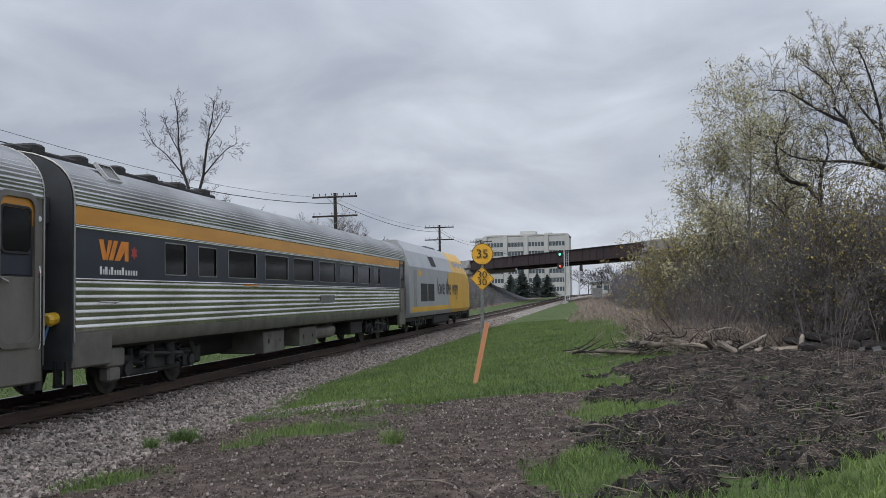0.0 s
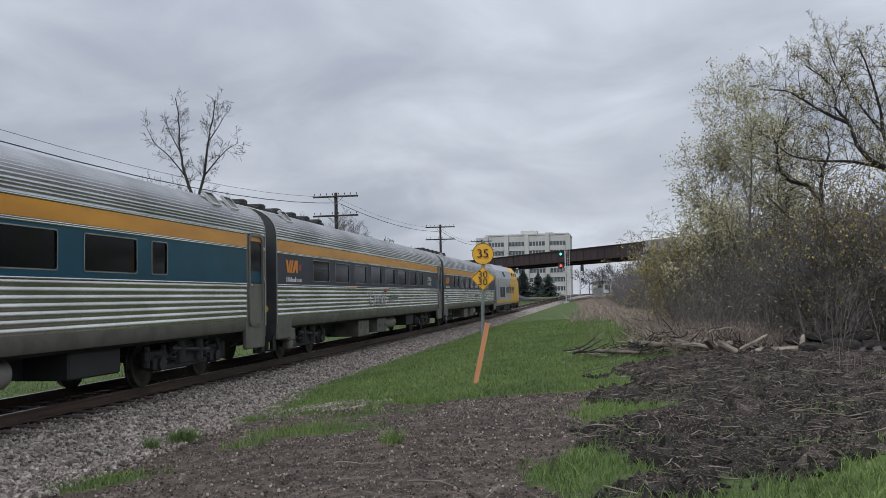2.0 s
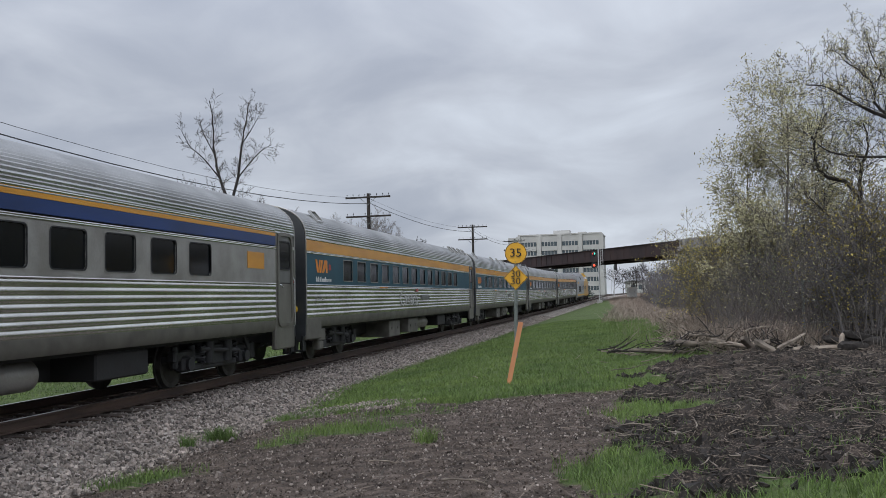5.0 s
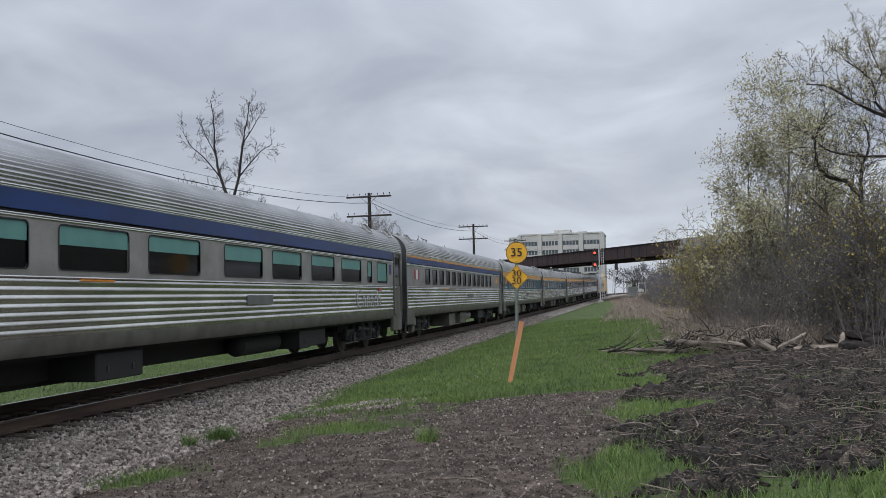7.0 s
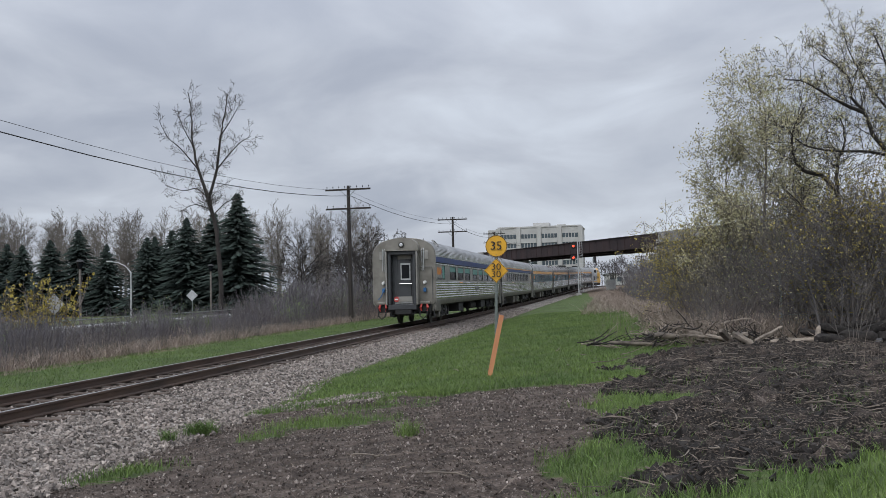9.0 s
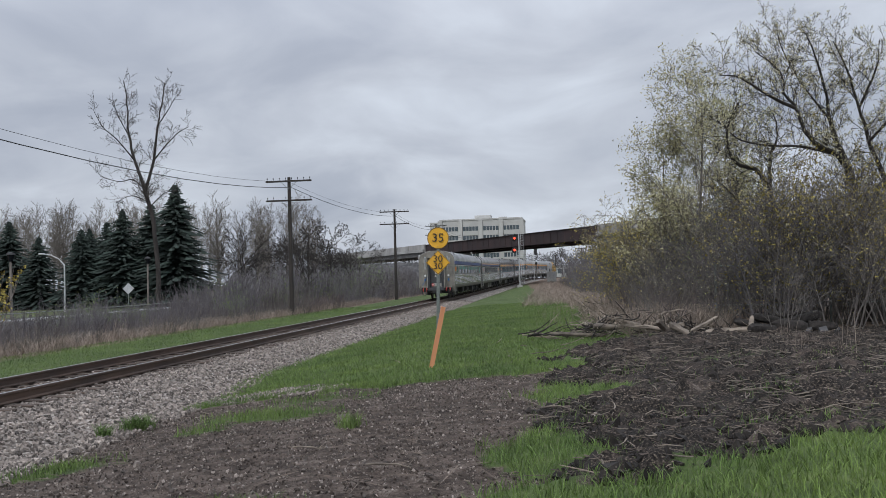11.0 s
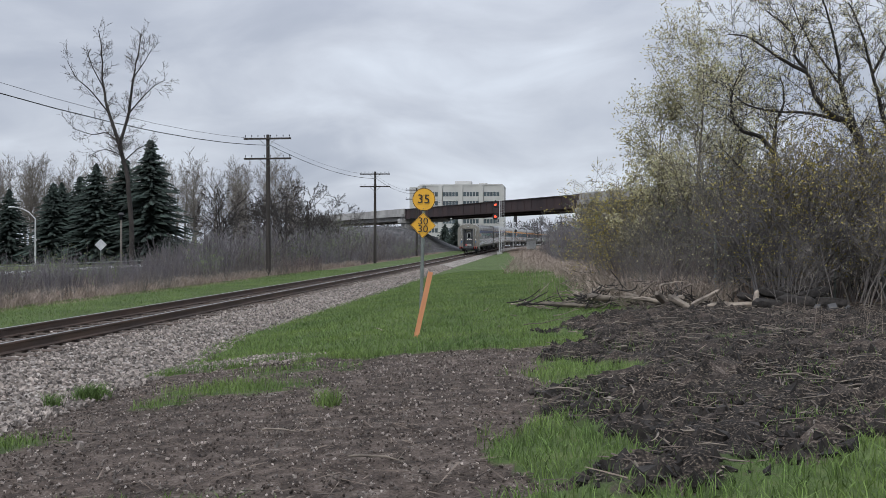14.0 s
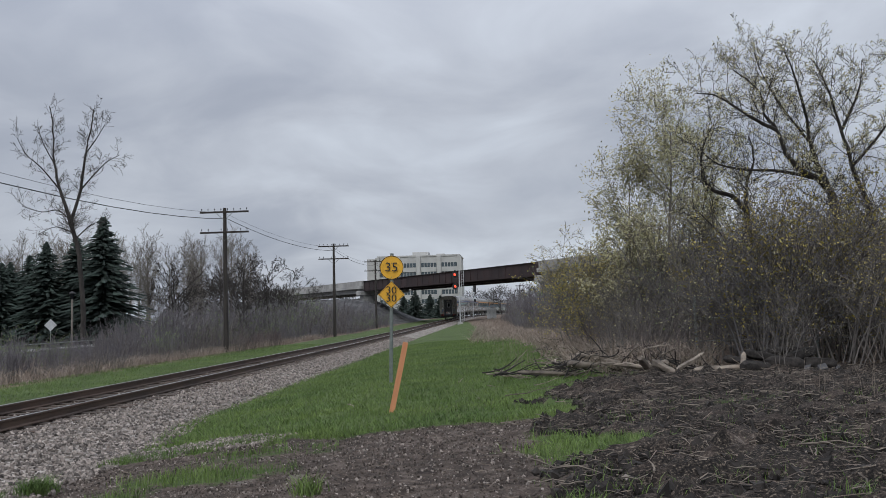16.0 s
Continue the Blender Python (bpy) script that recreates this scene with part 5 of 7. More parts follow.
def office_block():
    th = empty("office_building", pose(-23.7, 330, 1.0, 0, 0, -2), "cream concrete office block with ribbon windows", "building")
    W, D, H, lev = 30.0, 24.0, 22.4, 3.3
    part("wall", Shape().box(-W / 2, W / 2, 0.4, D, 0, H), BUILDING, th)
    part("roof", Shape().box(-W / 2 - 0.2, W / 2 + 0.2, 0.2, D, H, H + 0.5).box(-3, 3, 8, 14, H + 0.5, H + 2.2).box(6, 9, 8, 12, H + 0.5, H + 1.4), BUILDING, th)
    part("side_wing", Shape().box(-W / 2 - 4.5, -W / 2 - 0.02, 4.0, D + 6, 0, H - 0.2), BUILDING, th)
    for i in range(5):
        x = -W / 2 + i * W / 4
        part("pilaster", Shape().box(x - 0.75, x + 0.75, -0.35, 0.38, 0, H - 0.05), BUILDING, th)
    for r in range(6):
        z = H - 3.9 - r * lev
        if z < 0.5:
            continue
        for i in range(4):
            x0 = -W / 2 + i * W / 4 + 0.95
            x1 = x0 + W / 4 - 1.9
            w = part("window", Shape().box(x0, x1, 0.25, 0.39, z, z + 1.55), BUILDING_GLASS, th, "dark ribbon window")
            for k in range(1, 5):
                xx = x0 + (x1 - x0) * k / 5
                part("mullion", Shape().box(xx - 0.09, xx + 0.09, 0.15, 0.24, z, z + 1.55), BUILDING, w)
            part("spandrel", Shape().box(x0, x1, 0.0, 0.38, z - 1.7, z - 0.05), BUILDING, th)
        for k in range(5):
            part("window", Shape().box(-W / 2 - 4.62, -W / 2 - 4.5, 6 + k * 4.5, 8.8 + k * 4.5, z, z + 1.55), BUILDING_GLASS, th)


office_block()


def far_block():
    th = empty("office_building", pose(14, 420, 1.2, 0, 0, 5), "low pale building far behind the bridge", "building")
    part("wall", Shape().box(-14, 14, 0, 14, 0, 5.5), BUILDING, th)
    part("roof", Shape().box(-14.4, 14.4, -0.4, 14.4, 5.5, 6.0), POST_STEEL, th)
    for k in range(8):
        part("window", Shape().box(-12.5 + k * 3.2, -10.6 + k * 3.2, -0.06, -0.01, 2.2, 4.2), BUILDING_GLASS, th)


far_block()


# ---- road furniture beyond the scrub ----


def street_lamp(x, y, top, arm):
    z = land(x, y)
    th = empty("street_lamp", pose(x, y, z), "grey steel street lamp with a curved arm", "street lamp", "street lamps")
    h = top - z
    part("pole", Shape().tube([(0, 0, 0), (0, 0, h - 1.2)], [0.10, 0.07], 10), SIGNAL_WHITE, th)
    part("arm", Shape().tube([(0, 0, h - 1.25), (arm * 0.3, 0, h - 0.55), (arm * 0.7, 0, h - 0.15), (arm, 0, h - 0.05)], [0.06, 0.05, 0.045, 0.04], 8), SIGNAL_WHITE, th)
    part("lamp_head", Shape().box(min(arm, arm * 1.3), max(arm, arm * 1.3), -0.14, 0.14, h - 0.1, h + 0.06, 0.04), SIGNAL_WHITE, th)


def park_lamp(x, y, top):
    z = land(x, y)
    th = empty("park_lamp", pose(x, y, z), "wooden post lamp with a lantern head", "street lamp", "post lamps")
    h = top - z
    part("post", Shape().tube([(0, 0, 0), (0, 0, h - 0.6)], [0.11, 0.09], 8), PALE_BARK, th)
    part("lantern", Shape().tube([(0, 0, h - 0.6), (0, 0, h - 0.1)], [0.16, 0.26], 8), GLASS, th)
    part("cap", Shape().tube([(0, 0, h - 0.1), (0, 0, h), (0, 0, h + 0.12)], [0.34, 0.28, 0.04], 8), BLACK, th)


def sign_back(x, y, zc, h):
    z = land(x, y)
    th = empty("road_sign", pose(x, y, z, 0, 0, 8), "diamond road sign seen from its bare grey back", "sign", "road signs")
    part("post", Shape().box(-0.03, 0.03, 0.0, 0.05, 0, zc - z + h * 0.8), POST_STEEL, th)
    part("plate", Shape().plate([(-h, zc - z), (0, zc - z - h), (h, zc - z), (0, zc - z + h)], -0.02, -0.01), SIGNAL_WHITE, th)


street_lamp(-50.1, 90, 5.5, -2.2)
street_lamp(-62.5, 75, 5.6, -2.2)
park_lamp(-38.6, 85, 4.6)
park_lamp(-38.5, 62, 4.4)
sign_back(-38.2, 80, 1.6, 0.54)
sign_back(-29.35, 45, 1.3, 0.58)


def road_and_fence():
    ys = [20 + 5 * k for k in range(27)]
    vs = [v for y in ys for v in ((-46 + 0.02 * (y - 20), y, land(-46, y) + 0.05), (-34 + 0.02 * (y - 20), y, land(-34, y) + 0.05))]
    fs = [(2 * i, 2 * i + 1, 2 * i + 3, 2 * i + 2) for i in range(len(ys) - 1)]
    tagged(part("road", Shape().add(vs, fs), ASPHALT), "grey asphalt road behind the scrub", "road", kind="structure")
    th = empty("guard_rail", label="low steel guard rail beside the road", category="guard rail", kind="structure")
    for k in range(27):
        part("post", Shape().box(-32.06, -31.94, 20 + 4 * k, 20.15 + 4 * k, land(-32, 20 + 4 * k) - 0.1, land(-32, 20 + 4 * k) + 0.75), POST_STEEL, th)
    rail = Shape()
    rail.tube([(-31.9, y, land(-32, y) + 0.62) for y in range(18, 128, 5)], 0.10, 6)
    part("beam", rail, SIGNAL_WHITE, th)
    part("beam", Shape().tube([(-31.9, y, land(-32, y) + 1.05) for y in range(18, 128, 5)], 0.035, 5), POST_STEEL, th)


road_and_fence()

# ---- plants ----


def grow(sh, tips, rng, p, d, length, r, level, cfg, stem=None):
    """One limb and all that springs from it."""
    n = cfg.get("segs", (7, 4, 3, 2, 1))[min(level, 4)]
    pts, rad = [p.copy()], [r]
    for i in range(n):
        w = cfg["wander"][min(level, len(cfg["wander"]) - 1)]
        d = (d + Vector((rng.uniform(-w, w), rng.uniform(-w, w), rng.uniform(-w, w) + cfg["up"]))).normalized()
        pts.append(pts[-1] + d * (length / n))
        rad.append(max(r * (1 - (1 - cfg["taper"]) * (i + 1) / n), cfg["thin"]))
    (stem if stem is not None and level == 0 else sh).tube(pts, rad, cfg.get("sides", (7, 5, 4, 3, 3))[min(level, 4)], False)
    if level >= cfg["levels"] - 1:
        tips.append((pts[0], pts[-1]))
        return
    kids = cfg["kids"][level]
    for k in range(kids):
        t = cfg["start"][level] + (1 - cfg["start"][level]) * (k + rng.uniform(0.2, 0.9)) / kids
        f = min(t * n, n - 0.01)
        i = int(f)
        q = pts[i].lerp(pts[i + 1], f - i)
        axis = (pts[i + 1] - pts[i]).normalized()
        side = axis.orthogonal().normalized()
        side.rotate(Matrix.Rotation(rng.uniform(0, 2 * math.pi) if k else rng.uniform(0, 6.28), 3, axis))
        a = radians(rng.uniform(*cfg["angle"][min(level, len(cfg["angle"]) - 1)]))
        nd = axis * math.cos(a) + side * math.sin(a)
        ln = length * cfg["ratio"][min(level, len(cfg["ratio"]) - 1)] * rng.uniform(0.7, 1.15) * (1.15 - 0.5 * t)
        grow(sh, tips, rng, q, nd, ln, max(rad[i] * cfg["thick"], cfg["thin"]), level + 1, cfg)


def leaves_on(tips, rng, count, size, spread):
    sh = Shape()
    for a, b in tips:
        for _ in range(int(count) + int(rng.random() < count % 1)):
            p = a.lerp(b, rng.random()) + Vector((rng.gauss(0, spread), rng.gauss(0, spread), rng.gauss(0, spread)))
            u = Vector((rng.gauss(0, 1), rng.gauss(0, 1), rng.gauss(0, 1))).normalized()
            v = u.orthogonal().normalized()
            s = size * rng.uniform(0.6, 1.3)
            sh.add([p - u * s, p + v * s * 0.5, p + u * s, p - v * s * 0.5], [(0, 1, 2, 3)])
    return sh


def tree_meshes(seed, height, radius, cfg, bark, leaf=None, count=0, size=0.04, spread=0.03, stems=1, lean=0.06):
    rng = random.Random(seed)
    sh, stem, tips = Shape(), Shape(), []
    for s in range(stems):
        d = Vector((rng.uniform(-lean, lean) * (1 + 2 * (stems > 1)), rng.uniform(-lean, lean) * (1 + 2 * (stems > 1)), 1)).normalized()
        grow(sh, tips, rng, Vector((rng.uniform(-.2, .2) * (stems > 1), rng.uniform(-.2, .2) * (stems > 1), -0.1)), d, height * rng.uniform(0.85, 1.0), radius, 0, cfg, stem)
    wood = mesh_of("branchwork", sh, bark), mesh_of("trunk", stem, bark)
    crown = mesh_of("crown", leaves_on(tips, rng, count, size, spread), leaf) if leaf else None
    return wood, crown


def place_tree(name, meshes, m, label, category="tree", group=""):
    th = empty(name, m, label, category, group)
    part("trunk", meshes[0][1], None, th)
    part("branchwork", meshes[0][0], None, th)
    if meshes[1]:
        part("crown", meshes[1], None, th)
    return th


BROAD = dict(levels=5, kids=(9, 7, 6, 5), start=(0.3, 0.2, 0.15, 0.15), angle=((32, 68), (30, 62), (25, 60)), ratio=(0.60, 0.55, 0.5, 0.5), wander=(0.12, 0.18, 0.2, 0.25), up=0.025, taper=0.25, thick=0.55, thin=0.006)
FAN = dict(segs=(7, 4, 3, 2, 2), levels=4, kids=(22, 9, 6), start=(0.16, 0.12, 0.1), angle=((28, 55), (28, 55), (30, 65)), ratio=(0.38, 0.45, 0.5), wander=(0.06, 0.12, 0.2), up=0.05, taper=0.12, thick=0.40, thin=0.004)
POPLAR = dict(segs=(6, 3, 2, 1, 1), sides=(5, 3, 3, 3, 3), levels=4, kids=(22, 7, 5), start=(0.25, 0.15, 0.1), angle=((22, 45), (22, 48), (25, 50)), ratio=(0.34, 0.48, 0.5), wander=(0.04, 0.1, 0.15), up=0.08, taper=0.15, thick=0.4, thin=0.012)


def limbed_tree(name, at, limbs, cfg, bark, twig, label, seed, gap, reach, leaf=None, count=1.0, size=0.04, spread=0.03, bare=0.3):
    """A tree on bent main limbs; twigs spring all along them. Each limb: its radius at either end and its bends."""
    rng = random.Random(seed)
    stem, sh, tips = Shape(), Shape(), []
    for r0, r1, bends in limbs:
        b = [Vector(p) for p in bends]
        pts = []
        for i in range(len(b) - 1):
            before, after = b[max(i - 1, 0)], b[min(i + 2, len(b) - 1)]
            for k in range(4):
                t = k / 4
                p = 0.5 * (2 * b[i] + (b[i + 1] - before) * t + (2 * before - 5 * b[i] + 4 * b[i + 1] - after) * t * t + (3 * b[i] - before - 3 * b[i + 1] + after) * t ** 3)
                pts.append(p + Vector((rng.gauss(0, 0.15), rng.gauss(0, 0.15), 0)) * r0)
        pts.append(b[-1])
        n = len(pts) - 1
        rad = [r0 + (r1 - r0) * (i / n) ** 0.8 for i in range(n + 1)]
        stem.tube(pts, rad, 8, False)
        run = 0.0
        for i in range(n):
            run += (pts[i + 1] - pts[i]).length
            if i / n < bare and r0 > 0.18:
                continue
            while run > gap:
                run -= gap * rng.uniform(0.7, 1.4)
                axis = (pts[i + 1] - pts[i]).normalized()
                side = axis.orthogonal().normalized()
                side.rotate(Matrix.Rotation(rng.uniform(0, 6.283), 3, axis))
                a = radians(rng.uniform(35, 75))
                d = (axis * math.cos(a) + side * math.sin(a) + Vector((0, 0, 0.15))).normalized()
                grow(sh, tips, rng, pts[i].lerp(pts[i + 1], rng.random()), d, reach * rng.uniform(0.45, 1.15), max(min(rad[i] * 0.32, reach * 0.011), cfg["thin"]), 1, cfg)
    th = empty(name, at, label, "tree")
    part("trunk", mesh_of("trunk", stem, bark, True), None, th)
    part("branchwork", mesh_of("branchwork", sh, twig), None, th)
    if leaf:
        part("crown", mesh_of("crown", leaves_on(tips, rng, count, size, spread), leaf), None, th, "sparse pale opening buds")
    return th


SPRAY = dict(segs=(5, 5, 3, 2, 1), sides=(6, 4, 3, 3, 3), levels=4, kids=(6, 7, 4), start=(0.2, 0.15, 0.15), angle=((30, 60), (28, 62), (28, 60)), ratio=(0.5, 0.5, 0.5), wander=(0.15, 0.2, 0.25), up=0.06, taper=0.2, thick=0.45, thin=0.0036)

limbed_tree("bare_tree", pose(-34.2, 75, land(-34, 75)), [
    (0.24, 0.17, [(1.2, 0, -0.5), (1.1, 0, 4), (0.8, 0, 8), (0.0, 0, 11)]),
    (0.17, 0.03, [(0.0, 0, 11), (-0.85, 0.1, 13.5), (-1.5, 0.3, 15.8), (-1.55, 0.2, 18.6), (-1.8, 0, 20.6)]),
    (0.16, 0.03, [(0.05, 0, 10.8), (0.85, 0.1, 13.5), (1.4, -0.2, 16.5), (1.75, 0, 18.6), (1.9, 0.2, 20.2)]),
    (0.07, 0.02, [(0.0, 0, 11), (-1.2, 0.4, 11.9), (-2.6, 0.5, 11.8), (-4.2, 0.3, 12.3)]),
    (0.07, 0.02, [(-0.85, 0.1, 13.5), (-2.2, -0.6, 15.4), (-3.3, -0.8, 16.4), (-4.0, -1.0, 17.8)]),
    (0.06, 0.02, [(-1.5, 0.3, 15.8), (-2.6, 0.6, 17.6), (-3.2, 0.8, 19.2)]),
    (0.07, 0.02, [(0.85, 0.1, 13.5), (2.0, 0.5, 15.0), (2.9, 0.6, 15.9), (3.9, 0.6, 16.4)]),
    (0.06, 0.02, [(1.4, -0.2, 16.5), (2.4, -0.5, 17.6), (3.2, -0.6, 18.8)]),
    (0.06, 0.02, [(0.5, 0, 9.4), (1.7, 0.3, 10.6), (3.0, 0.2, 10.8)]),
    (0.05, 0.02, [(0.4, 0, 9.8), (-0.9, -0.5, 10.4), (-2.4, -0.6, 9.8)])],
    dict(SPRAY, thin=0.011, levels=4, kids=(5, 5, 3)), BARK, GREY_BARK, "tall leafless forked tree with fine crooked twigs", 5, 0.36, 1.7, bare=0.8)

CROOK = [(0.20, 0.15, [(0.25, 0, -0.2), (0.15, 0, 1.6), (0.1, 0, 3.0), (-0.05, 0, 4.05)]),
         (0.13, 0.02, [(-0.05, 0, 4.05), (-0.38, -0.1, 4.45), (-0.85, -0.2, 4.7), (-1.15, -0.3, 5.1), (-1.35, -0.3, 5.7), (-1.6, -0.3, 6.1), (-1.65, -0.2, 6.7), (-2.2, -0.1, 7.3)]),
         (0.07, 0.015, [(-0.38, -0.1, 4.45), (-1.1, 0.3, 4.75), (-1.9, 0.5, 4.85), (-2.6, 0.6, 5.1), (-3.0, 0.5, 5.6)]),
         (0.08, 0.015, [(-1.35, -0.3, 5.7), (-2.0, -0.5, 6.0), (-2.7, -0.6, 6.5), (-3.2, -0.6, 6.6)]),
         (0.12, 0.02, [(-0.05, 0, 4.05), (-0.2, 0.3, 4.8), (-0.35, 0.4, 5.5), (-0.4, 0.4, 6.2), (-0.6, 0.3, 7.0), (-0.9, 0.2, 7.8)]),
         (0.05, 0.012, [(-0.35, 0.4, 5.5), (-0.9, 0.5, 6.4), (-1.3, 0.6, 7.3), (-1.5, 0.5, 7.9)]),
         (0.14, 0.02, [(1.6, 0.3, -0.2), (1.15, 0.2, 2.6), (0.8, 0.2, 3.9), (0.5, 0.1, 4.8), (0.25, 0, 5.7), (0.0, 0, 6.7), (-0.3, 0, 7.5)]),
         (0.06, 0.012, [(0.25, 0, 5.7), (0.6, -0.2, 6.6), (0.7, -0.3, 7.4)]),
         (0.06, 0.012, [(0.5, 0.1, 4.8), (1.1, -0.2, 5.6), (1.6, -0.4, 6.6), (1.7, -0.5, 7.2)])]
limbed_tree("willow_tree", pose(8.1, 23.2, land(8, 23)), [(r0 * 0.68, r1 * 0.7, [(x, y, z * 0.93) for x, y, z in b]) for r0, r1, b in CROOK], SPRAY, BARK, BARK, "dark crooked tree with sparse opening buds", 23, 0.12, 1.0, LEAF_PALE, 2.0, 0.033, 0.04, bare=0.5)
limbed_tree("willow_tree", pose(12.9, 25.5, land(12, 25), 0, 0, 200), [(r0 * 0.62, r1 * 0.7, [(x * 0.9, y, z * 0.92) for x, y, z in b]) for r0, r1, b in CROOK], SPRAY, BARK, BARK, "dark spreading tree with sparse buds over the thicket", 31, 0.15, 1.1, LEAF_PALE, 1.5, 0.040, 0.035, bare=0.5)
limbed_tree("willow_tree", pose(6.45, 24.5, land(7, 24)), [
    (0.10, 0.07, [(0.1, 0, -0.2), (0.1, 0, 1.8), (0.0, 0, 3.6)]),
    (0.07, 0.015, [(0.0, 0, 3.6), (-0.35, 0.1, 4.0), (-0.8, 0.2, 4.2), (-1.0, 0.2, 4.7), (-0.95, 0.1, 5.3), (-0.7, 0, 5.8)]),
    (0.06, 0.015, [(0.0, 0, 3.6), (0.1, 0.2, 4.3), (0.3, 0.2, 4.9), (0.2, 0.2, 5.5)]),
    (0.05, 0.012, [(0.1, 0, 2.6), (-0.6, -0.3, 2.9), (-1.3, -0.4, 3.6)])], SPRAY, BARK, BARK, "small dark crooked tree among brush", 37, 0.11, 1.0, LEAF_PALE, 0.8, 0.036, 0.03, bare=0.5)

place_tree("birch_tree", tree_meshes(11, 7.1, 0.075, FAN, PALE_BARK, LEAF_PALE, 8, 0.044, 0.12, 1, 0.05), pose(5.1, 27.5, land(5, 27)), "slender pale tree with fine young spring leaves")
place_tree("birch_tree", tree_meshes(14, 5.9, 0.065, FAN, PALE_BARK, LEAF_PALE, 8, 0.044, 0.12, 1, 0.06), pose(4.35, 28.3, land(5, 27)), "slender pale tree with grey-green young leaves")
place_tree("birch_tree", tree_meshes(17, 6.5, 0.065, FAN, PALE_BARK, LEAF, 6, 0.042, 0.12, 1, 0.06), pose(6.2, 28.8, land(6, 28)), "slender pale tree with fine young spring leaves")


def bush_meshes(seed, height, stems, twigs, bark, leaf=None, leaf_share=0.0, spread=0.9, thin=0.005, size=0.03):
    rng = random.Random(seed)
    sh, tips = Shape(), []
    for _ in range(stems):
        a, o = rng.uniform(0, 6.283), rng.random() ** 0.5
        p = Vector((spread * o * math.cos(a), spread * o * math.sin(a), -0.1))
        d = Vector((0.32 * o * math.cos(a) + rng.uniform(-.15, .15), 0.32 * o * math.sin(a) + rng.uniform(-.15, .15), 1)).normalized()
        ln = height * rng.uniform(0.55, 1.05)
        pts = [p]
        for i in range(4):
            d = (d + Vector((rng.uniform(-.13, .13), rng.uniform(-.13, .13), 0.02))).normalized()
            pts.append(pts[-1] + d * ln / 4)
        r = thin * rng.uniform(1.3, 2.6)
        sh.tube(pts, [r, r * 0.9, r * 0.75, r * 0.6, thin * 0.5], 3, False)
        for k in range(twigs):
            i = rng.choice((1, 1, 2, 2, 3))
            q = pts[i].lerp(pts[i + 1] if i < 4 else pts[i], rng.random())
            t = (Vector((rng.uniform(-1, 1), rng.uniform(-1, 1), rng.uniform(0.2, 1.4)))).normalized() * rng.uniform(0.25, 0.7) * height * 0.30
            mid = q + t * 0.5
            sh.tube([q, q + t], [thin * 0.8, thin * 0.4], 3, False)
            tips.append((mid, q + t))
    wood = mesh_of("branchwork", sh, bark)
    crown = mesh_of("foliage", leaves_on(tips, rng, leaf_share, size, 0.04), leaf) if leaf else None
    return wood, crown


SHRUB = dict(segs=(4, 3, 2, 1, 1), sides=(5, 3, 3, 3, 3), levels=4, kids=(6, 4, 3), start=(0.2, 0.15, 0.15), angle=((22, 60), (25, 65), (25, 65)), ratio=(0.55, 0.55, 0.55), wander=(0.16, 0.2, 0.25), up=0.04, taper=0.3, thick=0.55, thin=0.0042)


def branchy_bush(seed, height, stems, bark, leaf=None, share=0.0, size=0.032):
    rng = random.Random(seed)
    sh, tips = Shape(), []
    for _ in range(stems):
        a, o = rng.uniform(0, 6.283), rng.random() ** 0.6
        d = Vector((0.45 * o * math.cos(a), 0.45 * o * math.sin(a), 1)).normalized()
        grow(sh, tips, rng, Vector((0.55 * o * math.cos(a), 0.55 * o * math.sin(a), -0.1)), d, height * rng.uniform(0.6, 1.0), rng.uniform(0.010, 0.022), 0, SHRUB)
    return mesh_of("branchwork", sh, bark), mesh_of("foliage", leaves_on(tips, rng, share, size, 0.05), leaf) if leaf else None


NEAR_BUSHES = [branchy_bush(101, 2.7, 9, TWIG, LEAF_PALE, 0.3), branchy_bush(102, 2.5, 9, TWIG_DARK, LEAF, 0.25), branchy_bush(103, 3.0, 8, TWIG, LEAF_GOLD, 1.5, 0.026), bush_meshes(104, 2.2, 48, 7, TWIG_RED, None, 0, 0.9, 0.004),
               branchy_bush(105, 3.2, 8, TWIG, LEAF, 1.2, 0.028), branchy_bush(106, 2.9, 8, TWIG_DARK, LEAF_GREEN, 1), bush_meshes(107, 2.5, 44, 8, TWIG, None, 0, 0.9, 0.004)]
FAR_BUSHES = [bush_meshes(111, 2.2, 40, 12, TWIG, None, 0, 1.3, 0.009), bush_meshes(112, 2.7, 38, 14, TWIG_FAR, None, 0, 1.4, 0.010), bush_meshes(113, 1.7, 44, 12, TWIG_RED, None, 0, 1.3, 0.009),
              bush_meshes(114, 2.8, 30, 12, TWIG_FAR, LEAF_GREEN, 2, 1.3, 0.010, 0.045), bush_meshes(115, 3.0, 28, 8, TWIG, LEAF_GOLD, 6, 1.2, 0.010, 0.06)]
GOLD_BUSH = branchy_bush(108, 3.0, 11, TWIG, LEAF_GOLD, 3.6, 0.028)
BUSH_WORDS = ["dense grey-brown leafless bush", "dark leafless thicket bush", "leafless bush with golden yellow buds", "low reddish leafless bush", "tall dark bush with young leaves", "dark bush with a few green leaves", "grey bush of thin upright whips"]


def shrub(meshes, x, y, s, words, group):
    th = empty("bush", pose(x, y, land(x, y), 0, 0, random.uniform(0, 360)), words, "bush", group)
    th.scale = (s, s, s * random.uniform(0.85, 1.15))
    part("branchwork", meshes[0], None, th)
    if meshes[1]:
        part("foliage", meshes[1], None, th)


FAR_PLACES = []


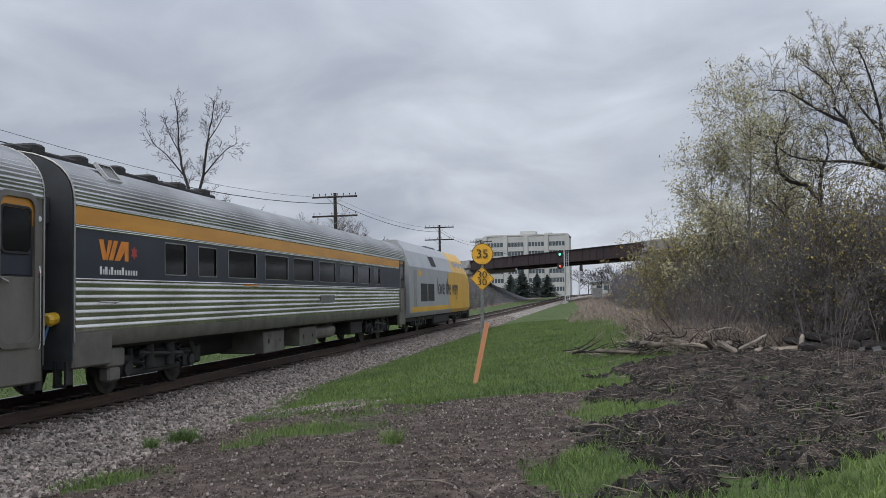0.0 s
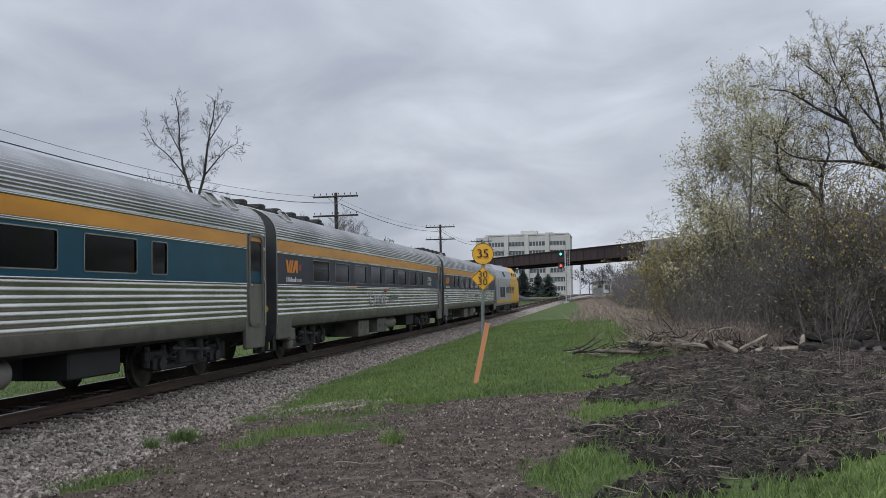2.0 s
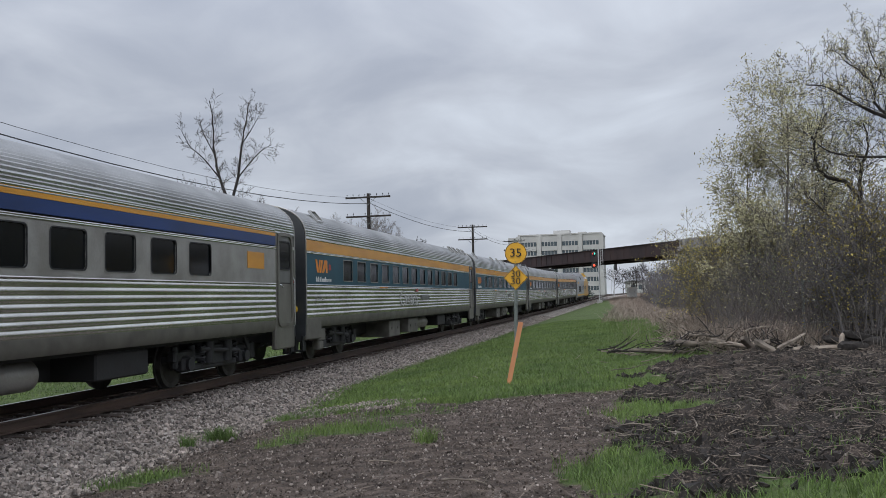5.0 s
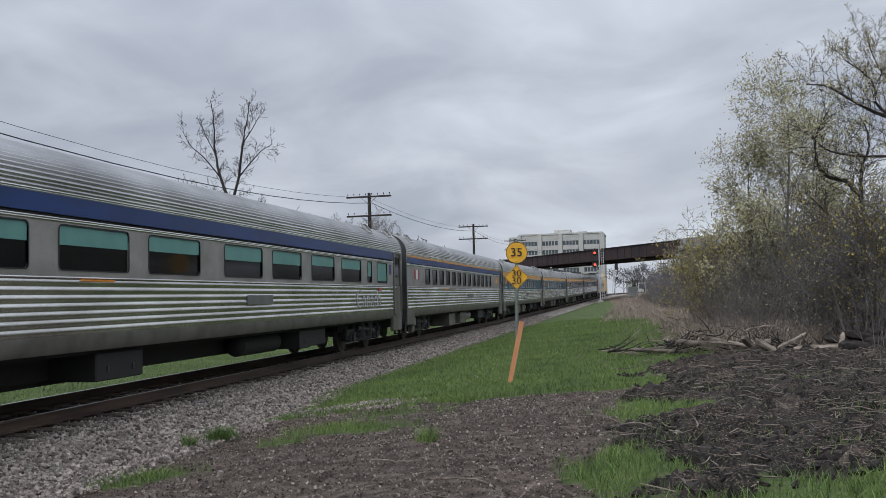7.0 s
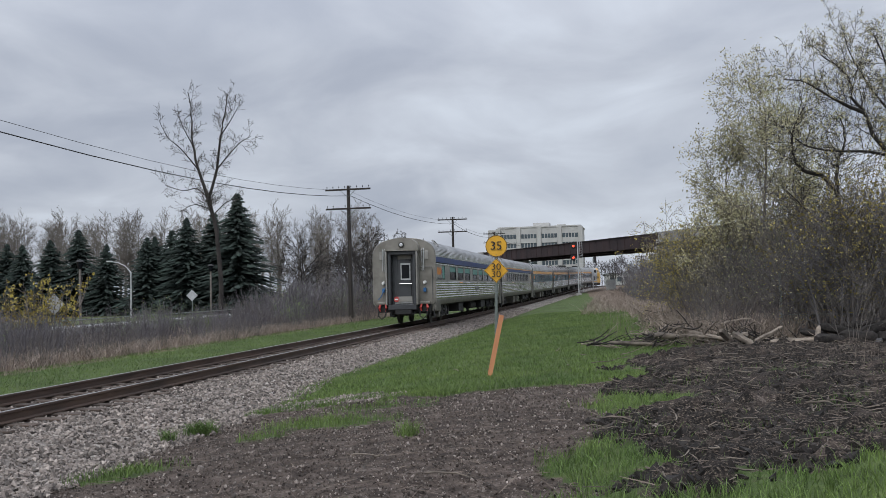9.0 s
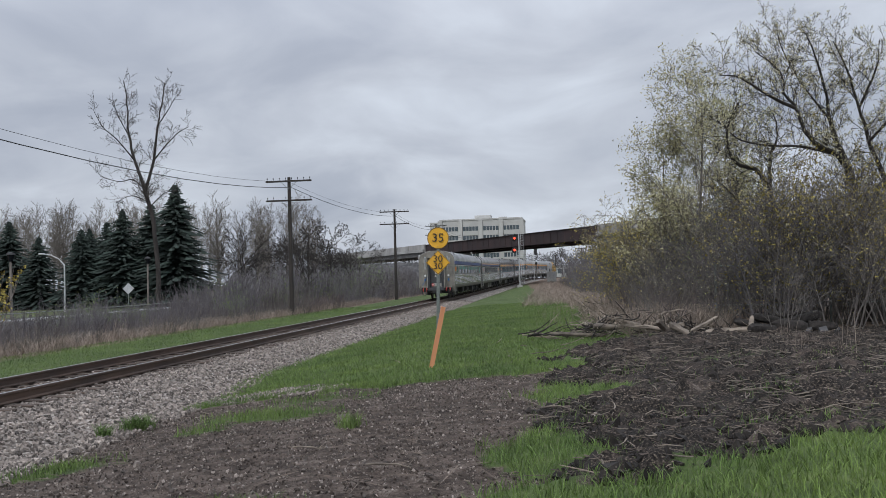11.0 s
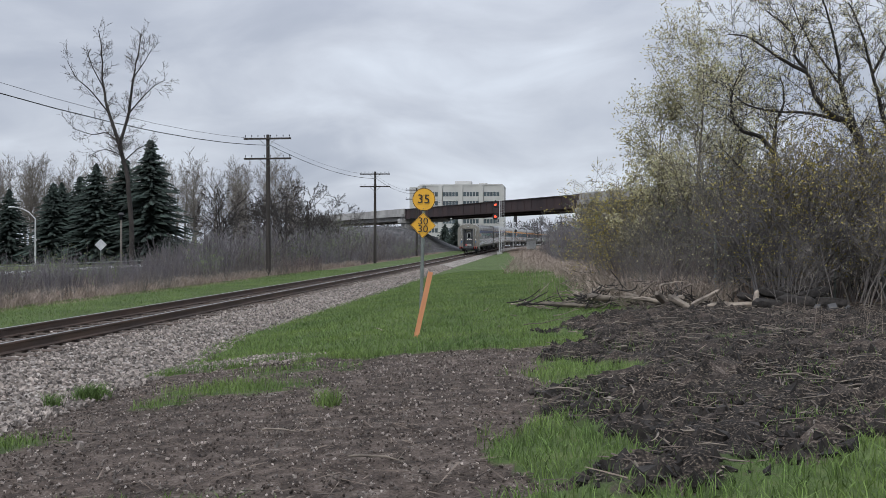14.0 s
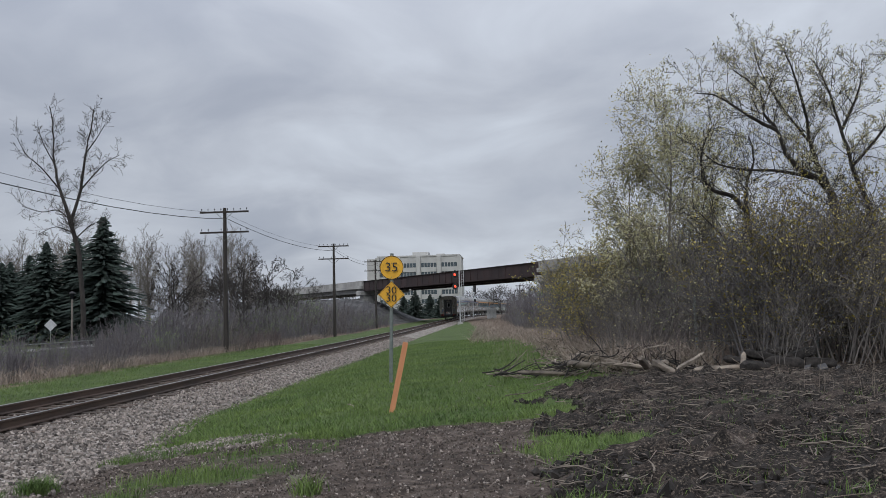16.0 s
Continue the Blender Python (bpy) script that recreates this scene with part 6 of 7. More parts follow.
def far_shrub(i, x, y, s):
    FAR_PLACES.append((i, Matrix.LocRotScale((x, y, land(x, y)), Euler((0, 0, random.uniform(0, 6.28))), (s, s, s * random.uniform(0.85, 1.15)))))


def join_scrub():
    """The scrub that cannot be told apart bush by bush, as one mesh for each look."""
    sources = {}
    for i, m in FAR_PLACES:
        for me in FAR_BUSHES[i]:
            if me:
                sources.setdefault(me.materials[0], []).append((me, m))
    for mat, items in sources.items():
        vs, fs = [], []
        for me, m in items:
            n = len(vs)
            co = np.empty(len(me.vertices) * 3)
            me.vertices.foreach_get("co", co)
            co = co.reshape(-1, 3) @ np.array(m.to_3x3()).T + np.array(m.translation)
            vs += co.tolist()
            fs += [tuple(j + n for j in f.vertices) for f in me.polygons]
        me = bpy.data.meshes.new("scrub")
        me.from_pydata(vs, [], fs)
        me.materials.append(mat)
        tagged(new("scrub", me), "leafless grey and brown scrub along the line", "scrub", "", "stuff")


def thicket():
    random.seed(7)
    # beside the lane, under the trees
    y = 19.6
    while y < 62:
        front = 3.3 + max(0, 21.5 - y) * 1.2 + 0.015 * (y - 21)
        x = front
        while x < front + (12.5 if y < 34 else 7.0):
            px, py = x + random.uniform(-.4, .4), y + random.uniform(-.5, .5)
            deep = x - front
            k = random.choice((0, 6, 3, 3, 6)) if deep < 0.9 else random.choice((0, 1, 1, 0, 1, 5, 6, 6, 1, 0))
            if py < 25 and 5.6 < px < 8.6 and deep > 0.9:
                k = random.choice((2, 2, 4, 0))
            if deep > 0.9 and 3.5 < px < 6.5 and 28 < py < 40:
                k = random.choice((2, 2, 2, 4))
            s = (0.62 if deep < 0.9 else 0.8 + 0.09 * min(deep, 5)) * random.uniform(0.85, 1.2)
            shrub(NEAR_BUSHES[k], px, py, s, BUSH_WORDS[k], "thicket beside the lane")
            x += 1.3 + 0.025 * (y - 20)
        y += 1.45 + 0.045 * (y - 20)
    # the same growth farther along the line
    for k in range(90):
        py = random.uniform(58, 135)
        px = 3.4 + random.random() ** 1.3 * 9 - 0.012 * (py - 60)
        i = random.choice((0, 1, 1, 2, 0, 3))
        far_shrub(i, px, py, random.uniform(0.9, 1.3) * (1.45 if px > 4.6 else 0.6))
    # across the track
    y = 14.0
    while y < 150:
        x = -17.6 + min(track_x(y) - TRACK_X, 4)
        while x > -30 + 0.05 * y:
            i = random.choice((0, 0, 2, 2, 0)) if x > -19 else random.choice((0, 1, 1, 1, 3, 1, 0, 1))
            if y > 75:
                i = random.choice((1, 1, 0, 1, 3))
            s = (0.5 if x > -19.2 else (0.66 if y < 58 else 1.0)) * random.uniform(0.75, 1.2) * (1.0 if y < 62 else 1.35 if y < 95 else 1.7)
            far_shrub(i, x + random.uniform(-.7, .7), y + random.uniform(-.8, .8), s)
            x -= 2.1
        y += 1.9 + 0.018 * y
    for x, y, k in ((6.0, 22.2, 1.15), (6.6, 22.0, 1.25), (7.2, 22.3, 1.2), (7.9, 22.1, 1.15), (3.5, 30.0, 1.1), (3.0, 31.5, 1.0), (4.1, 31.2, 1.2), (3.6, 34.0, 1.2)):
        shrub(GOLD_BUSH, x, y, k, "bush thick with golden yellow spring buds", "thicket beside the lane")
    shrub(FAR_BUSHES[4], -29.6, 44, 1.3, "large shrub with golden yellow spring buds", "scrub across the track")
    shrub(FAR_BUSHES[4], -30.6, 44.6, 1.2, "large shrub with golden yellow spring buds", "scrub across the track")


thicket()
join_scrub()


def spruce_mesh(seed, h):
    rng = random.Random(seed)
    trunk = Shape().tube([(0, 0, 0), (0, 0, h * 0.97)], [0.02 * h, 0.01], 6)
    sh = Shape()
    z = 0.06 * h
    while z < h:
        f = 1 - z / h
        n = 11 if f > 0.2 else 6
        rr = (0.40 * h * f ** 0.8 + 0.12) * rng.uniform(0.8, 1.1)
        for k in range(n):
            a = 6.283 * (k + rng.random()) / n
            ln = rr * rng.uniform(0.45, 1.25)
            dz = rng.uniform(-0.42, -0.05) * ln + 0.1
            for m in range(5):
                u = (m + 0.6) / 5
                w = (0.15 * ln * (1.15 - u) + 0.08) * rng.uniform(0.6, 1.3)
                c = Vector((math.cos(a) * ln * u, math.sin(a) * ln * u, z + dz * u + 0.05 * rng.uniform(-1, 1)))
                out = Vector((math.cos(a), math.sin(a), -0.25)) * (ln * 0.20 + 0.06)
                sd = Vector((-math.sin(a), math.cos(a), 0)) * w
                dn = Vector((0, 0, -0.10 - 0.10 * rng.random()))
                sh.add([c - out * 0.6, c + sd + dn, c + out * 1.2 + dn * 0.5, c - sd + dn], [(0, 1, 2), (0, 2, 3)])
        z += 0.020 * h * (0.55 + 0.5 * f) * rng.uniform(0.5, 1.3)
    return mesh_of("trunk", trunk, BARK), mesh_of("needles", sh, NEEDLE)


SPRUCES = [spruce_mesh(s, 10.0) for s in (1, 2, 3)]
for i, (x, y, top) in enumerate([(-42.1, 100, 13.4), (-45.5, 101, 11.3), (-48.5, 100, 10.7), (-51.4, 102, 9.5), (-53.6, 100, 8.6), (-58.9, 100, 7.9), (-63.2, 101, 9.9), (-66.4, 100, 8.7), (-70.9, 101, 8.2), (-43.6, 104, 9.8), (-74.5, 103, 8.6), (-55.8, 106, 9.0), (-47.0, 105, 10.0)]):
    sc = (top - land(x, y)) / 9.9
    th = empty("spruce_tree", pose(x, y, land(x, y), 0, 0, 77 * i), "dark green spruce with drooping boughs", "tree", "row of spruces")
    th.scale = (sc, sc, sc)
    part("trunk", SPRUCES[i % 3][0], None, th)
    part("needles", SPRUCES[i % 3][1], None, th)
for x, y, top in ((-20, 262, 7.5), (-16, 268, 6.6), (-12.5, 258, 6.0), (-24, 270, 6.5)):
    sc = (top + 0.5) / 9.9
    th = empty("spruce_tree", pose(x, y, land(x, y), 0, 0, x * 50), "distant dark conifer before the office block", "tree", "conifers by the office block")
    th.scale = (sc * 1.3, sc * 1.3, sc)
    part("trunk", SPRUCES[0][0], None, th)
    part("needles", SPRUCES[1][1], None, th)


def background_trees():
    random.seed(3)
    tall = [tree_meshes(s, 12, 0.16, POPLAR, PALE_BARK) for s in (61, 62, 63)]
    wide = [tree_meshes(s, 8, 0.16, dict(BROAD, levels=5, thin=0.016, segs=(6, 3, 2, 2, 1), sides=(6, 4, 3, 3, 3), start=(0.2, 0.2, 0.15, 0.15), kids=(8, 6, 5, 4)), BARK) for s in (71, 72)]

    far = [tree_meshes(s, 8, 0.18, dict(BROAD, levels=4, thin=0.03, start=(0.2, 0.2, 0.15, 0.15), kids=(9, 7, 5), segs=(5, 3, 2, 1, 1), sides=(5, 3, 3, 3, 3)), BARK) for s in (81, 82)]

    def put(meshes, x, y, s, words, group):
        th = place_tree("bare_tree", meshes, pose(x, y, land(x, y), 0, 0, random.uniform(0, 360)), words, "tree", group)
        th.scale = (s, s, s)

    for k in range(84):
        put(tall[k % 3], -95 + 0.76 * k + random.uniform(-1, 1), 118 + random.uniform(-6, 10), random.uniform(0.85, 1.15), "pale leafless poplar behind the spruces", "poplars behind the spruces")
    for x, y, s in ((-33, 98, 0.95), (-29.5, 102, 0.9), (-36, 106, 0.9), (-23, 84, 0.85), (-20.5, 88, 0.9), (-25, 95, 1.0), (-21.5, 100, 0.85), (-24.5, 118, 0.8), (-31, 125, 0.9), (-28, 140, 0.8), (-36, 150, 0.9), (-20.5, 78, 0.75)):
        put(wide[k % 2], x, y, s, "leafless round-headed tree behind the scrub", "bare trees behind the scrub")
        k += 1
    for k in range(16):
        put(far[k % 2], -4 + 2.2 * k + random.uniform(-1, 1), 255 + random.uniform(-20, 30), random.uniform(0.7, 1.0), "far leafless tree beyond the overpass", "trees beyond the overpass")
    for k in range(14):
        put(far[k % 2], -95 + 5 * k, 210 + random.uniform(-15, 15), random.uniform(0.7, 1.0), "far leafless tree beyond the overpass", "trees beyond the overpass")
    utility = [(9.5, 245, 9.5, 0), (3.0, 300, 9.0, 0)]
    for q in utility:
        utility_pole(*q, 1.3)


background_trees()

# ---- ties, stones, blades and litter ----


def quick(name, verts, faces, mat, label="", category="", kind="", parent=None):
    me = bpy.data.meshes.new(name)
    me.from_pydata(verts, [], faces)
    me.materials.append(mat)
    ob = new(name, me)
    ob.parent = parent
    return tagged(ob, label, category, "", kind)


def ties():
    me = mesh_of("tie", Shape().box(-1.3, 1.3, -0.115, 0.115, -0.18, 0.0, 0.012), TIE)
    plate = mesh_of("tie_plate", Shape().box(-0.18, 0.18, -0.09, 0.09, 0.0, 0.012), RAIL)
    rest, s = Shape(), -20.0
    rng = random.Random(2)
    while s < 330:
        p, a = track(s)
        m = Matrix.Translation((p.x + rng.uniform(-.04, .04), p.y, p.z - 0.178 - rng.uniform(0, .02))) @ Matrix.Rotation(a + rng.uniform(-.015, .015), 4, "Z")
        if 6 < s < 128:
            part("tie", me, None, TRACK, at=m)
        else:
            sh = Shape().box(-1.3, 1.3, -0.115, 0.115, -0.18, 0.0)
            rest.add([m @ Vector(v) for v in sh.v], sh.f)
        s += 0.56
    tagged(part("far_ties", rest, TIE, TRACK), kind="stuff")


OCTA_V = [(1, 0, 0), (-1, 0, 0), (0, 1, 0), (0, -1, 0), (0, 0, 1), (0, 0, -1)]
OCTA_F = [(0, 2, 4), (2, 1, 4), (1, 3, 4), (3, 0, 4), (2, 0, 5), (1, 2, 5), (3, 1, 5), (0, 3, 5)]
CUBE_V = [(x, y, z) for z in (-1, 1) for y in (-1, 1) for x in (-1, 1)]
CUBE_F = [(0, 2, 3, 1), (4, 5, 7, 6), (0, 1, 5, 4), (2, 6, 7, 3), (0, 4, 6, 2), (1, 3, 7, 5)]


def lumps(places, rng, squash=0.7, cube=False):
    """Rough stones: (x, y, z, radius) each."""
    vs, fs = [], []
    base, quads = (CUBE_V, CUBE_F) if cube else (OCTA_V, OCTA_F)
    for x, y, z, r in places:
        n = len(vs)
        rot = Euler((rng.uniform(0, 6.3), rng.uniform(0, 6.3), rng.uniform(0, 6.3))).to_matrix()
        ax = Vector((rng.uniform(.7, 1.3), rng.uniform(.7, 1.2), rng.uniform(.5, 1.0) * squash / 0.7)) * (r * (0.62 if cube else 1))
        for v in base:
            k = rng.uniform(0.75, 1.2)
            p = rot @ Vector((v[0] * ax.x * k, v[1] * ax.y * k, v[2] * ax.z * k))
            vs.append((x + p.x, y + p.y, z + p.z))
        fs += [tuple(i + n for i in q) for q in quads]
    return vs, fs


def bed_height(d):
    prof = [(-4.2, -0.62), (-3.4, -0.5), (-2.0, -0.245), (-1.3, -0.225), (0, -0.235), (1.3, -0.225), (1.9, -0.25), (2.6, -0.40), (3.2, -0.55)]
    for (a, za), (b, zb) in zip(prof, prof[1:]):
        if a <= d <= b:
            return za + (zb - za) * (d - a) / (b - a)
    return -0.6


def ballast_stones():
    rng = random.Random(4)
    out = []
    for _ in range(52000):
        s = 5.5 + 75 * rng.random() ** 2.0
        d = rng.uniform(0.86, 4.1) if rng.random() < 0.84 else rng.uniform(-0.65, 0.65)
        if d < 0.86 and abs(((s + 20) / 0.56) % 1 - 0.0) < 0.22:
            continue
        lim = 3.5 - 0.9 * smooth_step(15, 22, s)
        if d > lim and rng.random() < (d - lim) * 2.2:
            continue
        p, a = track(s)
        x = p.x + d
        z = max(p.z + bed_height(d), land(x, p.y)) if d > 2.2 else p.z + bed_height(d)
        out.append((x, p.y, z + 0.008, 0.020 + 0.030 * rng.random() ** 1.5))
    vs, fs = lumps(out, rng, 0.8)
    quick("ballast_stone_layer", vs, fs, STONE, "loose grey-brown crushed ballast stones", "", "stuff", TRACK)


def blades(points, rng, h0, h1, width, lean=0.35, bend=True):
    vs, fs = [], []
    for x, y, z in points:
        h, a = rng.uniform(h0, h1), rng.uniform(0, 6.283)
        lx, ly = rng.gauss(0, lean) * h, rng.gauss(0, lean) * h
        cx, cy = math.cos(a) * width, math.sin(a) * width
        n = len(vs)
        if bend:
            vs += [(x - cx, y - cy, z - 0.01), (x + cx, y + cy, z - 0.01), (x + lx * .4 + cx * .7, y + ly * .4 + cy * .7, z + h * .6), (x + lx * .4 - cx * .7, y + ly * .4 - cy * .7, z + h * .6), (x + lx * 1.1, y + ly * 1.1, z + h)]
            fs += [(n, n + 1, n + 2, n + 3), (n + 3, n + 2, n + 4)]
        else:
            vs += [(x - cx, y - cy, z - 0.01), (x + cx, y + cy, z - 0.01), (x + lx, y + ly, z + h)]
            fs += [(n, n + 1, n + 2)]
    return vs, fs


def grass_cover():
    rng = random.Random(8)
    near, lawn, dry = [], [], []
    for _ in range(120000):
        x, y = rng.uniform(-6.5, 6.0), 3.4 + 11.5 * rng.random() ** 1.3
        lane, mud, straw, gravel = covers(x, y)
        if max(lane, mud, gravel) + rng.uniform(-0.25, 0.12) < 0.42:
            near.append((x, y, land(x, y)))
        elif mud > 0.3 and rng.random() < 0.03 + 0.45 * max(0, fbm(x, y, 0.9, 9)):
            near.append((x, y, land(x, y)))
    for _ in range(150000):
        y = 13.5 + 46 * rng.random() ** 1.5
        x = rng.uniform(-6.6, 3.2)
        lane, mud, straw, gravel = covers(x, y)
        if max(lane, mud, gravel) + rng.uniform(-0.3, 0.1) < 0.42 and (straw < 0.4 or rng.random() < 0.15):
            lawn.append((x, y, land(x, y)))
    for _ in range(36000):
        y = 13 + 60 * rng.random() ** 1.3
        lawn.append((rng.uniform(-16.6, -12.6), y, land(-14, y)))
    vs, fs = blades(near, rng, 0.03, 0.13, 0.0042, 0.5)
    quick("grass_near", vs, fs, GRASS, "fresh green spring grass blades", "grass", "stuff")
    vs, fs = blades(lawn, rng, 0.025, 0.085, 0.0075, 0.55, False)
    quick("grass_lawn", vs, fs, GRASS, "mown green trackside grass", "grass", "stuff")
    for _ in range(15000):
        y = 20 + 60 * rng.random() ** 1.6
        x = rng.uniform(1.6, 4.6)
        if covers(x, y)[2] > 0.35:
            dry.append((x, y, land(x, y)))
    for _ in range(9000):
        y = rng.uniform(50, 150)
        x = rng.uniform(-1.0, 4.6) + 0.6 * (track_x(y) - TRACK_X) * 0.4
        dry.append((x, y, land(x, y)))
    for _ in range(19000):
        y = 13 + 80 * rng.random() ** 1.2
        x = -16.6 - abs(rng.gauss(0, 1.5)) * (0.6 + 1.2 * max(0, 0.4 + fbm(y, 3.0, 0.2, 5))) + track_x(y) - TRACK_X
        if rng.random() < 0.75 + fbm(x, y, 0.35, 6):
            dry.append((x, y, land(x, y)))
    vs, fs = blades(dry, rng, 0.15, 0.65, 0.010, 0.75)
    quick("dry_grass", vs, fs, STRAW, "flattened straw-coloured dead grass", "dry grass", "stuff")
    weeds = []
    for _ in range(170):
        y = rng.uniform(22, 46)
        x = rng.uniform(0.2, 2.4)
        weeds.append((x, y, land(x, y)))
    for _ in range(16):
        weeds.append((rng.uniform(4.2, 5.2), rng.uniform(13.5, 15), land(4.6, 14)))
    vs, fs = blades(weeds, rng, 0.3, 0.85, 0.003, 0.16)
    quick("weed_stalk_patch", vs, fs, STRAW, "thin dry upright weed stalks", "weeds", "stuff")


def tufts():
    """Single clumps of grass on the ballast edge and in the lane."""
    rng = random.Random(12)
    for x, y, r, n in ((-5.35, 12.4, 0.20, 600), (-5.6, 11.9, 0.10, 160), (-1.75, 10.3, 0.14, 120)):
        pts = [(x + rng.gauss(0, r * .5), y + rng.gauss(0, r * .5), land(x, y)) for _ in range(n)]
        vs, fs = blades(pts, rng, 0.08, 0.22, 0.005, 0.5)
        quick("grass_tuft", vs, fs, GRASS, "thick green grass tuft in gravel", "grass tuft", "")


def mud_litter():
    rng = random.Random(6)
    clods, chips, pebbles, crumbs = [], [], [], []
    for _ in range(90000):
        x, y = rng.uniform(-6, 7.5), rng.uniform(4.5, 21)
        lane, mud, straw, gravel = covers(x, y)
        z = land(x, y)
        if mud > 0.4 and rng.random() < 0.55:
            z += 0.05 * (0.5 + fbm(x, y, 1.6, 1))
            if rng.random() < 0.70:
                clods.append((x, y, z, 0.014 + 0.075 * rng.random() ** 3))
            else:
                chips.append((x, y, z + 0.03))
        elif lane > 0.5:
            kind = rng.random()
            if kind < 0.38:
                pebbles.append((x, y, z - 0.008, 0.005 + 0.017 * rng.random() ** 3))
            elif kind < 0.80:
                crumbs.append((x, y, z - 0.008, 0.006 + 0.014 * rng.random() ** 2))
            elif kind < 0.90:
                chips.append((x, y, z))
    for _ in range(5000):
        x, y = rng.gauss(-4.3, 0.9), rng.gauss(15.0, 0.6)
        if covers(x, y)[3] > 0.2:
            pebbles.append((x, y, land(x, y), 0.012 + 0.03 * rng.random() ** 2))
    vs, fs = lumps(clods, rng, 0.6)
    quick("soil_clod_layer", vs, fs, SOIL, "dark crumbling soil clods", "soil", "stuff")
    vs, fs = lumps(crumbs, rng, 0.6)
    quick("dirt_crumb_layer", vs, fs, CRUMB, "brown crumbs of trodden dirt", "soil", "stuff")
    vs, fs = lumps(pebbles, rng, 0.6, True)
    quick("pebble_layer", vs, fs, STONE, "small pale pebbles in the dirt", "gravel", "stuff")
    sh = Shape()
    for x, y, z in chips:
        a, l, w, t = rng.uniform(0, 6.3), 0.015 + 0.17 * rng.random() ** 4, rng.uniform(.003, .010), rng.uniform(-.2, .28)
        u = Vector((math.cos(a), math.sin(a), t)) * l
        v = Vector((-math.sin(a), math.cos(a), rng.uniform(-.3, .3))) * w
        c = Vector((x, y, z + 0.012))
        h = Vector((0, 0, 0.006))
        sh.add([c - u - v, c + u - v * .5, c + u + v * .5, c - u + v, c + h], [(0, 1, 4), (1, 2, 4), (2, 3, 4), (3, 0, 4)])
    roots = Shape()
    for _ in range(900):
        x, y = rng.uniform(0.4, 7.2), rng.uniform(6.8, 20.5)
        if covers(x, y)[1] < 0.45:
            continue
        a, l, r = rng.uniform(0, 6.283), 0.12 + 0.45 * rng.random() ** 2, rng.uniform(0.003, 0.009)
        p = Vector((x, y, land(x, y) + 0.05 + 0.06 * rng.random()))
        pts = [p]
        for k in range(4):
            a += rng.uniform(-0.6, 0.6)
            p = p + Vector((math.cos(a), math.sin(a), rng.uniform(-0.35, 0.3))) * (l / 4)
            pts.append(p)
        roots.tube(pts, [r, r, r * 0.9, r * 0.7, r * 0.4], 4)
    quick("root_strands", roots.v, roots.f, DEADWOOD, "torn roots and dead stems in the mud", "roots", "stuff")
    quick("wood_chip_layer", sh.v, sh.f, CHIP, "brown wood chips and broken roots", "wood chips", "stuff")


def stick_shape(rng, length, r, knots=5, wander=0.18):
    p, d = Vector((-length / 2, 0, 0)), Vector((1, 0, 0))
    pts, rad = [p], [r]
    for i in range(knots):
        d = (d + Vector((0, rng.uniform(-wander, wander), rng.uniform(-wander, wander)))).normalized()
        p = p + d * length / knots
        pts.append(p)
        rad.append(r * (1 - 0.55 * (i + 1) / knots) * rng.uniform(.85, 1.15))
    sh = Shape().tube(pts, rad, 6)
    for k in range(2):
        i = rng.randint(1, knots - 1)
        t = Vector((rng.uniform(.2, .6), rng.uniform(-.6, .6), rng.uniform(-.2, .6))) * length * 0.25
        sh.tube([pts[i], pts[i] + t], [rad[i] * .6, rad[i] * .2], 4)
    return sh


def brush_pile(x0, y0, count, length, depth, height, seed):
    """A heap of dead sticks strewn along a falling line."""
    rng = random.Random(seed)
    th = empty("brush_pile", pose(x0, y0, land(x0, y0)), "heap of bleached dead branches and roots", "brush pile", "brush heaps along the thicket")
    kinds = [mesh_of("stick", stick_shape(rng, 1.0, rng.uniform(.010, .026), 6, 0.32), rng.choice((DEADWOOD, DEADWOOD, LOG)), True) for _ in range(12)]
    for k in range(count):
        t = rng.random()
        x = length * (t - 0.33) + rng.gauss(0, 0.25)
        y = depth * (t - 0.43) + rng.gauss(0, 0.45)
        h = height * math.exp(-((t - 0.45) / 0.3) ** 2)
        s = rng.uniform(0.25, 0.9)
        ob = part("stick", kinds[k % 12], None, th, at=pose(x, y, rng.random() * h + 0.03, rng.uniform(-30, 30), rng.uniform(-32, 32), rng.uniform(0, 360)))
        ob.scale = (s, s, s)
    for k in range(count // 16):
        ob = part("stick", kinds[k % 12], None, th, at=pose(-0.6 * length + 0.36 * length * rng.random(), -0.43 * depth + rng.gauss(0, .35), 0.05, 0, rng.uniform(-8, 4), rng.uniform(-30, 30)))
        ob.scale = (0.9, 0.8, 0.8)


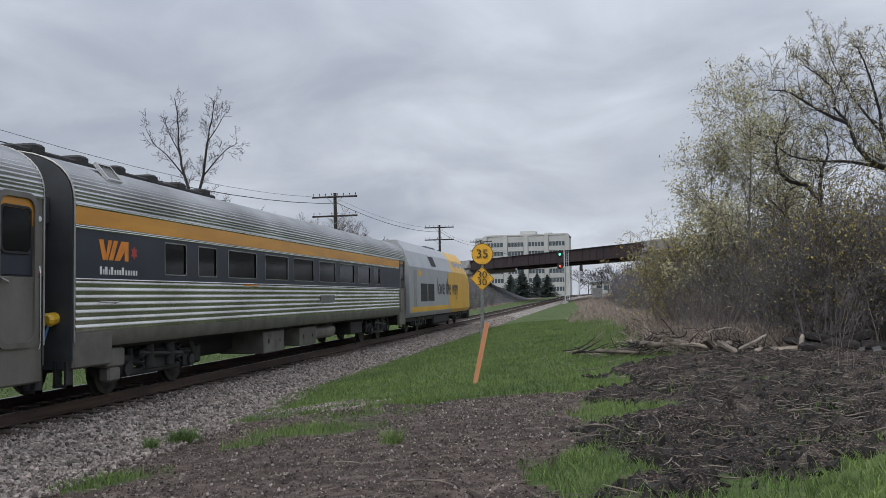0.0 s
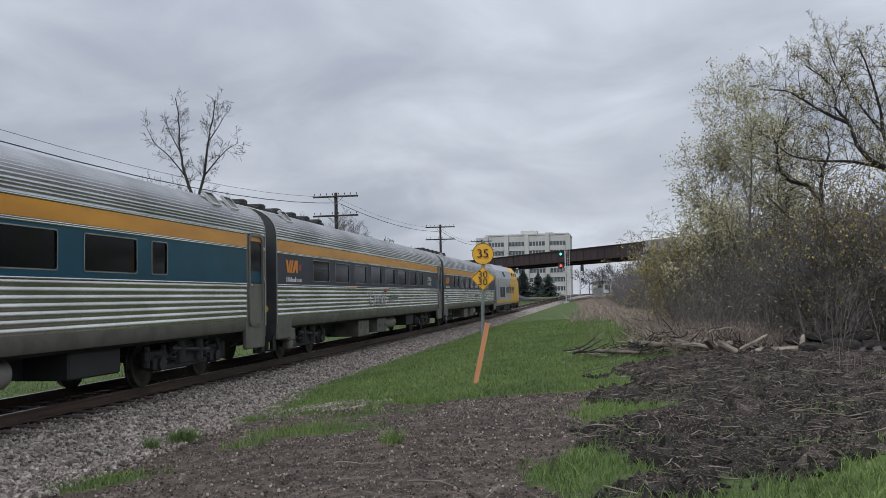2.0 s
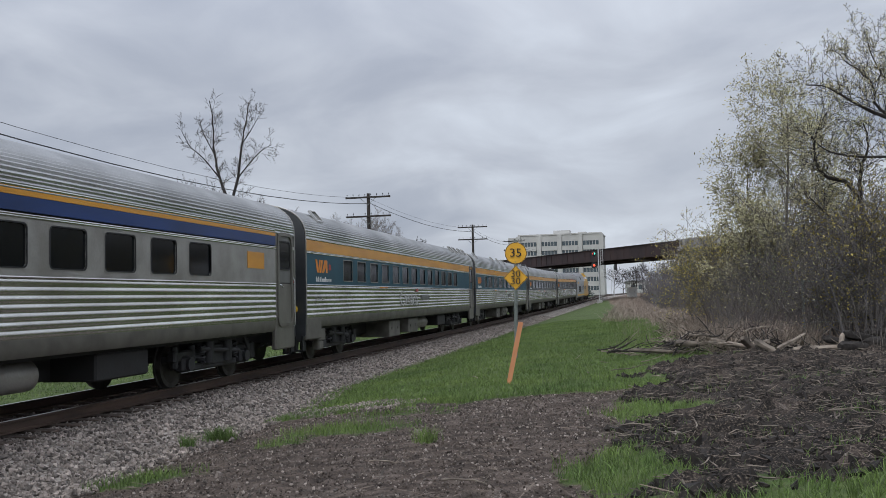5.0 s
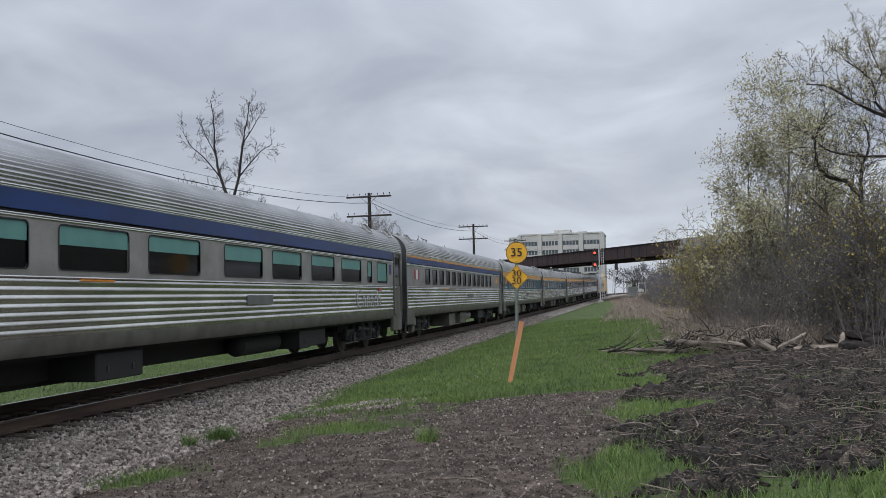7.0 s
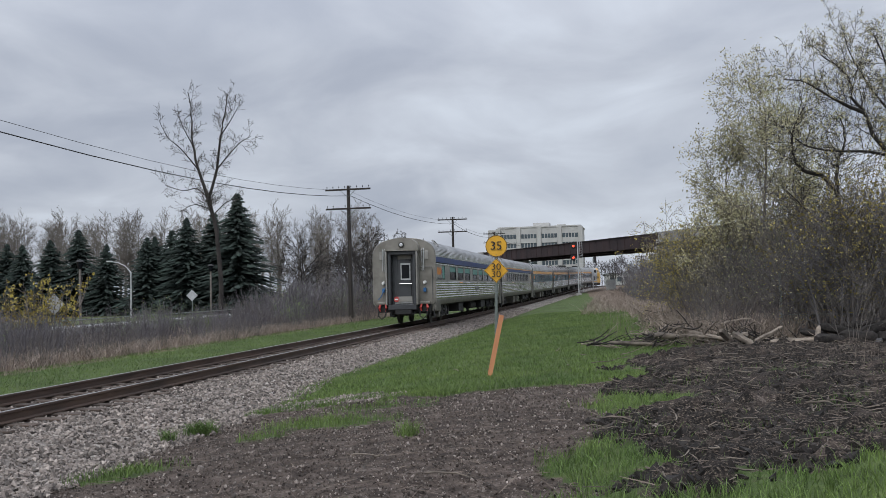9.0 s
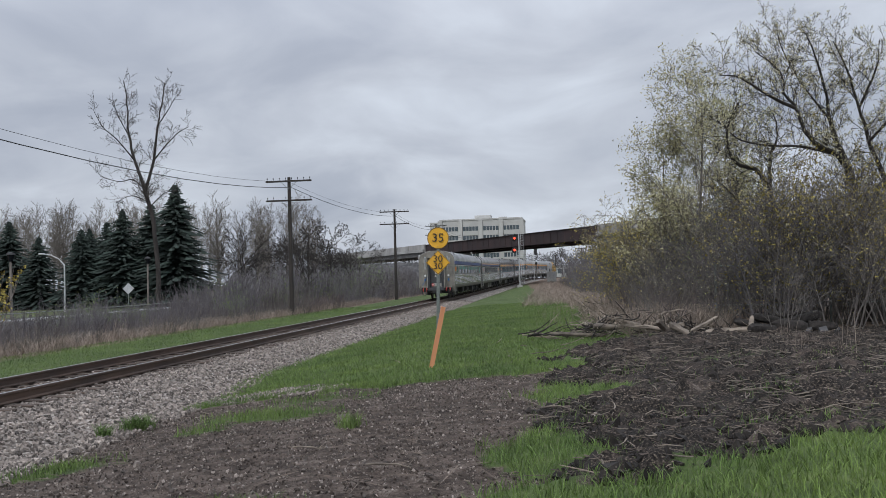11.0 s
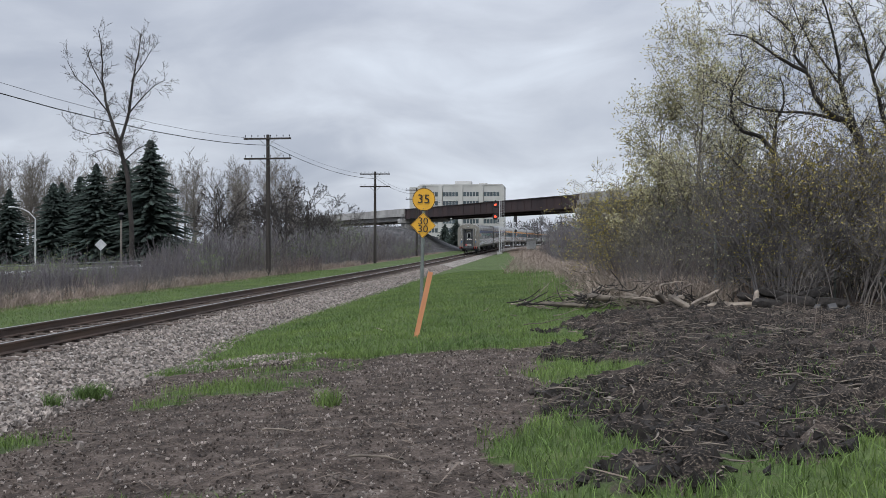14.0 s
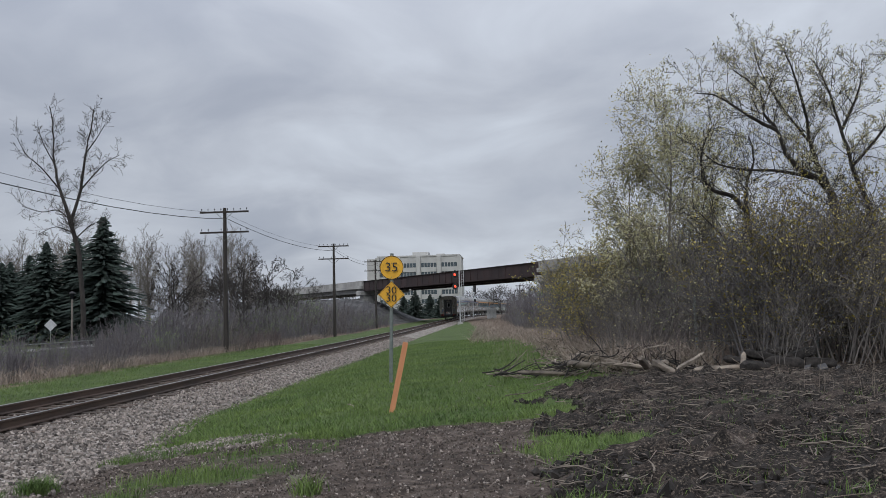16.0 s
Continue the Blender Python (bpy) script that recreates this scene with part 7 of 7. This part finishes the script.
def log_thing(name, label, x, y, z, length, r, yaw, pitch, mat, seed, group=""):
    rng = random.Random(seed)
    sh = Shape()
    n, k = 9, 12
    vs, fs = [], []
    for i in range(n + 1):
        t = i / n
        rr = r * (1 - 0.25 * t) * (0.55 if i in (0, n) else 1)
        for j in range(k):
            a = 2 * math.pi * j / k
            q = rr * (1 + 0.16 * noise.noise(Vector((t * 4 + seed, math.cos(a) * 1.3, math.sin(a) * 1.3))) + 0.05 * math.sin(a * 5 + seed))
            vs.append((length * (t - 0.5), q * math.cos(a) + 0.04 * math.sin(t * 5 + seed) * length * 0.3, q * math.sin(a)))
    for i in range(n):
        for j in range(k):
            m = (j + 1) % k
            fs.append((i * k + j, i * k + m, (i + 1) * k + m, (i + 1) * k + j))
    fs += [tuple(range(k - 1, -1, -1)), tuple(range(n * k, n * k + k))]
    sh.add(vs, fs)
    ob = part(name, sh, mat, None, at=pose(x, y, land(x, y) + z, 0, pitch, yaw), smooth=True)
    tagged(ob, label, "log", group)


def logs():
    for i, (x, y, z, l, r, a, p, m) in enumerate([
            (4.95, 19.2, 0.10, 0.7, 0.12, 28, 4, LOG), (5.5, 19.35, 0.13, 0.75, 0.16, -26, 0, LOG), (5.2, 19.5, 0.27, 0.8, 0.10, 12, 12, LOG), (5.9, 19.5, 0.30, 0.75, 0.12, 30, -12, LOG), (6.15, 19.3, 0.12, 0.6, 0.14, -18, 0, LOG), (4.75, 19.6, 0.20, 0.6, 0.08, -35, 8, LOG), (5.6, 19.75, 0.36, 0.7, 0.09, 5, -6, LOG)]):
        log_thing("log", "dark rotten log stacked beside the thicket", x, y, z, l, r, a, p, m, 50 + i, "stacked rotten logs")
    for i, (x, y, z, l, r, a, p) in enumerate([
            (3.05, 19.9, 0.18, 0.75, 0.075, 60, 28), (3.35, 19.8, 0.15, 0.6, 0.08, -55, 20), (3.3, 20.2, 0.16, 0.8, 0.07, 110, 12), (4.3, 19.3, 0.08, 1.0, 0.065, 8, -2), (4.72, 19.2, 0.18, 0.5, 0.06, 70, -48), (1.9, 20.9, 0.26, 0.7, 0.08, 25, 5),
            (2.3, 21.6, 0.34, 0.9, 0.06, -12, 8), (3.9, 19.9, 0.2, 0.9, 0.05, 40, -18), (2.7, 20.6, 0.22, 0.8, 0.06, -30, 10), (1.2, 21.4, 0.12, 1.3, 0.05, -14, 2)]):
        log_thing("broken_limb", "bleached broken limb on the brush heap", x, y, z, l, r, a, p, DEADWOOD, 70 + i, "bleached limbs")
    rng = random.Random(9)
    for x, y, r in ((5.75, 18.85, 0.12), (6.05, 18.9, 0.14), (6.35, 18.95, 0.10), (5.45, 18.8, 0.07), (2.4, 8.1, 0.05), (2.75, 8.0, 0.06), (1.05, 9.6, 0.05), (-3.6, 8.7, 0.05), (0.9, 13.2, 0.06)):
        sh = Shape()
        vs, fs = lumps([(0, 0, 0, r)], rng, 0.7, True)
        ob = part("rock", Shape().add(vs, fs), RUBBLE if r > 0.09 else STONE, None, at=pose(x, y, land(x, y) + r * 0.4))
        tagged(ob, "rough field stone lying on the mud", "rock", "loose stones")
    st = random.Random(21)
    for x, y, l, a in ((-0.75, 7.7, 0.55, 12), (-1.9, 9.0, 0.35, 40), (0.55, 10.3, 0.4, 20), (1.9, 12.8, 0.7, 15), (2.6, 15.4, 0.8, -10), (3.2, 11.4, 0.5, 70), (4.4, 10.6, 0.8, -35), (0.3, 14.1, 0.5, 30), (1.3, 16.0, 0.7, 5), (0.6, 17.6, 0.8, -20), (0.2, 20.5, 0.6, 25), (1.1, 19.2, 0.7, -35), (-0.6, 22.5, 0.5, 60), (0.9, 24.0, 0.9, 10), (-2.6, 19.0, 0.4, -50), (1.4, 26.0, 1.0, -15), (-0.2, 18.2, 0.5, 80)):
        ob = part("twig", stick_shape(st, l, 0.011, 6, 0.25), DEADWOOD, None, at=pose(x, y, land(x, y) + 0.03, 0, 0, a), smooth=True)
        tagged(ob, "dry broken twig lying on bare ground", "twig", "loose twigs")


def wire_fence():
    """Chain-link fence line inside the thicket: a top wire on thin posts."""
    th = empty("wire_fence", label="rusty wire fence inside the thicket", category="fence", kind="structure")
    pts = [(4.6 + 0.9 * k, 22.4 + 0.05 * k) for k in range(12)]
    for x, y in pts[::3]:
        part("fence_post", Shape().tube([(x, y, land(x, y) - 0.1), (x, y, land(x, y) + 1.5)], 0.03, 6), POST_STEEL, th)
    for z in (1.45, 1.0, 0.5):
        part("fence_wire", Shape().tube([(x, y, land(x, y) + z) for x, y in pts], 0.012, 4), POST_STEEL, th)


ties()
ballast_stones()
grass_cover()
tufts()
mud_litter()
brush_pile(2.4, 21.0, 290, 3.6, -2.1, 0.5, 15)
brush_pile(2.5, 28.0, 120, 1.6, 5.0, 0.35, 16)
brush_pile(2.6, 35.0, 110, 1.4, 6.0, 0.4, 17)
logs()
wire_fence()

# ---- what moves ----
REAR = [(0.0, -117.8), (0.5, -108.95), (1.0, -100.1), (1.5, -91.4), (2.0, -82.8), (2.5, -74.2), (3.0, -65.6), (3.5, -57.3), (4.0, -48.7), (4.5, -40.0),
        (5.0, -31.3), (5.5, -22.5), (6.0, -13.4), (6.5, -4.1), (7.0, 5.1), (7.5, 14.28), (8.0, 23.58), (8.5, 32.78), (9.0, 41.88), (9.5, 50.58), (10.0, 59.28), (10.5, 67.88),
        (11.0, 76.48), (11.5, 85.08), (12.0, 93.68), (12.5, 102.28), (13.0, 110.78), (13.5, 119.28), (14.0, 127.78), (14.5, 136.18), (15.0, 144.58), (15.5, 152.98), (16.0, 161.38)]


def on_track(s, a, b):
    """The pose of a vehicle whose rear end is at s and whose bogies stand a and b metres ahead of it."""
    p, q = track(s + a)[0], track(s + b)[0]
    d = (q - p).normalized()
    o = p - d * a
    return pose(o.x, o.y, o.z, math.degrees(math.asin(d.z)), 0, math.degrees(math.atan2(-d.x, d.y)))


def motions():
    for k, c in enumerate(cars):
        ahead, last = ((5 - k) * PITCH + TAIL - BODY, 21.6) if k < 5 else (0.0, TAIL - 3.5)
        walk(c, [(t, on_track(s + ahead, 3.5, last)) for t, s in REAR])
    walk(LOCO, [(t, on_track(s + 6 * PITCH + TAIL - BODY, 4.0, 16.5)) for t, s in REAR])

    # added turret turns the upper signal green to red as the train passes
    x, y, z = TURRETS[0].matrix_basis.translation
    walk(TURRETS[0], [(t, pose(x, y, z, 0, 0, a)) for t, a in ((0.0, 0), (4.6, 0), (4.9, 60), (5.2, 120), (5.5, 180), (16.0, 180))])


motions()
